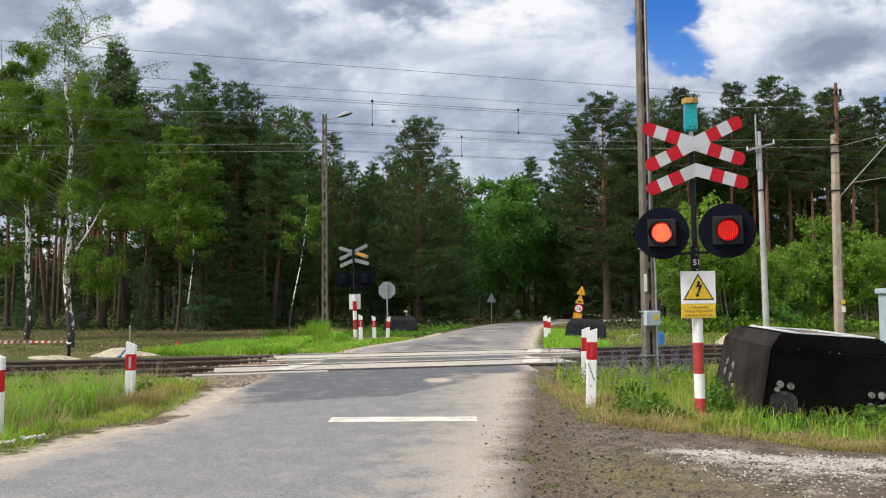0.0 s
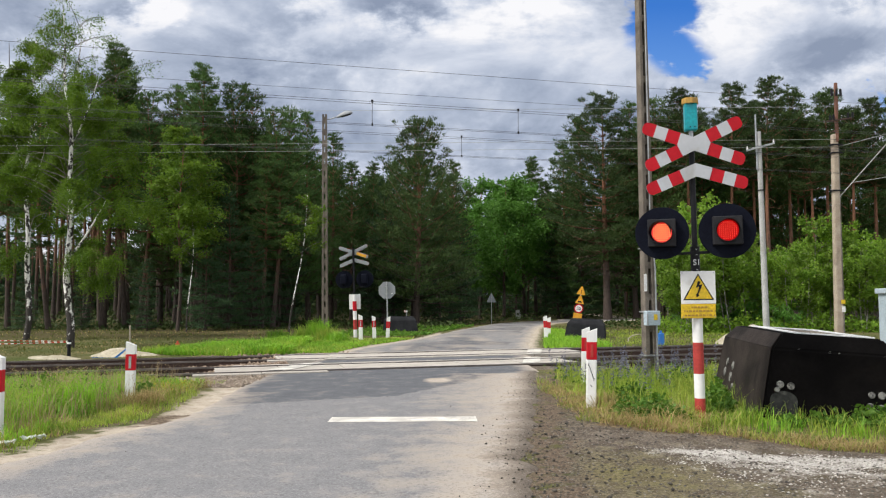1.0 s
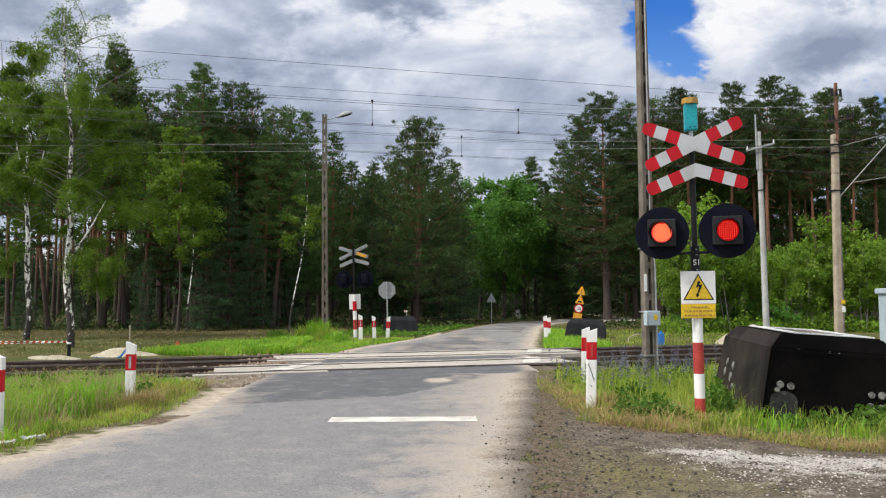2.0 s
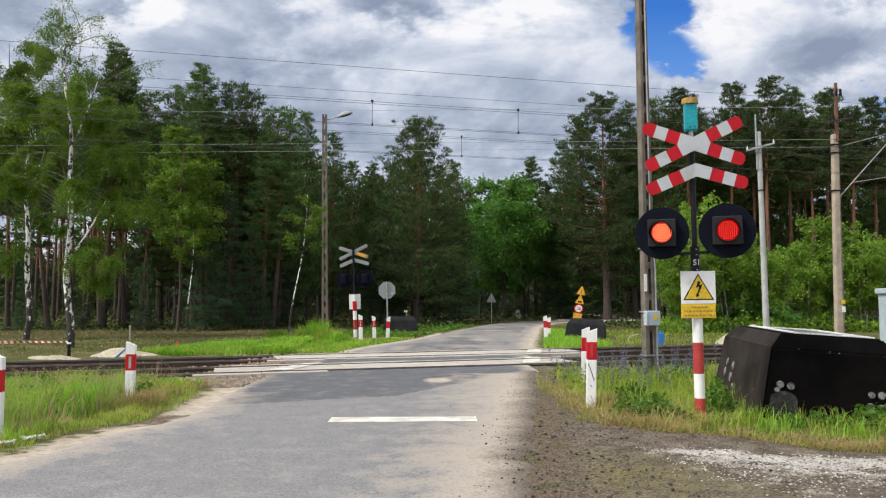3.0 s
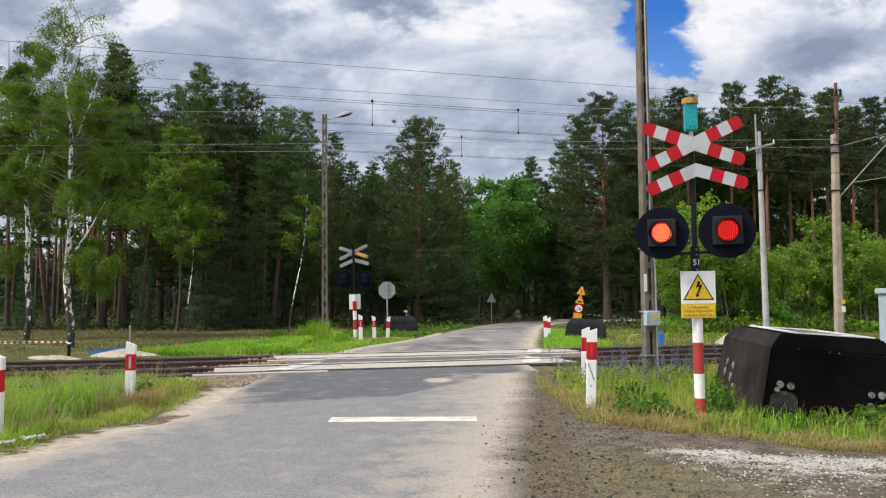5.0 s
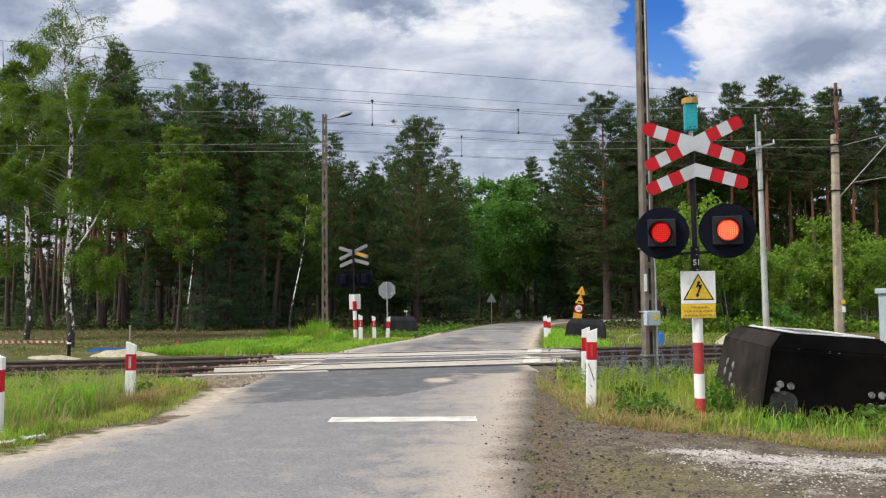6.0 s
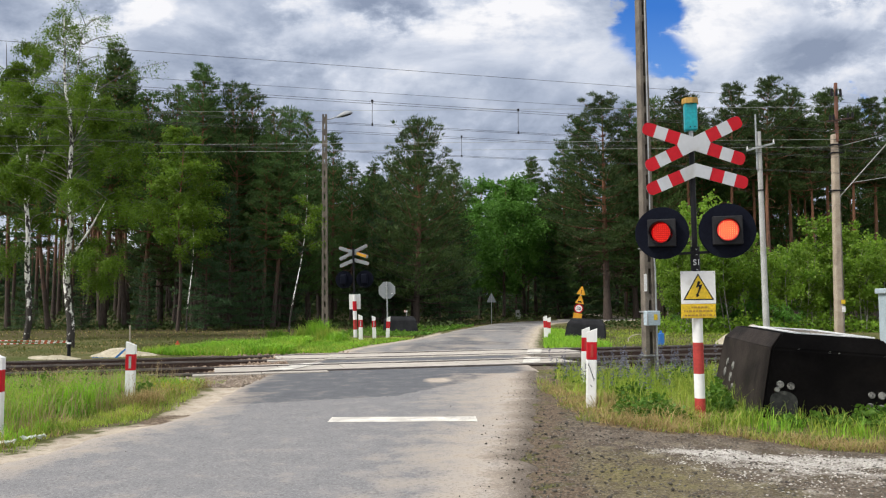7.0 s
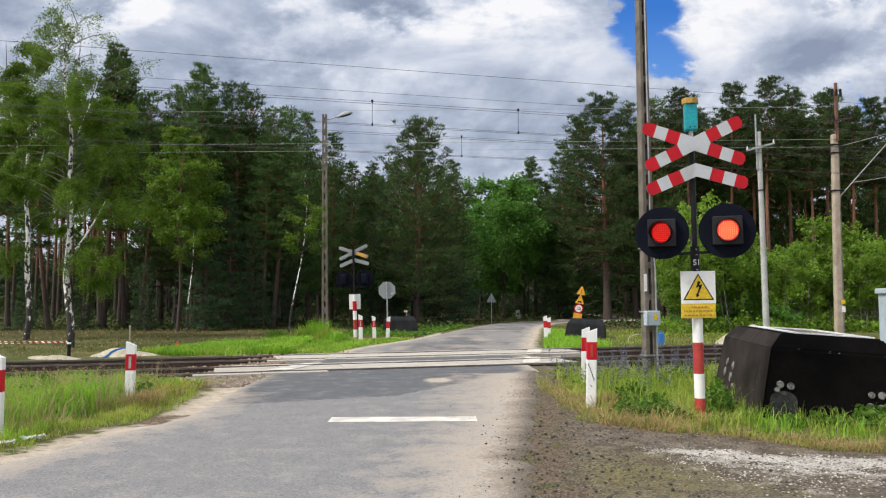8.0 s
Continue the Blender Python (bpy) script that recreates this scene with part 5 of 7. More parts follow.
def lamp(parent, x, z, turn, r, skew=0.0):
    """A lamp: round black screen, square housing, hood, and a board of diodes behind red glass."""
    g = parent
    base = pose(x, -0.16, z, 0, 0, turn)
    ring = bmesh.new()
    bmesh.ops.create_cone(ring, cap_ends=True, segments=64, radius1=r, radius2=r, depth=0.012, matrix=pose(0, 0.02, 0, 90, 0, 0))
    bmesh.ops.bevel(ring, geom=[e for e in ring.edges if abs(e.calc_face_angle(0)) > 1], offset=0.004, segments=1, affect="EDGES")
    screen = part("screen", ring, M_SCREEN, g, "round matt black lamp screen", base)
    a = r * 0.52
    house = part("lamp_housing", box(a * 2, 0.1, a * 2, Matrix.Translation((0, -0.03, 0)), 0.012), M_HOUSING, screen, "square dark grey lamp housing")
    lens_r = r * 0.362
    hood = bmesh.new()
    n = 40
    rows = []
    for depth, rad in ((-0.075, lens_r * 1.12), (-0.26, lens_r * 1.14), (-0.26, lens_r * 1.08), (-0.075, lens_r * 1.06)):
        rows.append([hood.verts.new((rad * math.cos(t) + skew * (-0.075 - depth), depth * (0.45 + 0.55 * max(0.0, math.sin(t))) if depth < -0.1 else depth, rad * math.sin(t))) for t in np.linspace(0, 2 * math.pi, n, endpoint=False)])
    for i in range(4):
        for j in range(n):
            hood.faces.new((rows[i][j], rows[i][(j + 1) % n], rows[(i + 1) % 4][(j + 1) % n], rows[(i + 1) % 4][j]))
    bmesh.ops.recalc_face_normals(hood, faces=hood.faces[:])
    part("hood", hood, M_BLACK, screen, "short black lamp hood", smooth=True)
    glass = tubebm(lens_r * 1.05, lens_r * 1.05, 0, 0.003, 40, m=pose(0, -0.105, 0, 90, 0, 0))
    part("lens", glass, M_LENS, screen, "round red lamp glass")
    bm = bmesh.new()
    step = lens_r * 2 / 10
    for i in range(-5, 6):
        for j in range(-5, 6):
            if math.hypot(i, j) * step < lens_r * 0.97:
                bmesh.ops.create_cone(bm, cap_ends=True, segments=6, radius1=step * 0.36, radius2=step * 0.26, depth=0.008, matrix=pose(i * step, 0, j * step, 90, 0, 0))
    board = part("diodes", bm, M_LED, screen, "grid of small red diodes")
    board.location = (0, -0.094, 0)
    for piece in (board, part("led_plate", tubebm(lens_r * 1.04, lens_r * 1.04, -0.004, 0.0, 40, m=pose(0, 0, 0, 90, 0, 0)), M_LED_PLATE, screen, m=pose(0, -0.094, 0))):
        LED_BOARDS.append((piece, -0.094, -0.118))
    return screen


def word(body, size, m, material, parent, name="lettering", depth=0.002):
    cu = bpy.data.curves.new("lettering", "FONT")
    cu.body, cu.size, cu.extrude, cu.align_x, cu.align_y = body, size, depth, "CENTER", "CENTER"
    tmp = bpy.data.objects.new("tmp", cu)
    scene.collection.objects.link(tmp)
    dg = bpy.context.evaluated_depsgraph_get()
    me = bpy.data.meshes.new_from_object(tmp.evaluated_get(dg))
    bpy.data.objects.remove(tmp)
    return link(name, me, material, parent, "", m)


def warning_board(parent, z, y):
    """White board with a yellow lightning triangle above a yellow strip with dark writing."""
    w, h = 0.458, 0.43
    board = part("warning_board", box(w, 0.012, h, pose(0, y, z), 0.004), M_WHITE, parent, "white board with a yellow electric shock triangle")
    y0 = y - 0.008
    part("triangle_border", prism([(-0.205, z - 0.165), (0.205, z - 0.165), (0, z + 0.185)], 0.003, m=Matrix.Translation((0, y0, 0))), M_BLACK, board)
    part("triangle", prism([(-0.178, z - 0.15), (0.178, z - 0.15), (0, z + 0.155)], 0.003, m=Matrix.Translation((0, y0 - 0.0035, 0))), M_YELLOW, board)
    bolt = [(-0.005, 0.08), (-0.035, -0.005), (0.012, 0.012), (-0.022, -0.085), (-0.036, -0.08), (-0.03, -0.13), (0.012, -0.1), (-0.004, -0.092), (0.055, 0.045), (0.012, 0.03), (0.028, 0.08)]
    part("lightning", prism([(x, z + q) for x, q in bolt], 0.003, m=Matrix.Translation((0, y0 - 0.007, 0))), M_BLACK, board)
    z2 = z - h / 2 - 0.095
    strip = part("text_strip", box(w, 0.012, 0.185, pose(-0.006, y, z2), 0.004), M_YELLOW, parent, "yellow strip with three lines of writing")
    rng = random.Random(3)
    for k, (dz, half) in enumerate(((0.05, 0.1), (0.0, 0.2), (-0.055, 0.185))):
        x = -half
        while x < half:
            ww = rng.uniform(0.02, 0.045)
            part("writing", box(min(ww, half - x + 0.01), 0.004, 0.022, pose(x + ww / 2, y0, z2 + dz)), M_OCHRE, strip)
            x += ww + 0.012
    for sx in (-1, 1):
        for q in (z + h / 2 - 0.02, z2 - 0.075):
            part("rivet", tubebm(0.007, 0.007, 0, 0.006, 8, m=pose(sx * (w / 2 - 0.02), y0, q, 90, 0, 0)), M_STEEL, board)


def signal_post(parent, low, mid, top, r, r_top, bands=None):
    bands = bands or ((0.0, 0.3, M_RED_OLD), (0.3, 0.62, M_WHITE), (0.62, 1.03, M_RED_OLD), (1.03, 1.42, M_WHITE))
    for a, b, mat in bands:
        part("post_band", tubebm(r, r, a - (0.4 if a == 0 else 0), b, 24), mat, parent, smooth=False)
    part("upper_post", tubebm(r_top, r_top, bands[-1][1], top, 20), M_BLACK, parent, "black upper signal post")


def near_signal():
    sig = thing("crossing_signal", pose(3.38, 10.9, -0.04, 0, -0.6, 0), "level crossing signal with double cross and two red lamps", "crossing signal", "crossing signals")
    signal_post(sig, 0, 1.42, 3.75, 0.068, 0.036)
    part("collar", tubebm(0.06, 0.06, 1.9, 2.3, 20), M_BLACK, sig, "black collar clamp on the post")
    for q in (1.99, 2.19, 2.26):
        part("bolt", tubebm(0.009, 0.009, 0, 0.012, 8, m=pose(0, -0.062, q, 90, 0, 0)), M_STEEL, sig)
    word("S1", 0.105, pose(0, -0.0625, 2.085, 90, 0, 0), M_WHITE, sig)
    part("lamp_bracket", box(0.86, 0.04, 0.035, pose(0.0, -0.035, 2.215, 0, -2, 0), 0.005), M_BLACK, sig, "black cross bar that carries the lamps")
    lamp(sig, -0.475, 2.475, -16, 0.345, -0.16)
    lamp(sig, 0.385, 2.495, -14, 0.362)
    warning_board(sig, 1.755, -0.085)
    cross_sign(sig, pose(0.01, -0.07, 3.67, 0, -3.2, 0))
    bell = part("bell", box(0.165, 0.15, 0.37, pose(0, 0, 4.04, 0, 0, -8), 0.018), M_TEAL, sig, "teal box-shaped warning bell")
    for x in (-0.03, 0.03):
        part("bell_bolt", tubebm(0.009, 0.009, 0, 0.008, 8, m=pose(x, -0.076, 3.9, 90, 0, 0)), M_BLACK, bell)
    part("bell_cap", tubebm(0.115, 0.11, 4.22, 4.295, 8), M_OCHRE, bell, "ochre cap on the bell")
    part("bell_stem", tubebm(0.03, 0.03, 3.7, 3.86, 12), M_STEEL, bell)


def far_signal():
    sig = thing("crossing_signal", pose(-3.6, 33.7, -0.05, 0, 1.6, 177), "level crossing signal seen from its grey back", "crossing signal", "crossing signals")
    signal_post(sig, 0, 1.42, 3.7, 0.08, 0.042, ((0.0, 0.36, M_WHITE), (0.36, 0.76, M_RED_OLD), (0.76, 1.12, M_WHITE), (1.12, 1.52, M_RED), (1.52, 1.8, M_WHITE)))
    part("lamp_bracket", box(0.86, 0.04, 0.035, pose(0.0, -0.07, 2.1), 0.005), M_BLACK, sig, "black cross bar that carries the lamps")
    for x in (-0.43, 0.43):
        s = lamp(sig, x, 2.42, 0, 0.36)
        part("lamp_back", box(0.26, 0.24, 0.42, Matrix.Translation((0, 0.14, 0)), 0.05), M_SCREEN, s, "dark lamp body behind the screen")
    part("board_back", box(0.47, 0.012, 0.62, pose(0, -0.085, 1.5), 0.004), M_WHITE, sig, "white back of the warning board")
    place = pose(0, -0.07, 3.53, 0, 3, 0) @ Matrix.Diagonal((0.9, 0.9, 0.9, 1))
    cross_sign(sig, place)
    for x0, z0, x1, z1, mat in ((-0.6, 0.245, 0.6, -0.245, M_SIGN_BACK), (-0.6, -0.245, 0.6, 0.245, M_SIGN_BACK)):
        pts = arm_points(x0, z0, x1, z1, 0.09, 0, 1)
        part("stiffener", prism(pts, 0.02, m=Matrix.Translation((0, 0.03, 0))), mat, sig, m=place)
    part("yellow_tape", prism(arm_points(0, 0, -0.6, -0.245, 0.12, 0.25, 0.95), 0.01, m=Matrix.Translation((0, 0.052, 0))), M_ORANGE, sig, "yellow strip on the back of one arm", place)


near_signal()
far_signal()


# ------------------------------------------------------------------ marker posts
def marker_post(m, h, label="white marker post with a red band and reflector", side=1):
    p = thing("marker_post", m, label, "marker post", "marker posts")
    w, d = 0.145, 0.11

    def stretch(name, a, b, mat, grow=0.0, slope=False):
        bm = box(w + grow, d + grow, b - a, Matrix.Translation((0, 0, (a + b) / 2)), 0.012 if not slope else 0)
        if slope:
            for v in bm.verts:
                if v.co.z > b - 0.01:
                    v.co.z += 0.03 * (-1 if v.co.x * side > 0 else 1)
        return part(name, bm, mat, p)

    stretch("lower_post", -0.3, h - 0.46, M_WHITE)
    band = stretch("red_band", h - 0.46, h - 0.2, M_RED, 0.003)
    stretch("post_head", h - 0.2, h - 0.03, M_WHITE, 0.0, True)
    for s in (-1, 1):
        part("reflector", box(0.04, 0.006, 0.19, pose(0, s * (d / 2 + 0.004), h - 0.33), 0.002), (M_STEEL if side > 0 else M_RED_OLD) if s < 0 else M_RED, band, "narrow upright reflector")
    return p


def scribble(post, h):
    """Unreadable dark writing down the face of a post: short slanted bars."""
    rng = random.Random(6)
    for i in range(11):
        part("writing", box(0.008, 0.003, rng.uniform(0.02, 0.045), pose(-0.045 + 0.008 * i, -0.0565, h - 0.53 - 0.022 * i, 0, rng.uniform(-40, 40), 0)), M_BLACK, post)
    part("writing", box(0.01, 0.003, 0.04, pose(-0.005, -0.0565, h - 0.84, 0, -30, 0)), M_BLACK, post)


def marker_posts():
    for x, y, h, rz, lean, side in ((-5.05, 13.3, 0.93, 6, 0.6, 1), (-5.25, 9.7, 1.02, 6, 0, 1), (2.17, 12.2, 1.16, -6, 1.6, -1), (2.67, 15.6, 1.06, -6, 1.6, -1),
                                    (-2.97, 29.6, 0.97, 3, -1, 1), (-2.7, 32.2, 0.9, 3, -2, 1), (-2.19, 32.2, 0.87, 3, 3, -1), (3.93, 31.5, 0.92, -4, -2, -1), (4.35, 34.0, 0.8, -4, 1, -1)):
        p = marker_post(pose(x, y, land(x, y), 0, lean, rz), h, side=side)
        if x == 2.17:
            scribble(p, h)


marker_posts()


# ------------------------------------------------------------------ black blocks
def black_block(m, length, width, h, label, mat):
    """A bitumen-coated concrete block with bevelled upper edges and a rimmed opening on top."""
    b = thing("concrete_block", m, label, "concrete block", "black concrete blocks")
    c, zc, t = 0.3, h - 0.21, 0.13
    bm = bmesh.new()
    lower = [(0, 0), (width, 0), (width, length), (0, length)]
    upper = [(c, c), (width - c, c), (width - c, length - c), (c, length - c)]
    inner = [(c + 0.3, c + 0.24), (width - c - 0.2, c + 0.24), (width - c - 0.2, length - c - 0.4), (c + 0.3, length - c - 0.4)]
    rings = [[(x, y, 0) for x, y in lower], [(x + (t if x == 0 else -t), y + (t if y == 0 else -t), zc) for x, y in lower],
             [(x, y, h) for x, y in upper], [(x, y, h) for x, y in inner], [(x, y, h - 0.25) for x, y in inner]]
    vs = [[bm.verts.new(p) for p in r] for r in rings]
    for i in range(4):
        for j in range(4):
            bm.faces.new((vs[i][j], vs[i][(j + 1) % 4], vs[i + 1][(j + 1) % 4], vs[i + 1][j]))
    bm.faces.new(vs[4])
    bm.faces.new(vs[0][::-1])
    bmesh.ops.recalc_face_normals(bm, faces=bm.faces[:])
    es = [e for e in bm.edges if all(v in sum(vs[:3], []) for v in e.verts)]
    bmesh.ops.bevel(bm, geom=es, offset=0.025, segments=2, affect="EDGES")
    body = part("body", bm, mat, b)
    return b, body, c, zc, t


def blocks():
    turn = -8.5
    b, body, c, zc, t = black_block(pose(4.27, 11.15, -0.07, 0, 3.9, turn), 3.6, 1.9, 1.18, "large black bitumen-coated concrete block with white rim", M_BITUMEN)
    h, width, length = 1.18, 1.9, 3.6
    # painted rim round the opening
    x0, x1, y0, y1, w = c + 0.17, width - c - 0.07, c + 0.06, length - c - 0.25, 0.12
    for sx, sy, cx, cy in ((x1 - x0, w, (x0 + x1) / 2, y0 + w / 2), (x1 - x0, w, (x0 + x1) / 2, y1 - w / 2), (w, y1 - y0 - 2 * w, x0 + w / 2, (y0 + y1) / 2), (w, y1 - y0 - 2 * w, x1 - w / 2, (y0 + y1) / 2)):
        part("rim", box(sx, sy, 0.02, pose(cx, cy, h + 0.011), 0.004), M_TRIM, b, "white painted rim")
    # sheet over the left side, its paler brown standing in for light falling there
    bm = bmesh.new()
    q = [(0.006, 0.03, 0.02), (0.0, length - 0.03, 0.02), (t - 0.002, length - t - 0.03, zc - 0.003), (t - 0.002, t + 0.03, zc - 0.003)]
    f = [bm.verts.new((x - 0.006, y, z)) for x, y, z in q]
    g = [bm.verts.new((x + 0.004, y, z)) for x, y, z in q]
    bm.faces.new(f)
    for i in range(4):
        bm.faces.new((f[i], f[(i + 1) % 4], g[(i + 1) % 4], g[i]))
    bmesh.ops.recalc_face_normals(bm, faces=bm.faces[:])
    part("worn_side", bm, M_BITUMEN_LIT, b, "brownish side of the block in a lighter, lit tone")
    # same paler sheet on the left slope: the slope's brightness is painted
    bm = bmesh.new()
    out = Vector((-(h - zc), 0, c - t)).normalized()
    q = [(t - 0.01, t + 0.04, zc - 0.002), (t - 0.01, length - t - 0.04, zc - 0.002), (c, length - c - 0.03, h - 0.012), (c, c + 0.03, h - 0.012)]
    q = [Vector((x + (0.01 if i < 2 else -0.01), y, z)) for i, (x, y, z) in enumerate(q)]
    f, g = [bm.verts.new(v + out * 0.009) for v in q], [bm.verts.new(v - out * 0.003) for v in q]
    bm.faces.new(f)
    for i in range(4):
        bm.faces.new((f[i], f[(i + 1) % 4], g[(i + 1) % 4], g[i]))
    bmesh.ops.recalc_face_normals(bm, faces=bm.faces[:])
    part("worn_slope", bm, M_BITUMEN_LIT, b, "slope of the block in a lighter, lit tone")
    # bare concrete lining of the opening
    ix0, ix1, iy0, iy1 = c + 0.3, width - c - 0.2, c + 0.24, length - c - 0.4
    for sx, sy, cx, cy in ((ix1 - ix0, 0.02, (ix0 + ix1) / 2, iy0 + 0.012), (ix1 - ix0, 0.02, (ix0 + ix1) / 2, iy1 - 0.012), (0.02, iy1 - iy0 - 0.05, ix0 + 0.012, (iy0 + iy1) / 2), (0.02, iy1 - iy0 - 0.05, ix1 - 0.012, (iy0 + iy1) / 2)):
        part("lining", box(sx, sy, 0.22, pose(cx, cy, h - 0.112)), M_CONCRETE, b, "bare grey concrete inside the opening")
    # pale round marks of old fixings
    for face, x, z, r in (("f", 0.24, 0.49, 0.055), ("f", 0.38, 0.48, 0.055), ("f", 0.2, 0.42, 0.04), ("f", 1.4, 0.44, 0.05), ("f", 1.53, 0.44, 0.055), ("f", 1.38, 0.29, 0.05), ("f", 1.52, 0.28, 0.05),
                          ("s", 2.75, 0.58, 0.075), ("s", 2.3, 0.55, 0.075), ("s", 2.85, 0.4, 0.085), ("s", 2.35, 0.36, 0.085), ("s", 2.1, 0.24, 0.05)):
        tilt = math.degrees(math.atan2(t, zc))
        m = pose(x, t * z / zc - 0.012, z, 90 - tilt, 0, 0) if face == "f" else pose(t * z / zc - 0.014, x, z, 90 - tilt, 0, -90)
        part("fixing_mark", tubebm(r * 0.95, r * 0.8, 0, 0.012, 11, m=m), M_MARK, b, "pale round fixing mark")
    chips = random.Random(15)
    for i in range(6):
        x = chips.choice((0.45, 0.52, 0.9, 1.0, 1.06, 1.6)) + chips.uniform(-0.04, 0.04)
        part("chip", box(chips.uniform(0.012, 0.04), 0.01, chips.uniform(0.006, 0.014), pose(x, t + 0.006, zc + chips.uniform(-0.025, 0.01), 0, chips.uniform(-20, 20), 0), 0.002), M_MARK, b, "pale chip in the bitumen coat")
    arch = [(0.1 + 0.34 * f, 0.0) for f in (0, 1)] + [(0.27 + 0.18 * math.cos(a), 0.2 + 0.13 * math.sin(a)) for a in np.linspace(0, math.pi, 10)]
    lean = math.degrees(math.atan2(t, zc))
    part("patch", prism(arch, 0.02, m=pose(0.02, 0.001, 0.08, -lean, 0, 0)), M_CEMENT, b, "grey rounded cement patch")
    for x, y, turn, s in ((4.75, 32.6, -12, 0.86), (-2.95, 39.5, 4, 0.8)):
        black_block(pose(x, y, -0.16, 0, 3.0 if x > 0 else 0, turn) @ Matrix.Diagonal((s, s, s, 1)), 2.2, 1.95 if x > 0 else 2.2, 1.05, "dark grey bitumen-coated concrete block beside the road", M_BITUMEN_GREY)


blocks()


# ------------------------------------------------------------------ poles
def lattice_pole(m, h, wide, label, top=0.6, web=0.14):
    """A reinforced concrete pole: two legs joined by short webs, with openings between."""
    p = thing("concrete_pole", m, label, "pole", "concrete poles")
    for s in (-1, 1):
        bm = box(wide * 0.36, 0.2, h + 0.6, Matrix.Translation((s * wide * 0.32, 0, (h - 0.6) / 2)), 0.01)
        for v in bm.verts:
            f = 1 - (1 - top) * max(0, v.co.z) / h
            v.co.x = v.co.x * f
        part("pole_leg", bm, M_CONCRETE_OLD, p)
    z = 0.1
    while z < h - 0.1:
        f = 1 - (1 - top) * z / h
        part("pole_web", box(max(0.03, (wide - 0.12) * f), 0.16, web, Matrix.Translation((0, 0, z + 0.3)), 0.01), M_CONCRETE_OLD, p)
        z += 0.62
    return p


def poles():
    # pole beside the near verge, with cable tube and switch box
    p = lattice_pole(pose(4.055, 16.2, -0.05, 0, -0.4, 12), 8.6, 0.255, "tall weathered concrete pole with cable tube", 0.58)
    part("cable_tube", tubebm(0.016, 0.016, 0.0, 2.2, 10, m=pose(0.1, -0.13, 0)), M_STEEL, p, "grey cable tube")
    cu = limb(np.array([(0.1, -0.13, 2.2), (0.08, -0.13, 2.45), (0.02, -0.13, 2.6), (0.02, -0.13, 4.5), (0.03, -0.13, 8.4)]), [0.014] * 5, 8)
    link("cable", np_mesh("cable", *cu), M_STEEL, p, "grey cable up the pole")
    bx = part("switch_box", box(0.28, 0.16, 0.28, pose(-0.04, -0.22, 1.23), 0.012), M_BOX_GREY, p, "pale grey switch box with a yellow warning label")
    part("box_label", box(0.07, 0.006, 0.11, pose(0.0, -0.304, 1.25)), M_YELLOW, bx)
    part("box_hinge", box(0.02, 0.02, 0.24, pose(-0.17, -0.3, 1.2)), M_STEEL, bx)
    part("white_plate", box(0.06, 0.01, 0.34, pose(-0.1, -0.108, 1.92)), M_WHITE, p, "narrow white plate")
    for z in (0.5, 1.35, 2.6):
        part("clamp", box(0.31 * (1 - 0.38 * z / 8.6), 0.24, 0.025, pose(0, 0, z)), M_STEEL, p)
    # street lamp beyond the tracks
    q = lattice_pole(pose(-6.1, 42.4, -0.05, 0, -0.3, 0), 11.25, 0.33, "tall concrete street lamp pole beyond the tracks", 0.72, 0.34)
    tagged(q, "tall concrete street lamp with a grey lamp head", "street lamp")
    arm = limb(np.array([(0.0, 0, 10.95), (0.4, 0, 11.03), (0.75, 0, 11.17)]), [0.03, 0.03, 0.03], 8)
    link("lamp_arm", np_mesh("lamp_arm", *arm), M_STEEL, q)
    bm = bmesh.new()
    bmesh.ops.create_uvsphere(bm, u_segments=20, v_segments=12, radius=1, matrix=Matrix.Diagonal((0.44, 0.16, 0.2, 1)))
    for v in bm.verts:
        v.co.z = max(v.co.z, -0.03)
        if v.co.x < 0:
            v.co.z *= 1 + 0.7 * v.co.x
    head = part("lamp_head", bm, M_LAMP_HEAD, q, "grey lamp head", pose(1.05, 0, 11.2, 0, -17, 0), smooth=True)
    part("lamp_glass", box(0.5, 0.2, 0.03, pose(0.06, 0, -0.04), 0.01), M_HOUSING, head, "dark glass under the lamp head")
    # slim round pole with a cross arm
    r = thing("utility_pole", pose(12.06, 30.7, -0.05, 0, -0.7, 0), "slim pale concrete pole with a steel cross arm", "pole", "utility poles")
    part("pole_shaft", tubebm(0.125, 0.085, -0.5, 7.85, 18), M_CONCRETE_NEW, r)
    part("pole_spike", tubebm(0.035, 0.03, 6.4, 8.5, 10, m=pose(-0.12, -0.05, 0)), M_STEEL, r, "steel extension rod")
    part("cross_arm", box(1.1, 0.07, 0.07, pose(0, -0.13, 7.25, 0, -14, 0), 0.01), M_STEEL, r, "galvanised cross arm")
    for x in (-0.5, 0.5):
        part("insulator", tubebm(0.03, 0.022, 0, 0.12, 10, m=pose(x, -0.13, 7.28 + 0.25 * x)), M_WHITE, r)
    part("band", tubebm(0.125, 0.125, 5.6, 5.64, 18), M_BLACK, r)
    # twin pole with insulators
    s = thing("utility_pole", pose(14.42, 30.0, -0.05, 0, 0.5, 0), "stout tan concrete pole with rusty spike and insulators", "pole", "utility poles")
    for name, bm, mat in (("pole_shaft", box(0.27, 0.26, 8.3, pose(0, 0, 3.45), 0.05), M_CONCRETE_TAN), ("pole_rib", box(0.12, 0.18, 7.9, pose(0.14, 0.02, 3.2), 0.03), M_CONCRETE)):
        for v in bm.verts:
            v.co.x *= 1.05 - 0.045 * max(0.0, v.co.z)
        part(name, bm, mat, s)
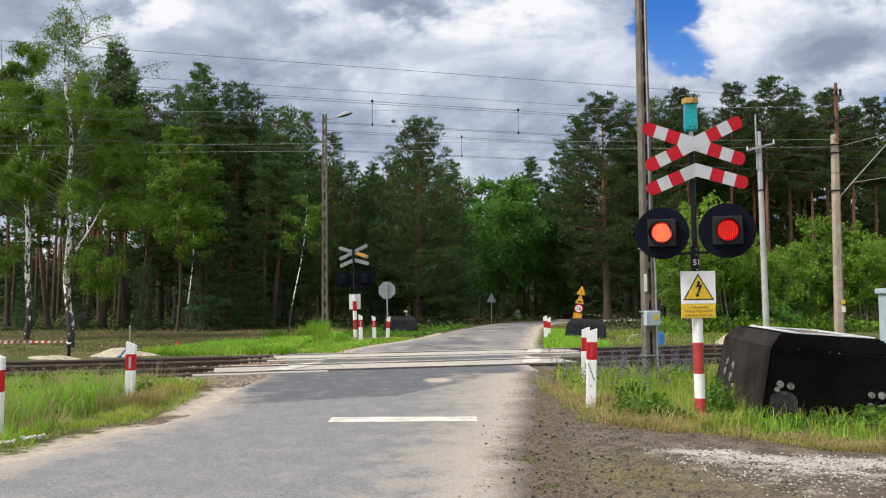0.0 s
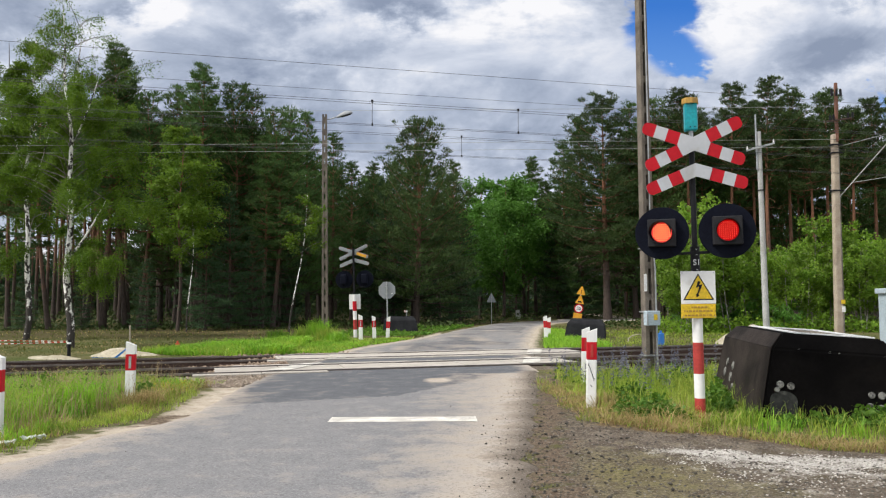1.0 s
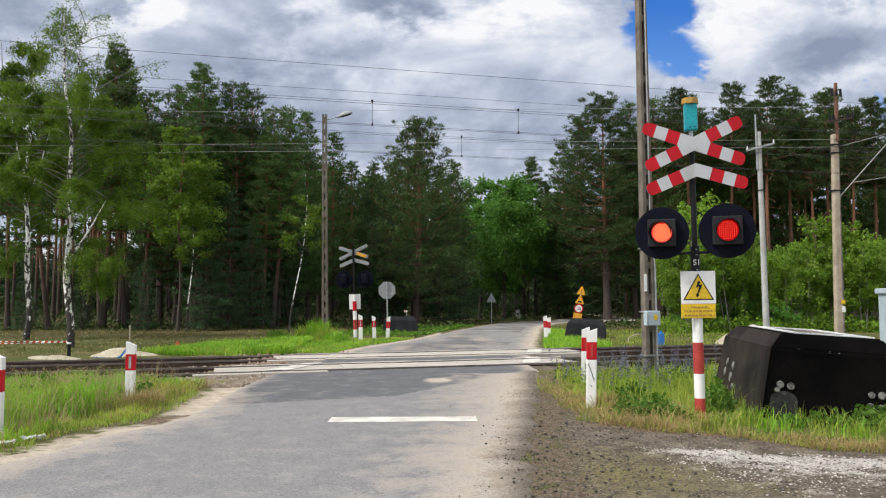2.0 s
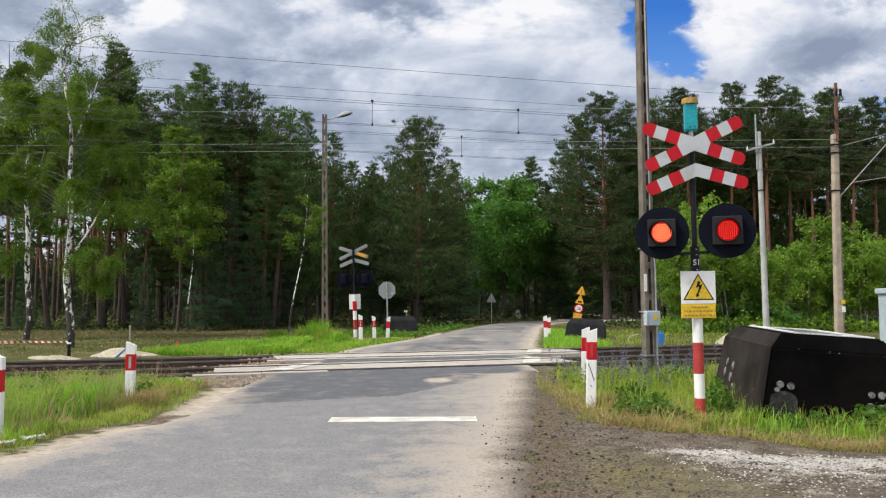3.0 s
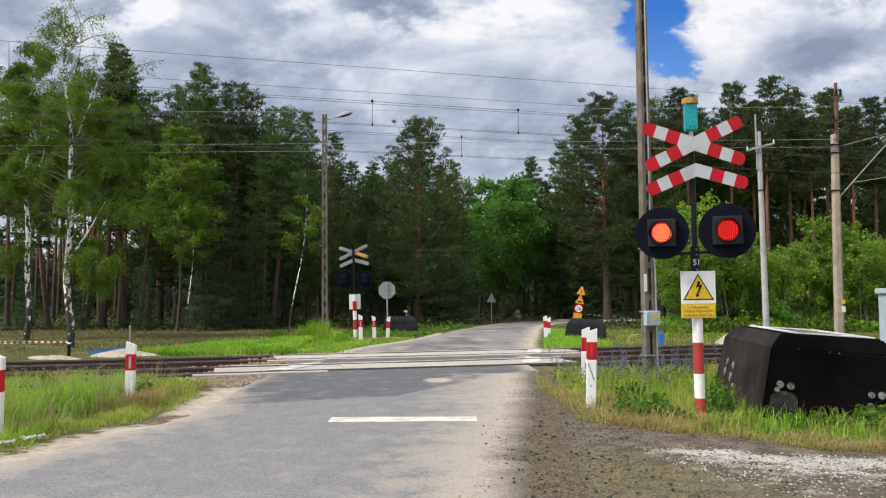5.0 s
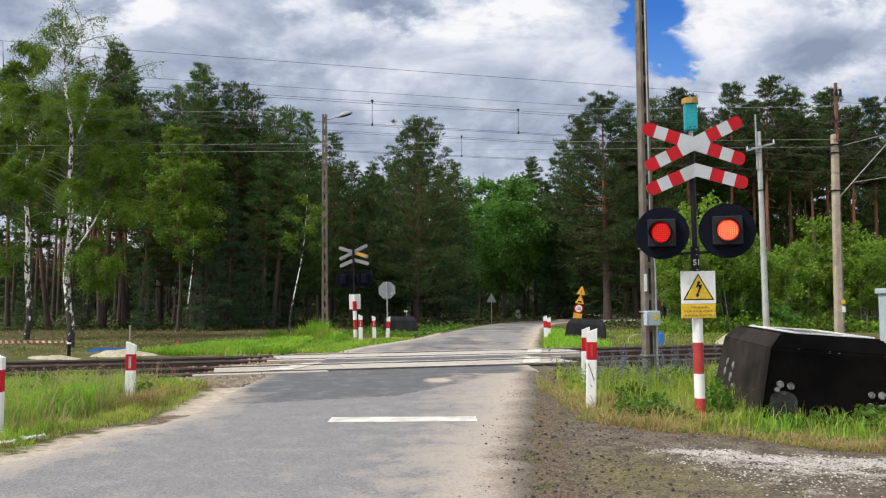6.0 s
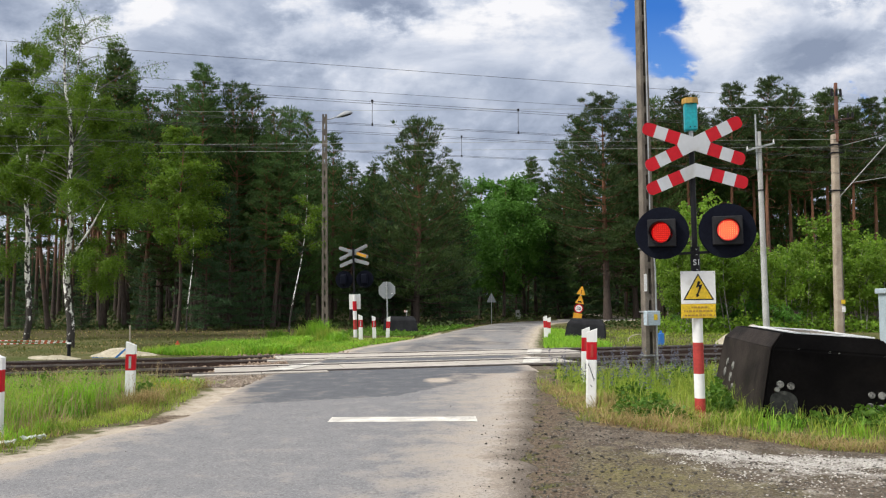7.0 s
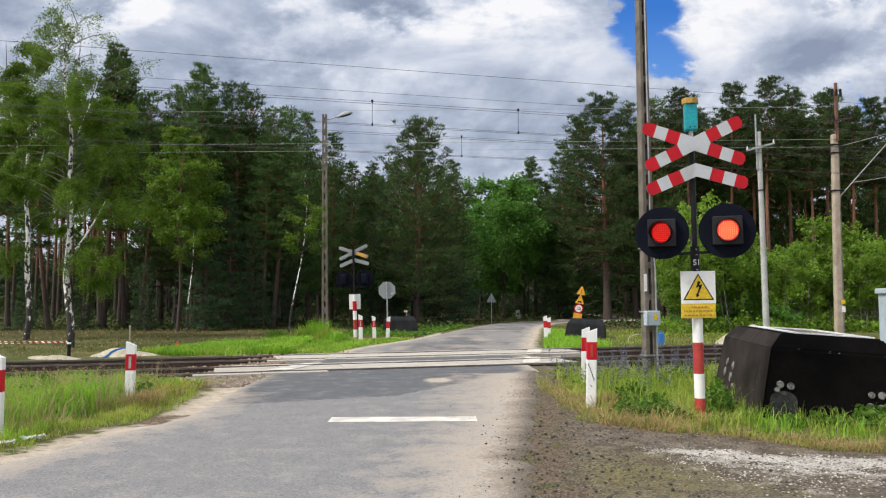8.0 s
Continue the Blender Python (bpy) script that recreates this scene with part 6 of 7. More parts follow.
    part("spike", box(0.1, 0.1, 2.2, pose(0.05, -0.1, 8.4), 0.01), M_RUST_RED, s, "rusty steel spike")
    part("cross_arm", box(0.95, 0.06, 0.07, pose(0.1, -0.2, 8.1, 0, -8, 0), 0.01), M_RUST, s, "rusty cross arm")
    for x in (-0.33, -0.2, 0.33, 0.5):
        part("insulator", tubebm(0.05, 0.035, 0, 0.2, 10, m=pose(0.1 + x, -0.2, 8.12 + 0.14 * x)), M_BLACK, s)
    for x in (-0.12, 0.05, 0.2):
        part("insulator", tubebm(0.05, 0.04, 0, 0.26, 10, m=pose(x, -0.15, 9.0)), M_BLACK, s)
    for z in (5.5, 6.9, 7.2):
        part("band", box(0.4, 0.3, 0.05, pose(0.05, 0, z)), M_BLACK, s)
    part("plate", box(0.12, 0.02, 0.2, pose(0.12, -0.15, 1.15)), M_WHITE, s, "small white plate")
    part("plate_yellow", box(0.14, 0.02, 0.15, pose(0.11, -0.15, 1.42)), M_YELLOW, s, "small yellow plate")


poles()


# ------------------------------------------------------------------ wires
def wire(name, a, b, sag, r, mat, label, n=14):
    t = np.linspace(0, 1, n)
    a, b = np.array(a, float), np.array(b, float)
    pts = a + (b - a) * t[:, None]
    pts[:, 2] -= 4 * sag * t * (1 - t)
    return tagged(link(name, np_mesh(name, *limb(pts, [r] * n, 5)), mat), label, "wire", "overhead wires")


def track_point(u, c, z):
    p = ALONG * u + ACROSS * c
    return (p[0], p[1], z)


def catenary():
    for k, c in enumerate((18.42, 21.92)):
        zc, zm = 5.59, 6.11
        line = thing("catenary", Matrix(), "electric contact line above the track", "catenary", "contact lines")
        for name, off, z0, r in (("contact_wire", -0.025, zc, 0.0045), ("contact_wire", 0.025, zc - 0.02, 0.0045), ("messenger_wire", -0.05, zm, 0.005), ("messenger_wire", 0.06, zm - 0.025, 0.005)):
            us = np.linspace(-60, 90, 40)
            sag = 0.0 if name == "contact_wire" else 0.0001
            pts = np.array([track_point(u, c + off, z0 + sag * (u - 12) ** 2) for u in us])
            link(name, np_mesh(name, *limb(pts, [r] * 40, 5)), M_WIRE, line)
        for u in ((3.6, 7.2) if k == 0 else (6.85,)):
            p = np.array([track_point(u, c, zm + 0.03), track_point(u, c, zc)])
            link("dropper", np_mesh("dropper", *limb(p, [0.006, 0.006], 5)), M_WIRE, line)
            part("clamp", box(0.05, 0.05, 0.06, Matrix.Translation(p[0])), M_BLACK, line)
            part("clamp", box(0.035, 0.035, 0.06, Matrix.Translation(p[1])), M_BLACK, line)

    for c, k in ((18.42, 0.2888), (21.92, 0.2575)):
        z = EYE + k * c
        pts = np.array([track_point(u, c, z) for u in np.linspace(-60, 90, 12)])
        tagged(link("feeder_wire", np_mesh("feeder_wire", *limb(pts, [0.005] * 12, 5)), M_WIRE), "thin dark feeder wire above the tracks", "wire", "overhead wires")
    for z in (7.05, 7.33, 8.55):
        wire("line_wire", (-60, 30.2, z), (14.3, 29.85, z), 0.05, 0.006, M_WIRE_PALE, "pale line wire between poles")
        wire("line_wire", (14.3, 29.85, z), (60, 32, z + 1.0), 0.4, 0.008, M_WIRE, "dark line wire between poles")
    wire("stay_wire", (14.55, 29.9, 5.2), (17.9, 29.9, 8.85), 0.0, 0.02, M_WIRE_PALE, "pale stay wire of the stout pole")
    wire("stay_wire", (15.05, 29.9, 5.74), (17.9, 29.9, 6.22), 0.02, 0.012, M_WIRE_PALE, "pale stay wire of the stout pole")
    wire("stay_wire", (14.6, 29.9, 7.08), (17.9, 29.9, 7.97), 0.02, 0.012, M_WIRE_PALE, "pale stay wire of the stout pole")


catenary()


# ------------------------------------------------------------------ road signs and cabinets
def ngon(r, n, turn=0.0):
    return [(r * math.cos(turn + 2 * math.pi * i / n), r * math.sin(turn + 2 * math.pi * i / n)) for i in range(n)]


def signs():
    s = thing("stop_sign", pose(-2.27, 33.6, -0.02, 0, -1.0, 3), "octagonal road sign seen from its grey back", "road sign", "road signs")
    part("post", tubebm(0.03, 0.03, -0.3, 2.28, 12), M_STEEL, s)
    part("plate", prism([(x, z + 1.93) for x, z in ngon(0.37, 8, math.pi / 8)], 0.02, m=Matrix.Translation((0, 0.035, 0))), M_SIGN_BACK, s, "grey octagonal plate")
    part("sticker", box(0.04, 0.004, 0.05, pose(0.2, 0.032, 1.79)), M_WHITE, s)
    part("clamp", box(0.12, 0.03, 0.03, pose(0, 0.02, 2.08)), M_STEEL, s)
    part("clamp", box(0.12, 0.03, 0.03, pose(0, 0.02, 1.78)), M_STEEL, s)
    s = thing("warning_sign", pose(3.08, 52.5, -0.1) @ Matrix.Diagonal((0.74, 0.74, 0.92, 1)), "triangular road sign seen from its grey back", "road sign", "road signs")
    part("post", tubebm(0.03, 0.03, -0.3, 2.1, 10), M_STEEL, s)
    part("plate", prism([(-0.42, 1.5), (0.42, 1.5), (0, 2.2)], 0.02, m=Matrix.Translation((0, 0.035, 0))), M_SIGN_BACK, s, "grey triangular plate")
    # roadworks signs on one post
    s = thing("temporary_road_signs", pose(5.4, 34.2, -0.19, 0, 10.0, -4) @ Matrix.Diagonal((0.86, 0.86, 0.86, 1)), "yellow temporary road signs stacked on one post", "road sign", "road signs")
    part("post", tubebm(0.03, 0.03, -0.3, 2.5, 12), M_STEEL, s)
    y = -0.035
    for k, z in enumerate((2.42, 1.98)):
        tri = part("warning_triangle", prism([(-0.22, z - 0.2), (0.22, z - 0.2), (0.03, z + 0.2), (-0.03, z + 0.2)], 0.012, m=Matrix.Translation((0, y, 0))), M_ORANGE, s, "orange-yellow warning triangle")
        if k == 0:
            part("symbol", box(0.03, 0.004, 0.16, pose(0, y - 0.003, z - 0.06)), M_BLACK, tri)
        else:
            part("symbol", prism([(-0.12, z - 0.14), (0.12, z - 0.14), (0.05, z - 0.05), (0, z - 0.09), (-0.05, z - 0.05)], 0.004, m=Matrix.Translation((0, y - 0.005, 0))), M_BLACK, tri)
    disc = part("speed_disc", prism([(x, z + 1.54) for x, z in ngon(0.22, 28)], 0.012, m=Matrix.Translation((0, y, 0))), M_RED, s, "white speed limit disc with red ring")
    part("disc_face", prism([(x, z + 1.54) for x, z in ngon(0.165, 28)], 0.004, m=Matrix.Translation((0, y - 0.005, 0))), M_WHITE, disc)
    word("50", 0.22, pose(0, y - 0.008, 1.54, 90, 0, 0), M_BLACK, disc)
    part("info_plate", box(0.42, 0.012, 0.3, pose(0, y, 1.16)), M_ORANGE, s, "yellow additional plate")
    # grey stone marker far along the road
    s = thing("kilometre_stone", pose(5.75, 63, -0.05), "small grey roadside marker stone", "marker stone")
    part("stone", box(0.4, 0.2, 0.75, pose(0, 0, 0.3), 0.04), M_CONCRETE_NEW, s)
    # pale cabinet
    s = thing("relay_cabinet", pose(11.12, 20.0, -0.02, 0, 0, -6), "pale grey steel trackside cabinet with overhanging lid", "cabinet")
    part("body", box(0.9, 0.5, 1.65, pose(0.05, 0, 0.83), 0.015), M_BOX_GREY, s)
    part("lid", box(1.02, 0.6, 0.13, pose(0.05, 0, 1.72), 0.02), M_BOX_GREY, s, "overhanging flat lid")
    part("door_panel", box(0.78, 0.012, 1.4, pose(0.05, -0.257, 0.85), 0.004), M_BOX_GREY, s)


signs()


# ------------------------------------------------------------------ grass
def blades(name, pts, h, w, mat, label, seed, lean=0.5):
    rng = np.random.default_rng(seed)
    k = len(pts)
    P = np.array([(x, y, land(x, y) - 0.01) for x, y in pts])
    a = rng.uniform(0, 2 * np.pi, k)
    d = np.stack([np.cos(a), np.sin(a), 0 * a], 1)
    s = np.stack([-np.sin(a + rng.normal(size=k) * 0.5), np.cos(a), 0 * a], 1) * w / 2
    hh = (np.asarray(h) * rng.uniform(0.45, 1.2, k))[:, None]
    ln = hh * rng.uniform(0.1, 1, (k, 1)) * lean
    up = np.array([[0, 0, 1.0]])
    m1, tip = P + up * hh * 0.6 + d * ln * 0.35, P + up * hh * (1 - 0.3 * ln / (hh + 1e-6)) + d * ln
    V = np.stack([P - s, P + s, m1 + s * 0.7, m1 - s * 0.7, tip], 1).reshape(-1, 3)
    i = np.arange(k) * 5
    F = np.concatenate([np.stack([i, i + 1, i + 2], 1), np.stack([i, i + 2, i + 3], 1), np.stack([i + 3, i + 2, i + 4], 1)])
    return tagged(link(name, np_mesh(name, V, F), mat), label, "grass", kind="stuff")


def scatter(rng, n, x0, x1, y0, y1, ok, clump=0.0):
    out = []
    while len(out) < n:
        x, y = rng.uniform(x0, x1), rng.uniform(y0, y1)
        if ok(x, y) and (clump <= 0 or nz(x, y, 1.1, 11) * 0.5 + 0.5 > rng.random() * clump):
            out.append((x, y))
    return out


def across(x, y):
    return -math.sin(TURN) * x + math.cos(TURN) * y


def tufts(rng, n, per, x0, x1, y0, y1, ok, spread):
    """Blades gathered in n tufts."""
    out = []
    for x, y in scatter(rng, n, x0, x1, y0, y1, ok, 1.3):
        for _ in range(per):
            p = (x + rng.gauss(0, spread), y + rng.gauss(0, spread))
            if ok(*p):
                out.append(p)
    return out


def grasses():
    rng = random.Random(12)
    low = lambda x: min(1.0, max(0.45, (-x - 3.7) / 2.2))
    left = lambda x, y: x < edge_l(y) - 0.85 - 0.4 * nz(x, y, 1.2, 40) and across(x, y) < 16.7
    # verge west of the road
    p = scatter(rng, 12000, -11, -3.6, 7.5, 17, left, 1.3)
    blades("meadow_grass", p, [(0.28 + 0.2 * nz(x, y, 0.8, 3)) * low(x) for x, y in p], 0.01, M_GRASS, "tall green and yellowish verge grass", 1, 1.1)
    p = tufts(rng, 330, 60, -11, -3.6, 7.5, 17, left, 0.075)
    blades("tussock_grass", p, [(0.42 + 0.26 * nz(x, y, 0.9, 5)) * low(x) for x, y in p], 0.009, M_GRASS, "tussocks of long arching grass", 21, 1.3)
    p = tufts(rng, 230, 70, -11, -3.6, 7.5, 17, lambda x, y: left(x, y) and nz(x, y, 0.55, 20) > -0.1, 0.11)
    blades("lush_grass", p, [0.4 * low(x) for x, y in p], 0.014, M_GRASS_LUSH, "lush bright green grass tufts", 2, 1.1)
    p = tufts(rng, 7, 110, -6.0, -5.3, 12.2, 13.2, left, 0.14) + tufts(rng, 9, 100, -7.6, -6.0, 14.7, 16.0, left, 0.14)
    blades("lush_grass", p, 0.45, 0.014, M_GRASS_LUSH, "tall lush grass clumps beside the marker post", 27, 0.9)
    p = scatter(rng, 4200, -9, -3.2, 7.5, 16, lambda x, y: edge_l(y) - 1.3 < x < edge_l(y) - 0.5 - 0.45 * nz(x, y, 1.5, 44) and across(x, y) < 16.6, 1.5)
    blades("short_grass", p, 0.11, 0.009, M_GRASS, "short trodden grass along the sandy edge", 28, 1.6)
    p = tufts(rng, 120, 26, -10, -3.6, 7.5, 16, lambda x, y: edge_l(y) - 4.5 < x < edge_l(y) - 0.55 and across(x, y) < 16.6, 0.1)
    blades("dry_grass", p, 0.24, 0.007, M_STRAW, "dry straw-coloured grass stems", 3, 1.7)
    p = tufts(rng, 10, 80, -4.75, -4.2, 12.3, 14.2, left, 0.12)
    blades("dry_grass", p, 0.3, 0.008, M_STRAW, "pale dry grass clump near the road edge", 29, 1.8)
    p = scatter(rng, 5200, -10, -4.9, 9.5, 15.6, left, 1.9)
    blades("seed_stems", p[:3300], 0.52, 0.007, M_SEED, "thin pinkish brown seeding grass stems", 22, 0.7)
    # verge round the signal
    rise = lambda x, y: min(1.0, 0.45 + 0.5 * max(0.0, x - verge_edge(y)))
    right = lambda x, y: x > verge_edge(y) + 0.15 + 0.6 * nz(x, y, 1.4, 61) and across(x, y) < 16.8
    p = scatter(rng, 9000, 1.8, 10, 8.2, 19, right, 1.9)
    blades("meadow_grass", p, [(0.19 + 0.14 * nz(x, y, 0.8, 3)) * rise(x, y) for x, y in p], 0.01, M_GRASS, "green verge grass with yellow stems", 4, 1.2)
    p = tufts(rng, 300, 45, 1.8, 9, 8.6, 18, right, 0.1)
    blades("tussock_grass", p, [(0.3 + 0.18 * nz(x, y, 0.9, 5)) * rise(x, y) for x, y in p], 0.009, M_GRASS, "tussocks of arching grass by the signal", 23, 1.3)
    p = tufts(rng, 46, 50, 1.9, 9, 9.4, 18, right, 0.13)
    blades("lush_grass", p, [(0.24 + 0.16 * nz(x, y, 0.9, 6)) * rise(x, y) for x, y in p], 0.013, M_GRASS_LUSH, "lush green grass tufts by the signal", 24, 1.0)
    p = scatter(rng, 1600, 2.2, 4.1, 11.0, 16.5, right, 1.4)
    blades("seed_stems", p, 0.5, 0.008, M_GRASS, "thin yellowish grass stems among the flowers", 30, 0.6)
    p = tufts(rng, 46, 34, 2.0, 3.4, 10.2, 13.0, right, 0.14)
    blades("dry_grass", p, 0.3, 0.008, M_STRAW, "long matted straw among the verge weeds", 37, 2.4)
    rim = lambda x, y: verge_edge(y) - 0.35 + 0.6 * nz(x, y, 1.6, 60) < x < verge_edge(y) + 0.75 + 0.5 * nz(x, y, 1.1, 66) and across(x, y) < 16.8
    p = tufts(rng, 130, 40, 1.4, 9, 7.8, 15, rim, 0.12) + tufts(rng, 34, 40, 1.7, 3.0, 9.8, 12.6, lambda x, y: x > verge_edge(y) - 0.3, 0.12)
    blades("dry_grass", p, 0.15, 0.008, M_STRAW, "dry straw-coloured grass along the gravel", 5, 2.2)
    p = scatter(rng, 3000, 1.4, 9, 7.8, 15, rim, 1.5)
    blades("short_grass", p, 0.11, 0.009, M_GRASS, "short yellowish grass along the gravel", 31, 1.6)
    # beyond the tracks
    far = lambda x, y: across(x, y) > 23.6 and (x < edge_l(y) - 0.35 or x > edge_r(y) + 0.5)
    bank = lambda x, y: far(x, y) and across(x, y) < 29.5 + 0.6 * (x + 5) and across(x, y) > 24.3 + 0.8 * max(0, -6.5 - x)
    p = tufts(rng, 200, 40, -10.5, -0.4, 24, 39, bank, 0.3)
    blades("meadow_grass", p, [0.3 if x < -4.6 else 0.14 for x, y in p], 0.02, M_GRASS, "yellowish grass beyond the tracks", 26, 1.3)
    p = tufts(rng, 440, 42, -10.5, -0.4, 24, 39, bank, 0.34)
    blades("lush_grass", p, [(0.24 + 0.16 * nz(x, y, 0.5, 8)) * (1.35 if x < -4.6 else 0.45) for x, y in p], 0.022, M_GRASS_LUSH, "lush bright green grass beyond the tracks", 6, 2.0)
    for k, (x0, y0, h) in enumerate(((-3.75, 28.6, 0.42), (-4.2, 29.6, 0.55), (-4.75, 31.0, 0.85), (-5.3, 31.6, 0.6), (-6.2, 31.0, 0.5))):
        p = [(rng.gauss(x0, 0.2), rng.gauss(y0, 0.25)) for _ in range(420)]
        blades("lush_grass", p, h, 0.024, (M_GRASS_LUSH, M_GRASS)[k % 2], "tall bright grass clump on the bank", 60 + k, 0.9)
    p = scatter(rng, 5000, 4.5, 14, 25, 40, lambda x, y: far(x, y), 1.3)
    blades("meadow_grass", p, 0.15, 0.024, M_GRASS, "short yellowish grass beyond the tracks", 33, 1.5)
    p = scatter(rng, 5500, 2.8, 5.6, 25, 40, lambda x, y: far(x, y), 1.3)
    blades("lush_grass", p, 0.22, 0.024, M_GRASS_LUSH, "lush bright green grass beyond the tracks", 7, 1.3)
    p = tufts(rng, 420, 24, -26, 30, 26, 46, far, 0.4)
    blades("rough_grass", p, 0.13, 0.03, M_GRASS_OLIVE, "rough grass in front of the forest", 8, 1.3)
    p = scatter(rng, 9000, -17, -4, 22, 36, far, 1.3)
    blades("short_grass", p, 0.06, 0.02, M_GRASS_OLIVE, "short olive grass between the track and the forest", 32, 1.6)
    p = scatter(rng, 1200, -26, -4, 25, 44, far, 1.5)
    blades("dry_grass", p, 0.1, 0.022, M_STRAW, "dry grass in front of the forest", 9, 1.5)


grasses()


# ------------------------------------------------------------------ undergrowth, weeds, flowers, loose stones
def leaf_mass(name, C, size, mat, label, seed, category="undergrowth"):
    V, F = leaves(np.random.default_rng(seed), np.asarray(C, float), size)
    return tagged(link(name, np_mesh(name, V, F), mat), label, category, kind="stuff")


def undergrowth():
    rng = random.Random(21)
    C = []
    while len(C) < 32000:
        y = 44 + 70 * rng.random() ** 1.3
        x = rng.uniform(-0.6, 0.6) * y
        if edge_l(min(y, 56)) - 1.2 < x < edge_r(min(y, 56)) + 2 and y < 60:
            continue
        top = 0.14 + 0.7 * max(0, nz(x, y, 0.25, 30)) + (0.6 if y > 60 else 0) + (0.8 if y > 85 else 0)
        C.append((x, y, land(x, y) + top * rng.random()))
    D = []
    while len(D) < 9000:
        y = rng.uniform(84, 92)
        D.append((rng.uniform(-0.65, 0.65) * y, y, -0.1 + 3.2 * rng.random() ** 1.3))
    leaf_mass("bushes", D, 0.5, M_UNDER, "dark bushes deep in the forest", 37)
    leaf_mass("undergrowth", C, 0.2, M_UNDER, "low dark green undergrowth on the forest floor", 31)
    # broad-leaved weeds on the near verge
    C = []
    spots = [(3.72, 11.3, 0.24, 0.5), (3.9, 11.7, 0.18, 0.55), (2.78, 10.95, 0.28, 0.36), (2.55, 11.3, 0.24, 0.3), (3.02, 10.75, 0.2, 0.24), (4.75, 10.65, 0.15, 0.22), (5.0, 10.6, 0.16, 0.22), (5.4, 10.5, 0.25, 0.32), (5.75, 10.4, 0.28, 0.36), (6.1, 10.4, 0.25, 0.3), (4.45, 10.7, 0.15, 0.2), (3.0, 11.6, 0.28, 0.32), (2.8, 12.3, 0.25, 0.4)]
    spots += [(-7.0, 14.6, 0.2, 0.4), (-6.0, 13.9, 0.2, 0.35), (-8.2, 13.0, 0.25, 0.35)]
    spots += [(rng.uniform(-8.5, -4.9), rng.uniform(10.2, 15.5), rng.uniform(0.12, 0.25), rng.uniform(0.2, 0.4)) for _ in range(16)]
    for x, y, r, h in spots:
        for _ in range(int(330 * r * h / 0.1)):
            a, q = rng.uniform(0, 6.28), r * rng.random() ** 0.5
            C.append((x + q * math.cos(a), y + q * math.sin(a), land(x, y) + h * (1 - 0.6 * (q / r) ** 2) * rng.uniform(0.25, 1)))
    T = []
    while len(T) < 8000:
        x, y = rng.uniform(9.6, 26), rng.uniform(35.5, 38.5)
        high = 0.5 + 0.9 * max(0.0, nz(x, y, 0.5, 79) + 0.2)
        T.append((x, y, land(x, y) + high * rng.random()))
    leaf_mass("thicket_undergrowth", T, 0.13, M_THICKET, "bright green undergrowth below the young birches", 40)
    E = []
    while len(E) < 5000:
        y = rng.uniform(35.5, 47)
        x = edge_l(y) - 0.6 - 5.0 * rng.random() ** 1.5
        if nz(x, y, 0.6, 77) > -0.15:
            E.append((x, y, land(x, y) + (0.08 + 0.16 * max(0, nz(x, y, 0.45, 78))) * rng.random()))
    leaf_mass("forest_herbs", E, 0.12, M_WEED, "low green herbs along the forest edge", 39, "weeds")
    leaf_mass("weeds", C, 0.07, M_WEED, "leafy green weeds round the signal and block", 32, "weeds")
    # blue flower spikes
    C, G = [], []
    clumps = ((2.25, 15.0), (2.45, 14.3), (2.95, 15.2), (3.15, 15.4), (3.35, 14.9), (3.55, 15.6), (2.8, 13.6), (4.15, 15.3), (4.4, 15.0), (4.65, 15.6), (3.1, 13.2), (3.75, 14.2), (5.0, 16.0))
    for i in range(95):
        cx, cy = clumps[i % len(clumps)]
        x, y = rng.gauss(cx, 0.14), rng.gauss(cy, 0.3)
        if across(x, y) > 16.7 or x < verge_edge(y) + 0.05:
            continue
        h = rng.uniform(0.35, 0.78)
        lx, ly = rng.uniform(-0.14, 0.14), rng.uniform(-0.12, 0.12)
        for k in range(46):
            f = rng.uniform(0.48, 1)
            wide = 0.02 * (1.25 - f) / 0.6
            C.append((x + lx * f + rng.gauss(0, wide), y + ly * f + rng.gauss(0, wide), land(x, y) + h * f))
        for k in range(9):
            f = rng.uniform(0.05, 0.6)
            G.append((x + lx * f + rng.gauss(0, 0.05), y + ly * f + rng.gauss(0, 0.05), land(x, y) + h * f))
    leaf_mass("flower_spikes", C, 0.027, M_LUPIN, "grey-blue flower spikes in the verge", 33, "flowers")
    leaf_mass("flower_leaves", G, 0.05, M_WEED, "narrow green leaves below the flower spikes", 34, "flowers")
    C = []
    for _ in range(10):
        x, y = rng.uniform(-5.0, -4.15), rng.uniform(13.7, 14.7)
        for i in range(16):
            C.append((x + rng.gauss(0, 0.05), y + rng.gauss(0, 0.05), land(x, y) + rng.uniform(0.08, 0.22)))
    H = []
    for _ in range(300):
        x, y = rng.gauss(-6.4, 1.2), rng.gauss(12.9, 0.9)
        if x > edge_l(y) - 0.9 or across(x, y) > 15.4:
            continue
        h, lx, ly = rng.uniform(0.35, 0.62), rng.uniform(-0.12, 0.12), rng.uniform(-0.12, 0.12)
        for i in range(9):
            f = rng.uniform(0.78, 1.02)
            H.append((x + lx * f + rng.gauss(0, 0.012), y + ly * f + rng.gauss(0, 0.012), land(x, y) + h * f))
    leaf_mass("seed_heads", H, 0.02, M_SEED, "pinkish brown seeding grass heads", 36, "grass")
    leaf_mass("yellow_flowers", C, 0.026, M_YELLOW_FLOWER, "small yellow wild flowers in the grass", 35, "flowers")


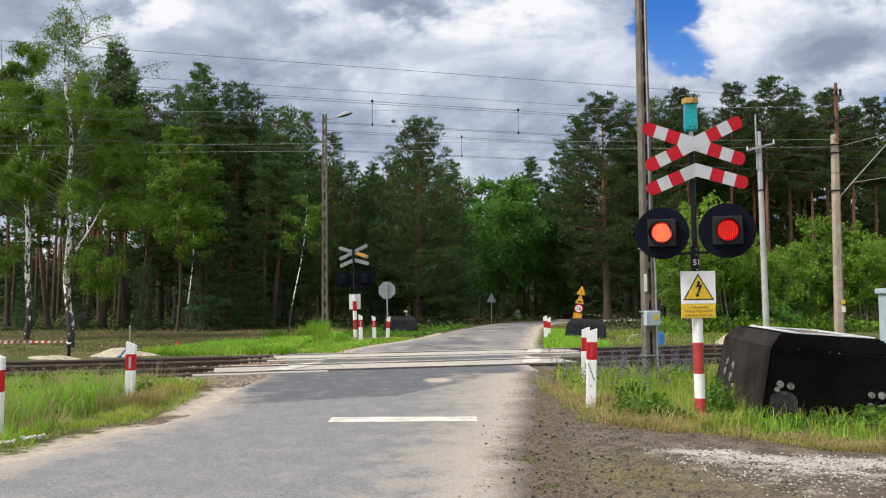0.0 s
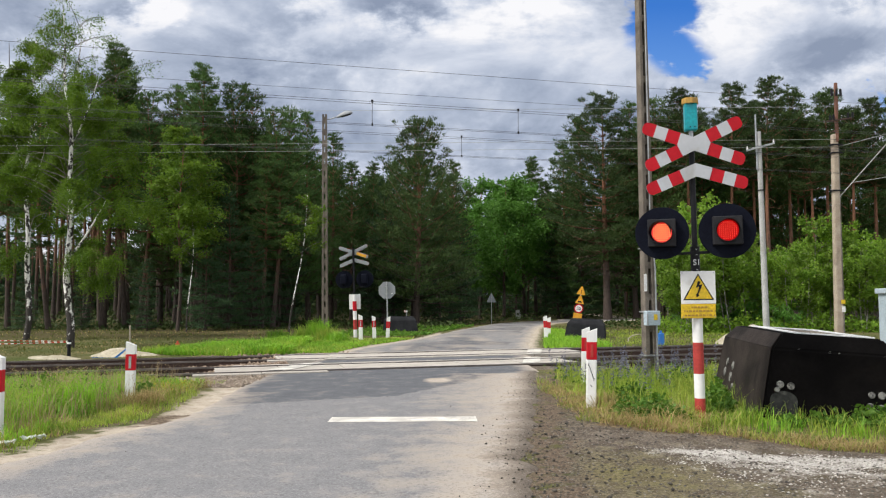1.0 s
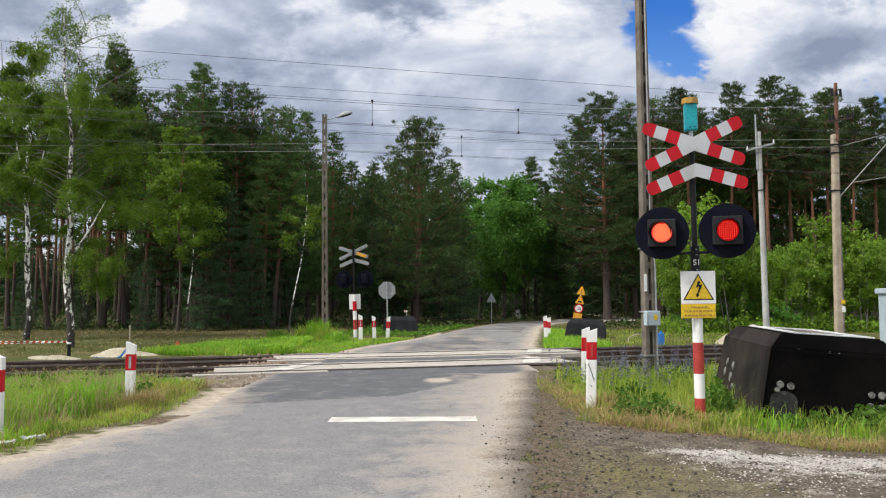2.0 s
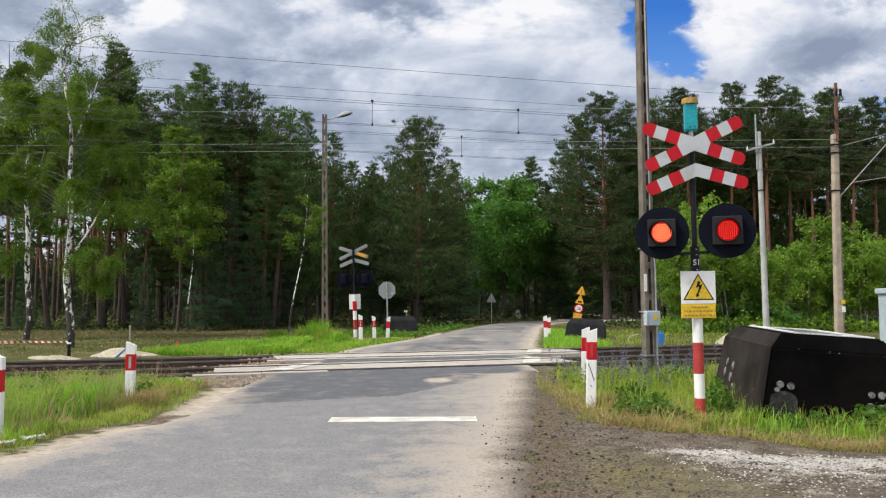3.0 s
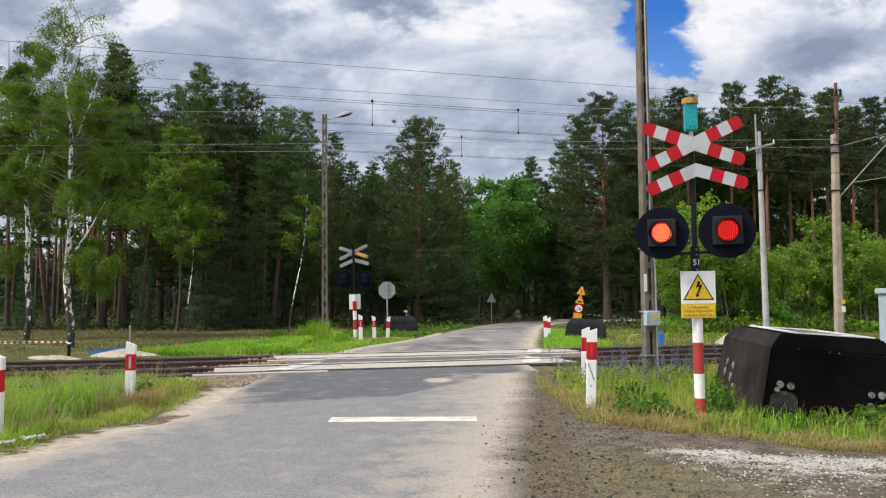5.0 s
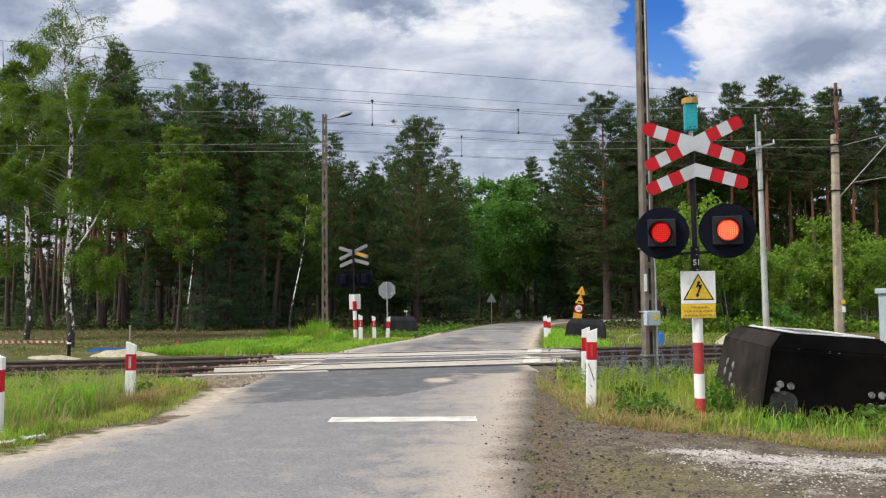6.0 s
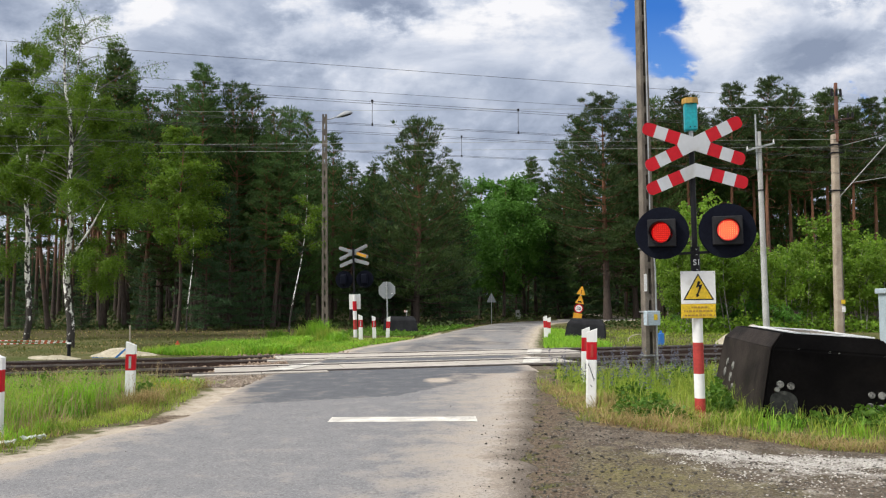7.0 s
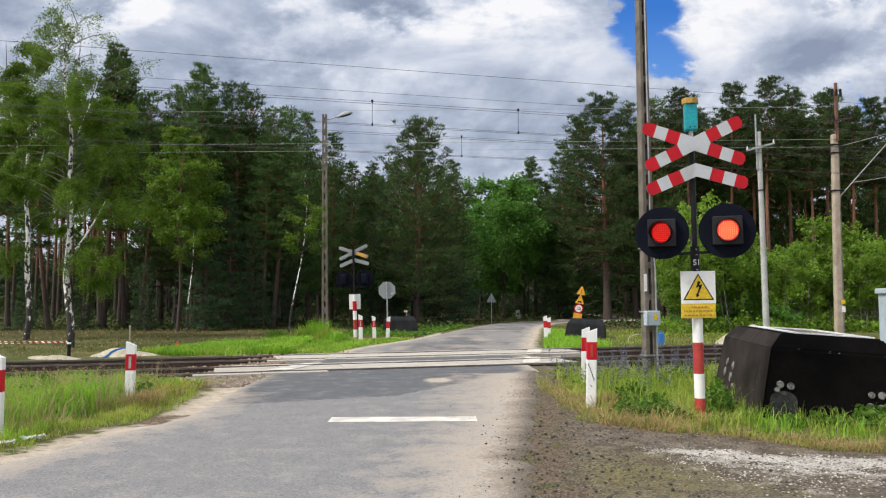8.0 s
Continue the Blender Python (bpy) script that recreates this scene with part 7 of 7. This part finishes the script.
def stones(name, P, size, mat, label, seed, flat=0.6):
    rng = np.random.default_rng(seed)
    octa = np.array([(1, 0, 0), (-1, 0, 0), (0, 1, 0), (0, -1, 0), (0, 0, flat), (0, 0, -flat)], float)
    of = np.array([(0, 2, 4), (2, 1, 4), (1, 3, 4), (3, 0, 4), (2, 0, 5), (1, 2, 5), (3, 1, 5), (0, 3, 5)])
    P = np.asarray(P, float)
    S = (size * rng.uniform(0.4, 1.5, (len(P), 1, 1)) ** 1.5) * (1 + 0.4 * rng.normal(size=(len(P), 6, 1)).clip(-0.8, 0.8))
    a = rng.uniform(0, 6.28, len(P))
    R = np.stack([np.stack([np.cos(a), -np.sin(a), 0 * a], 1), np.stack([np.sin(a), np.cos(a), 0 * a], 1), np.stack([0 * a, 0 * a, 0 * a + 1], 1)], 1)
    V = (P[:, None] + np.einsum("nij,nkj->nki", R, octa[None] * S)).reshape(-1, 3)
    F = (of[None] + 6 * np.arange(len(P))[:, None, None]).reshape(-1, 3)
    return tagged(link(name, np_mesh(name, V, F), mat), label, "gravel", kind="stuff")


def gravel():
    rng = random.Random(8)
    lot = []
    while len(lot) < 14000:
        y = 4.6 + 13 * rng.random() ** 1.6
        x = rng.uniform(0.6, 8)
        if edge_r(y) - 0.2 < x < verge_edge(y) + 0.2:
            lot.append((x, y, land(x, y)))
    stones("gravel", lot[:5000], 0.008, M_GRAVEL, "loose grey gravel on the lay-by", 41)
    stones("dark_gravel", lot[5000:], 0.0115, M_CRUMB, "dark asphalt crumbs on the lay-by", 42)
    pale = []
    while len(pale) < 7000:
        x, y = rng.uniform(1.9, 6.5), rng.uniform(6.3, 9.3)
        if chalk_at(x, y) * (1 + 0.8 * nz(x, y, 2.2, 50)) > 0.12 + 0.8 * rng.random():
            pale.append((x, y, land(x, y)))
    stones("pale_gravel", pale[:5200], 0.0085, M_PALE_STONE, "pale crushed stone scattered on the lay-by", 43)
    crumbs = []
    while len(crumbs) < 900:
        y = rng.uniform(5.5, 17)
        x = rng.gauss(edge_r(y) + 0.12, 0.3)
        if x < verge_edge(y):
            crumbs.append((x, y, 0.02))
    for _ in range(70):
        crumbs.insert(0, (rng.gauss(0.72, 0.14), rng.gauss(8.3, 0.9), 0.02))
    crumbs += 2 * [(-2.75, 9.85, 0.03), (-2.4, 12.6, 0.025), (-0.9, 13.2, 0.025), (-1.8, 13.1, 0.025), (-3.3, 8.6, 0.025), (0.1, 12.0, 0.025), (-0.4, 12.9, 0.02)]
    stones("asphalt_crumbs", crumbs[70:], 0.006, M_CRUMB, "dark asphalt crumbs on the road edge", 47, 0.8)
    stones("asphalt_crumbs", crumbs[:70], 0.009, M_CRUMB, "dark asphalt crumbs on the road edge", 44, 0.8)
    lumps = []
    while len(lumps) < 320:
        y = 5.2 + 6.5 * rng.random() ** 1.3
        x = edge_r(y) - 0.25 + abs(rng.gauss(0.0, 0.9))
        if x < verge_edge(y) - 0.1:
            lumps.append((x, y, land(x, y) + 0.012))
    stones("asphalt_lumps", lumps, 0.015, M_CRUMB, "dark lumps of broken asphalt on the lay-by", 48, 0.7)
    edge = []
    while len(edge) < 4500:
        y = rng.uniform(14.6, 17.8)
        x = rng.uniform(-6.0, -3.55)
        if x < edge_l(y) + 0.1 + 0.5 * nz(x, y, 1.3, 14) and across(x, y) > 15.5 + 0.6 * nz(x, y, 1.1, 15) + 0.5 * (-3.6 - x) and across(x, y) < 17.9:
            edge.append((x, y, land(x, y) + 0.01))
    stones("shoulder_gravel", edge, 0.024, M_SHOULDER, "brown gravel between the road and the track", 45, 0.9)


undergrowth()
gravel()


# ------------------------------------------------------------------ works beside the track
def heap(x, y, sx, sy, h, label, mat):
    rng = random.Random(int(x * 10))
    bm = bmesh.new()
    bmesh.ops.create_grid(bm, x_segments=26, y_segments=18, size=1)
    for v in bm.verts:
        r = math.hypot(v.co.x, v.co.y)
        z = max(0, 1 - r ** 1.6) * (0.75 + 0.5 * noise.noise(Vector((v.co.x * 2.3 + x, v.co.y * 2.3, 3)))) + 0.1 * noise.noise(Vector((v.co.x * 7 + x, v.co.y * 7, 1))) * max(0, 1 - r)
        v.co = Vector((v.co.x * sx, v.co.y * sy, z * h - 0.04))
    me = bpy.data.meshes.new("sand_heap")
    bm.to_mesh(me)
    bm.free()
    for p in me.polygons:
        p.use_smooth = True
    tagged(link("sand_mound", me, mat, m=pose(x, y, land(x, y))), label, "sand mound", "sand mounds")


TAPES, RIBBON, RIBBON_LINKS = [], [], 7


def works():
    heap(-11.1, 23.3, 0.95, 0.55, 0.17, "low heap of pale sand beside the track", M_SAND_HEAP)
    heap(-9.4, 24.2, 1.2, 0.55, 0.3, "heap of pale sand beside the track", M_SAND_HEAP)
    heap(10.6, 28.5, 1.3, 0.8, 0.85, "heap of pale sand beyond the tracks", M_SAND_HEAP)
    s = thing("barrier_stake", pose(-10.8, 23.75, -0.12), "dark stake that holds red and white barrier tape", "stake", "stakes")
    part("stake", tubebm(0.055, 0.045, -0.2, 0.56, 10), M_BLACK, s)
    part("tape_wrap", tubebm(0.06, 0.058, 0.44, 0.49, 10), M_WHITE, s, "white tape wound round the stake")
    # striped tape in rigid lengths
    tape = thing("barrier_tape", pose(-10.8, 23.75, -0.07), "red and white barrier tape stretched between stakes", "barrier tape")
    n = 90
    for k, (z0, z1) in enumerate(((0.47, 0.6), (0.44, 0.42))):
        def link_pose(i):
            f = (i + 0.5) / n
            return pose(-8.0 * f, 0, z0 + (z1 - z0) * f - 0.12 * f * (1 - f), 25 * math.sin(i * 0.5 + k), 0, 0)

        bm = bmesh.new()
        for i in range(0, n, 2):
            box(8.0 / n, 0.004, 0.02, link_pose(i), bm=bm)
        strand = part("white_tape", bm, M_WHITE, tape, "white lengths of the tape")
        for i in range(1, n, 2):
            part("red_length", box(8.0 / n, 0.004, 0.02, link_pose(i)), M_RED, strand)
        TAPES.append(strand)
    s = thing("wooden_stake", pose(-8.98, 23.6, -0.08, 0, -1, 0), "thin weathered wooden stake", "stake", "stakes")
    part("stick", box(0.036, 0.036, 1.0, pose(0, 0, 0.4), 0.006), M_WOOD, s)
    part("stick_top", box(0.04, 0.04, 0.12, pose(0, 0, 0.86), 0.006), M_WOOD, s)
    ribbon = thing("blue_ribbon", pose(-9.02, 23.5, 0), "blue plastic ribbon tied to a stake, fluttering", "ribbon")
    for i in range(RIBBON_LINKS):
        RIBBON.append(part("ribbon_length", box(0.172, 0.004, 0.045 + 0.008 * i, pose(-0.08, 0, 0)), M_BLUE, ribbon))
    part("ribbon_knot", box(0.07, 0.07, 0.05, pose(0.03, 0.07, 0.22), 0.01), M_BLUE, ribbon)
    s = thing("marker_peg", pose(-8.72, 27.0, -0.15), "small red plastic marker peg in the grass", "marker peg")
    part("peg", box(0.12, 0.08, 0.34, pose(0, 0, 0.14), 0.01), M_ORANGE_PLASTIC, s)
    part("peg_tip", box(0.05, 0.05, 0.07, pose(0, 0, 0.34), 0.008), M_ORANGE_PLASTIC, s)
    s = thing("pale_hose", Matrix(), "pale loop of hose lying in the grass", "hose")
    loop = np.array([(6.6, 29.4, -0.08), (6.62, 29.5, 0.1), (6.8, 29.6, 0.2), (7.05, 29.7, 0.24), (7.3, 29.8, 0.1), (7.5, 29.9, -0.06)])
    link("hose", np_mesh("hose", *limb(loop, [0.022] * 6, 8)), M_SAND_HEAP, s)
    s = thing("small_sign", pose(-1.88, 42.0, -0.1), "small white sign with a red corner on a thin stick", "road sign", "road signs")
    part("stick", tubebm(0.02, 0.02, -0.2, 1.0, 8), M_STEEL, s)
    part("plate", box(0.17, 0.03, 0.1, pose(-0.04, 0, 1.0), 0.005), M_WHITE, s)
    part("red_corner", box(0.05, 0.01, 0.06, pose(-0.08, -0.022, 1.01)), M_RED, s)
    s = thing("blue_canister", pose(7.4, 28.0, -0.1), "blue plastic canister in the grass beyond the tracks", "canister")
    part("body", box(0.2, 0.16, 0.42, pose(0, 0, 0.25), 0.03), M_BLUE, s)
    part("neck", tubebm(0.04, 0.04, 0.46, 0.54, 10), M_BLUE, s)
    # crumpled pale film at the foot of the near marker post
    for x, y, sx, sy, turn in ((-4.88, 9.15, 0.13, 0.07, 20), (-4.7, 9.5, 0.12, 0.035, 34)):
        bm = bmesh.new()
        bmesh.ops.create_grid(bm, x_segments=16, y_segments=9, size=1)
        for v in bm.verts:
            fold = 0.5 * noise.noise(Vector((v.co.x * 3 + x, v.co.y * 2.5, 5))) + 0.3 * noise.noise(Vector((v.co.x * 7, v.co.y * 6 + y, 2)))
            torn = 1 + 0.5 * noise.noise(Vector((v.co.x * 2, v.co.y * 2, x)))
            v.co = Vector((v.co.x * sx * torn, v.co.y * sy * torn, 0.06 + 0.07 * fold))
        bmesh.ops.solidify(bm, geom=bm.faces[:], thickness=0.004)
        me = bpy.data.meshes.new("crumpled_film")
        bm.to_mesh(me)
        bm.free()
        tagged(link("crumpled_film", me, M_FILM, m=pose(x, y, land(x, y) + 0.0, 0, 0, turn)), "crumpled pale plastic film lying in the grass", "litter", "litter")
    bm = bmesh.new()
    bmesh.ops.create_icosphere(bm, subdivisions=2, radius=0.12)
    for v in bm.verts:
        v.co *= 1 + 0.4 * noise.noise(v.co * 9)
        v.co.z *= 0.5
    me = bpy.data.meshes.new("rubble_stone")
    bm.to_mesh(me)
    bm.free()
    tagged(link("rubble_stone", me, M_CONCRETE_NEW, m=pose(-6.9, 15.4, land(-6.9, 15.4) + 0.02)), "pale lump of broken concrete beside the track", "stone", "rubble")
    # broken stone banked against the ends of the crossing panels
    rng = random.Random(77)
    bank = []
    for _ in range(700):
        q = TRACK_FRAME @ Vector((rng.uniform(-0.5, 4.2), rng.uniform(23.15, 23.9), 0))
        bank.append((q.x, q.y, rng.uniform(-0.08, 0.0)))
    while len(bank) < 4300:
        u, c = rng.uniform(-3.2, 2.0), rng.uniform(19.3, 23.7)
        near = 0.75 * (u - (0.7 if c < 20.4 else 1.45))
        if near > 0.35 or rng.random() > 1.25 + 0.6 * near or abs(abs(c - TRACKS[1]) - 0.75) < 0.08:
            continue
        q = TRACK_FRAME @ Vector((u, c, 0))
        bank.append((q.x, q.y, -0.12 + 0.09 * max(0.0, 1 + near) * rng.random() ** 0.5))
    stones("deck_rubble", bank, 0.045, M_RUBBLE, "brown broken stone banked against the crossing panels", 46, 0.8)


works()


# ------------------------------------------------------------------ what moves
def motions():
    rows = []
    for t in (0.0, 2.0, 4.0, 6.0, 8.0):
        rows.append((t, pose(0, 0, EYE, 0, 0, 0.16 * t - 0.64)))
    walk(SKY, rows)
    for k, strand in enumerate(TAPES):
        walk(strand, [(t, pose(0, 0, 0, 5 * math.sin(2.7 * t + k), 0.5 * math.sin(2.1 * t + 2 * k), 0)) for t in np.arange(0, 8.01, 0.5)])
    # the ribbon: how steeply it leaves the knot and how it curls on, from gust to gust
    keys = ((0.0, -50, 0), (1.0, -46, 2), (2.0, -50, 0), (3.1, -46, 0), (3.5, -36, -2), (3.8, -30, -3), (4.1, -14, -3), (4.35, -12, -2), (4.7, -12, -2), (5.2, -4, 2), (5.8, -2, 7), (6.1, -8, -3), (6.4, -42, 0),
            (7.0, -40, 0), (7.6, -46, 0), (8.0, -8, -12))
    paths = [[] for _ in RIBBON]
    for t in np.arange(0, 8.01, 0.1):
        a, curl = (np.interp(t, [q[0] for q in keys], [q[j] for q in keys]) for j in (1, 2))
        x, z = 0.0, 0.22
        for i, rows in enumerate(paths):
            ang = radians(a + curl * i + 5 * math.sin(9 * t - 0.9 * i))
            if z + 0.16 * math.sin(ang) < -0.1:
                ang = math.asin(max(-1.0, min(0.0, (-0.1 - z) / 0.16)))
            rows.append((t, pose(x, 0, z, 0, math.degrees(ang), 0)))
            x, z = x - 0.16 * math.cos(ang), z + 0.16 * math.sin(ang)
    for piece, rows in zip(RIBBON, paths):
        walk(piece, rows)
    for crown, size, phase, rate in SWAYING:
        for ob in (o for o in crown.parent.children if not o.name.startswith("trunk")):
            walk(ob, [(t, pose(0, 0, 0, size * 0.6 * math.sin(rate * t * 0.8 + phase + 1), size * math.sin(rate * t + phase), 0)) for t in np.arange(0, 8.01, 0.5)])
    # the two lamps of the near signal flash in turn: the lit board stands in front of its glass
    beats = ((0.0, 1), (0.24, 1), (0.3, 0), (0.7, 0), (0.77, 1), (1.12, 1), (1.2, 0), (1.62, 0), (1.7, 1), (2.1, 1), (2.16, 0), (2.55, 0), (2.65, 1), (3.06, 1), (3.14, 0), (3.52, 0), (3.6, 1), (4.04, 1), (4.12, 0),
             (4.5, 0), (4.57, 1), (4.98, 1), (5.06, 0), (5.45, 0), (5.52, 1), (5.9, 1), (5.97, 0), (6.42, 0), (6.5, 1), (6.9, 1), (6.97, 0), (7.4, 0), (7.48, 1), (7.8, 1), (7.87, 0), (8.0, 0))
    for k in (0, 1):
        for board, rest, lit in LED_BOARDS[2 * k:2 * k + 2]:
            walk(board, [(t, pose(0, lit if on == 1 - k else rest, 0)) for t, on in beats])


motions()
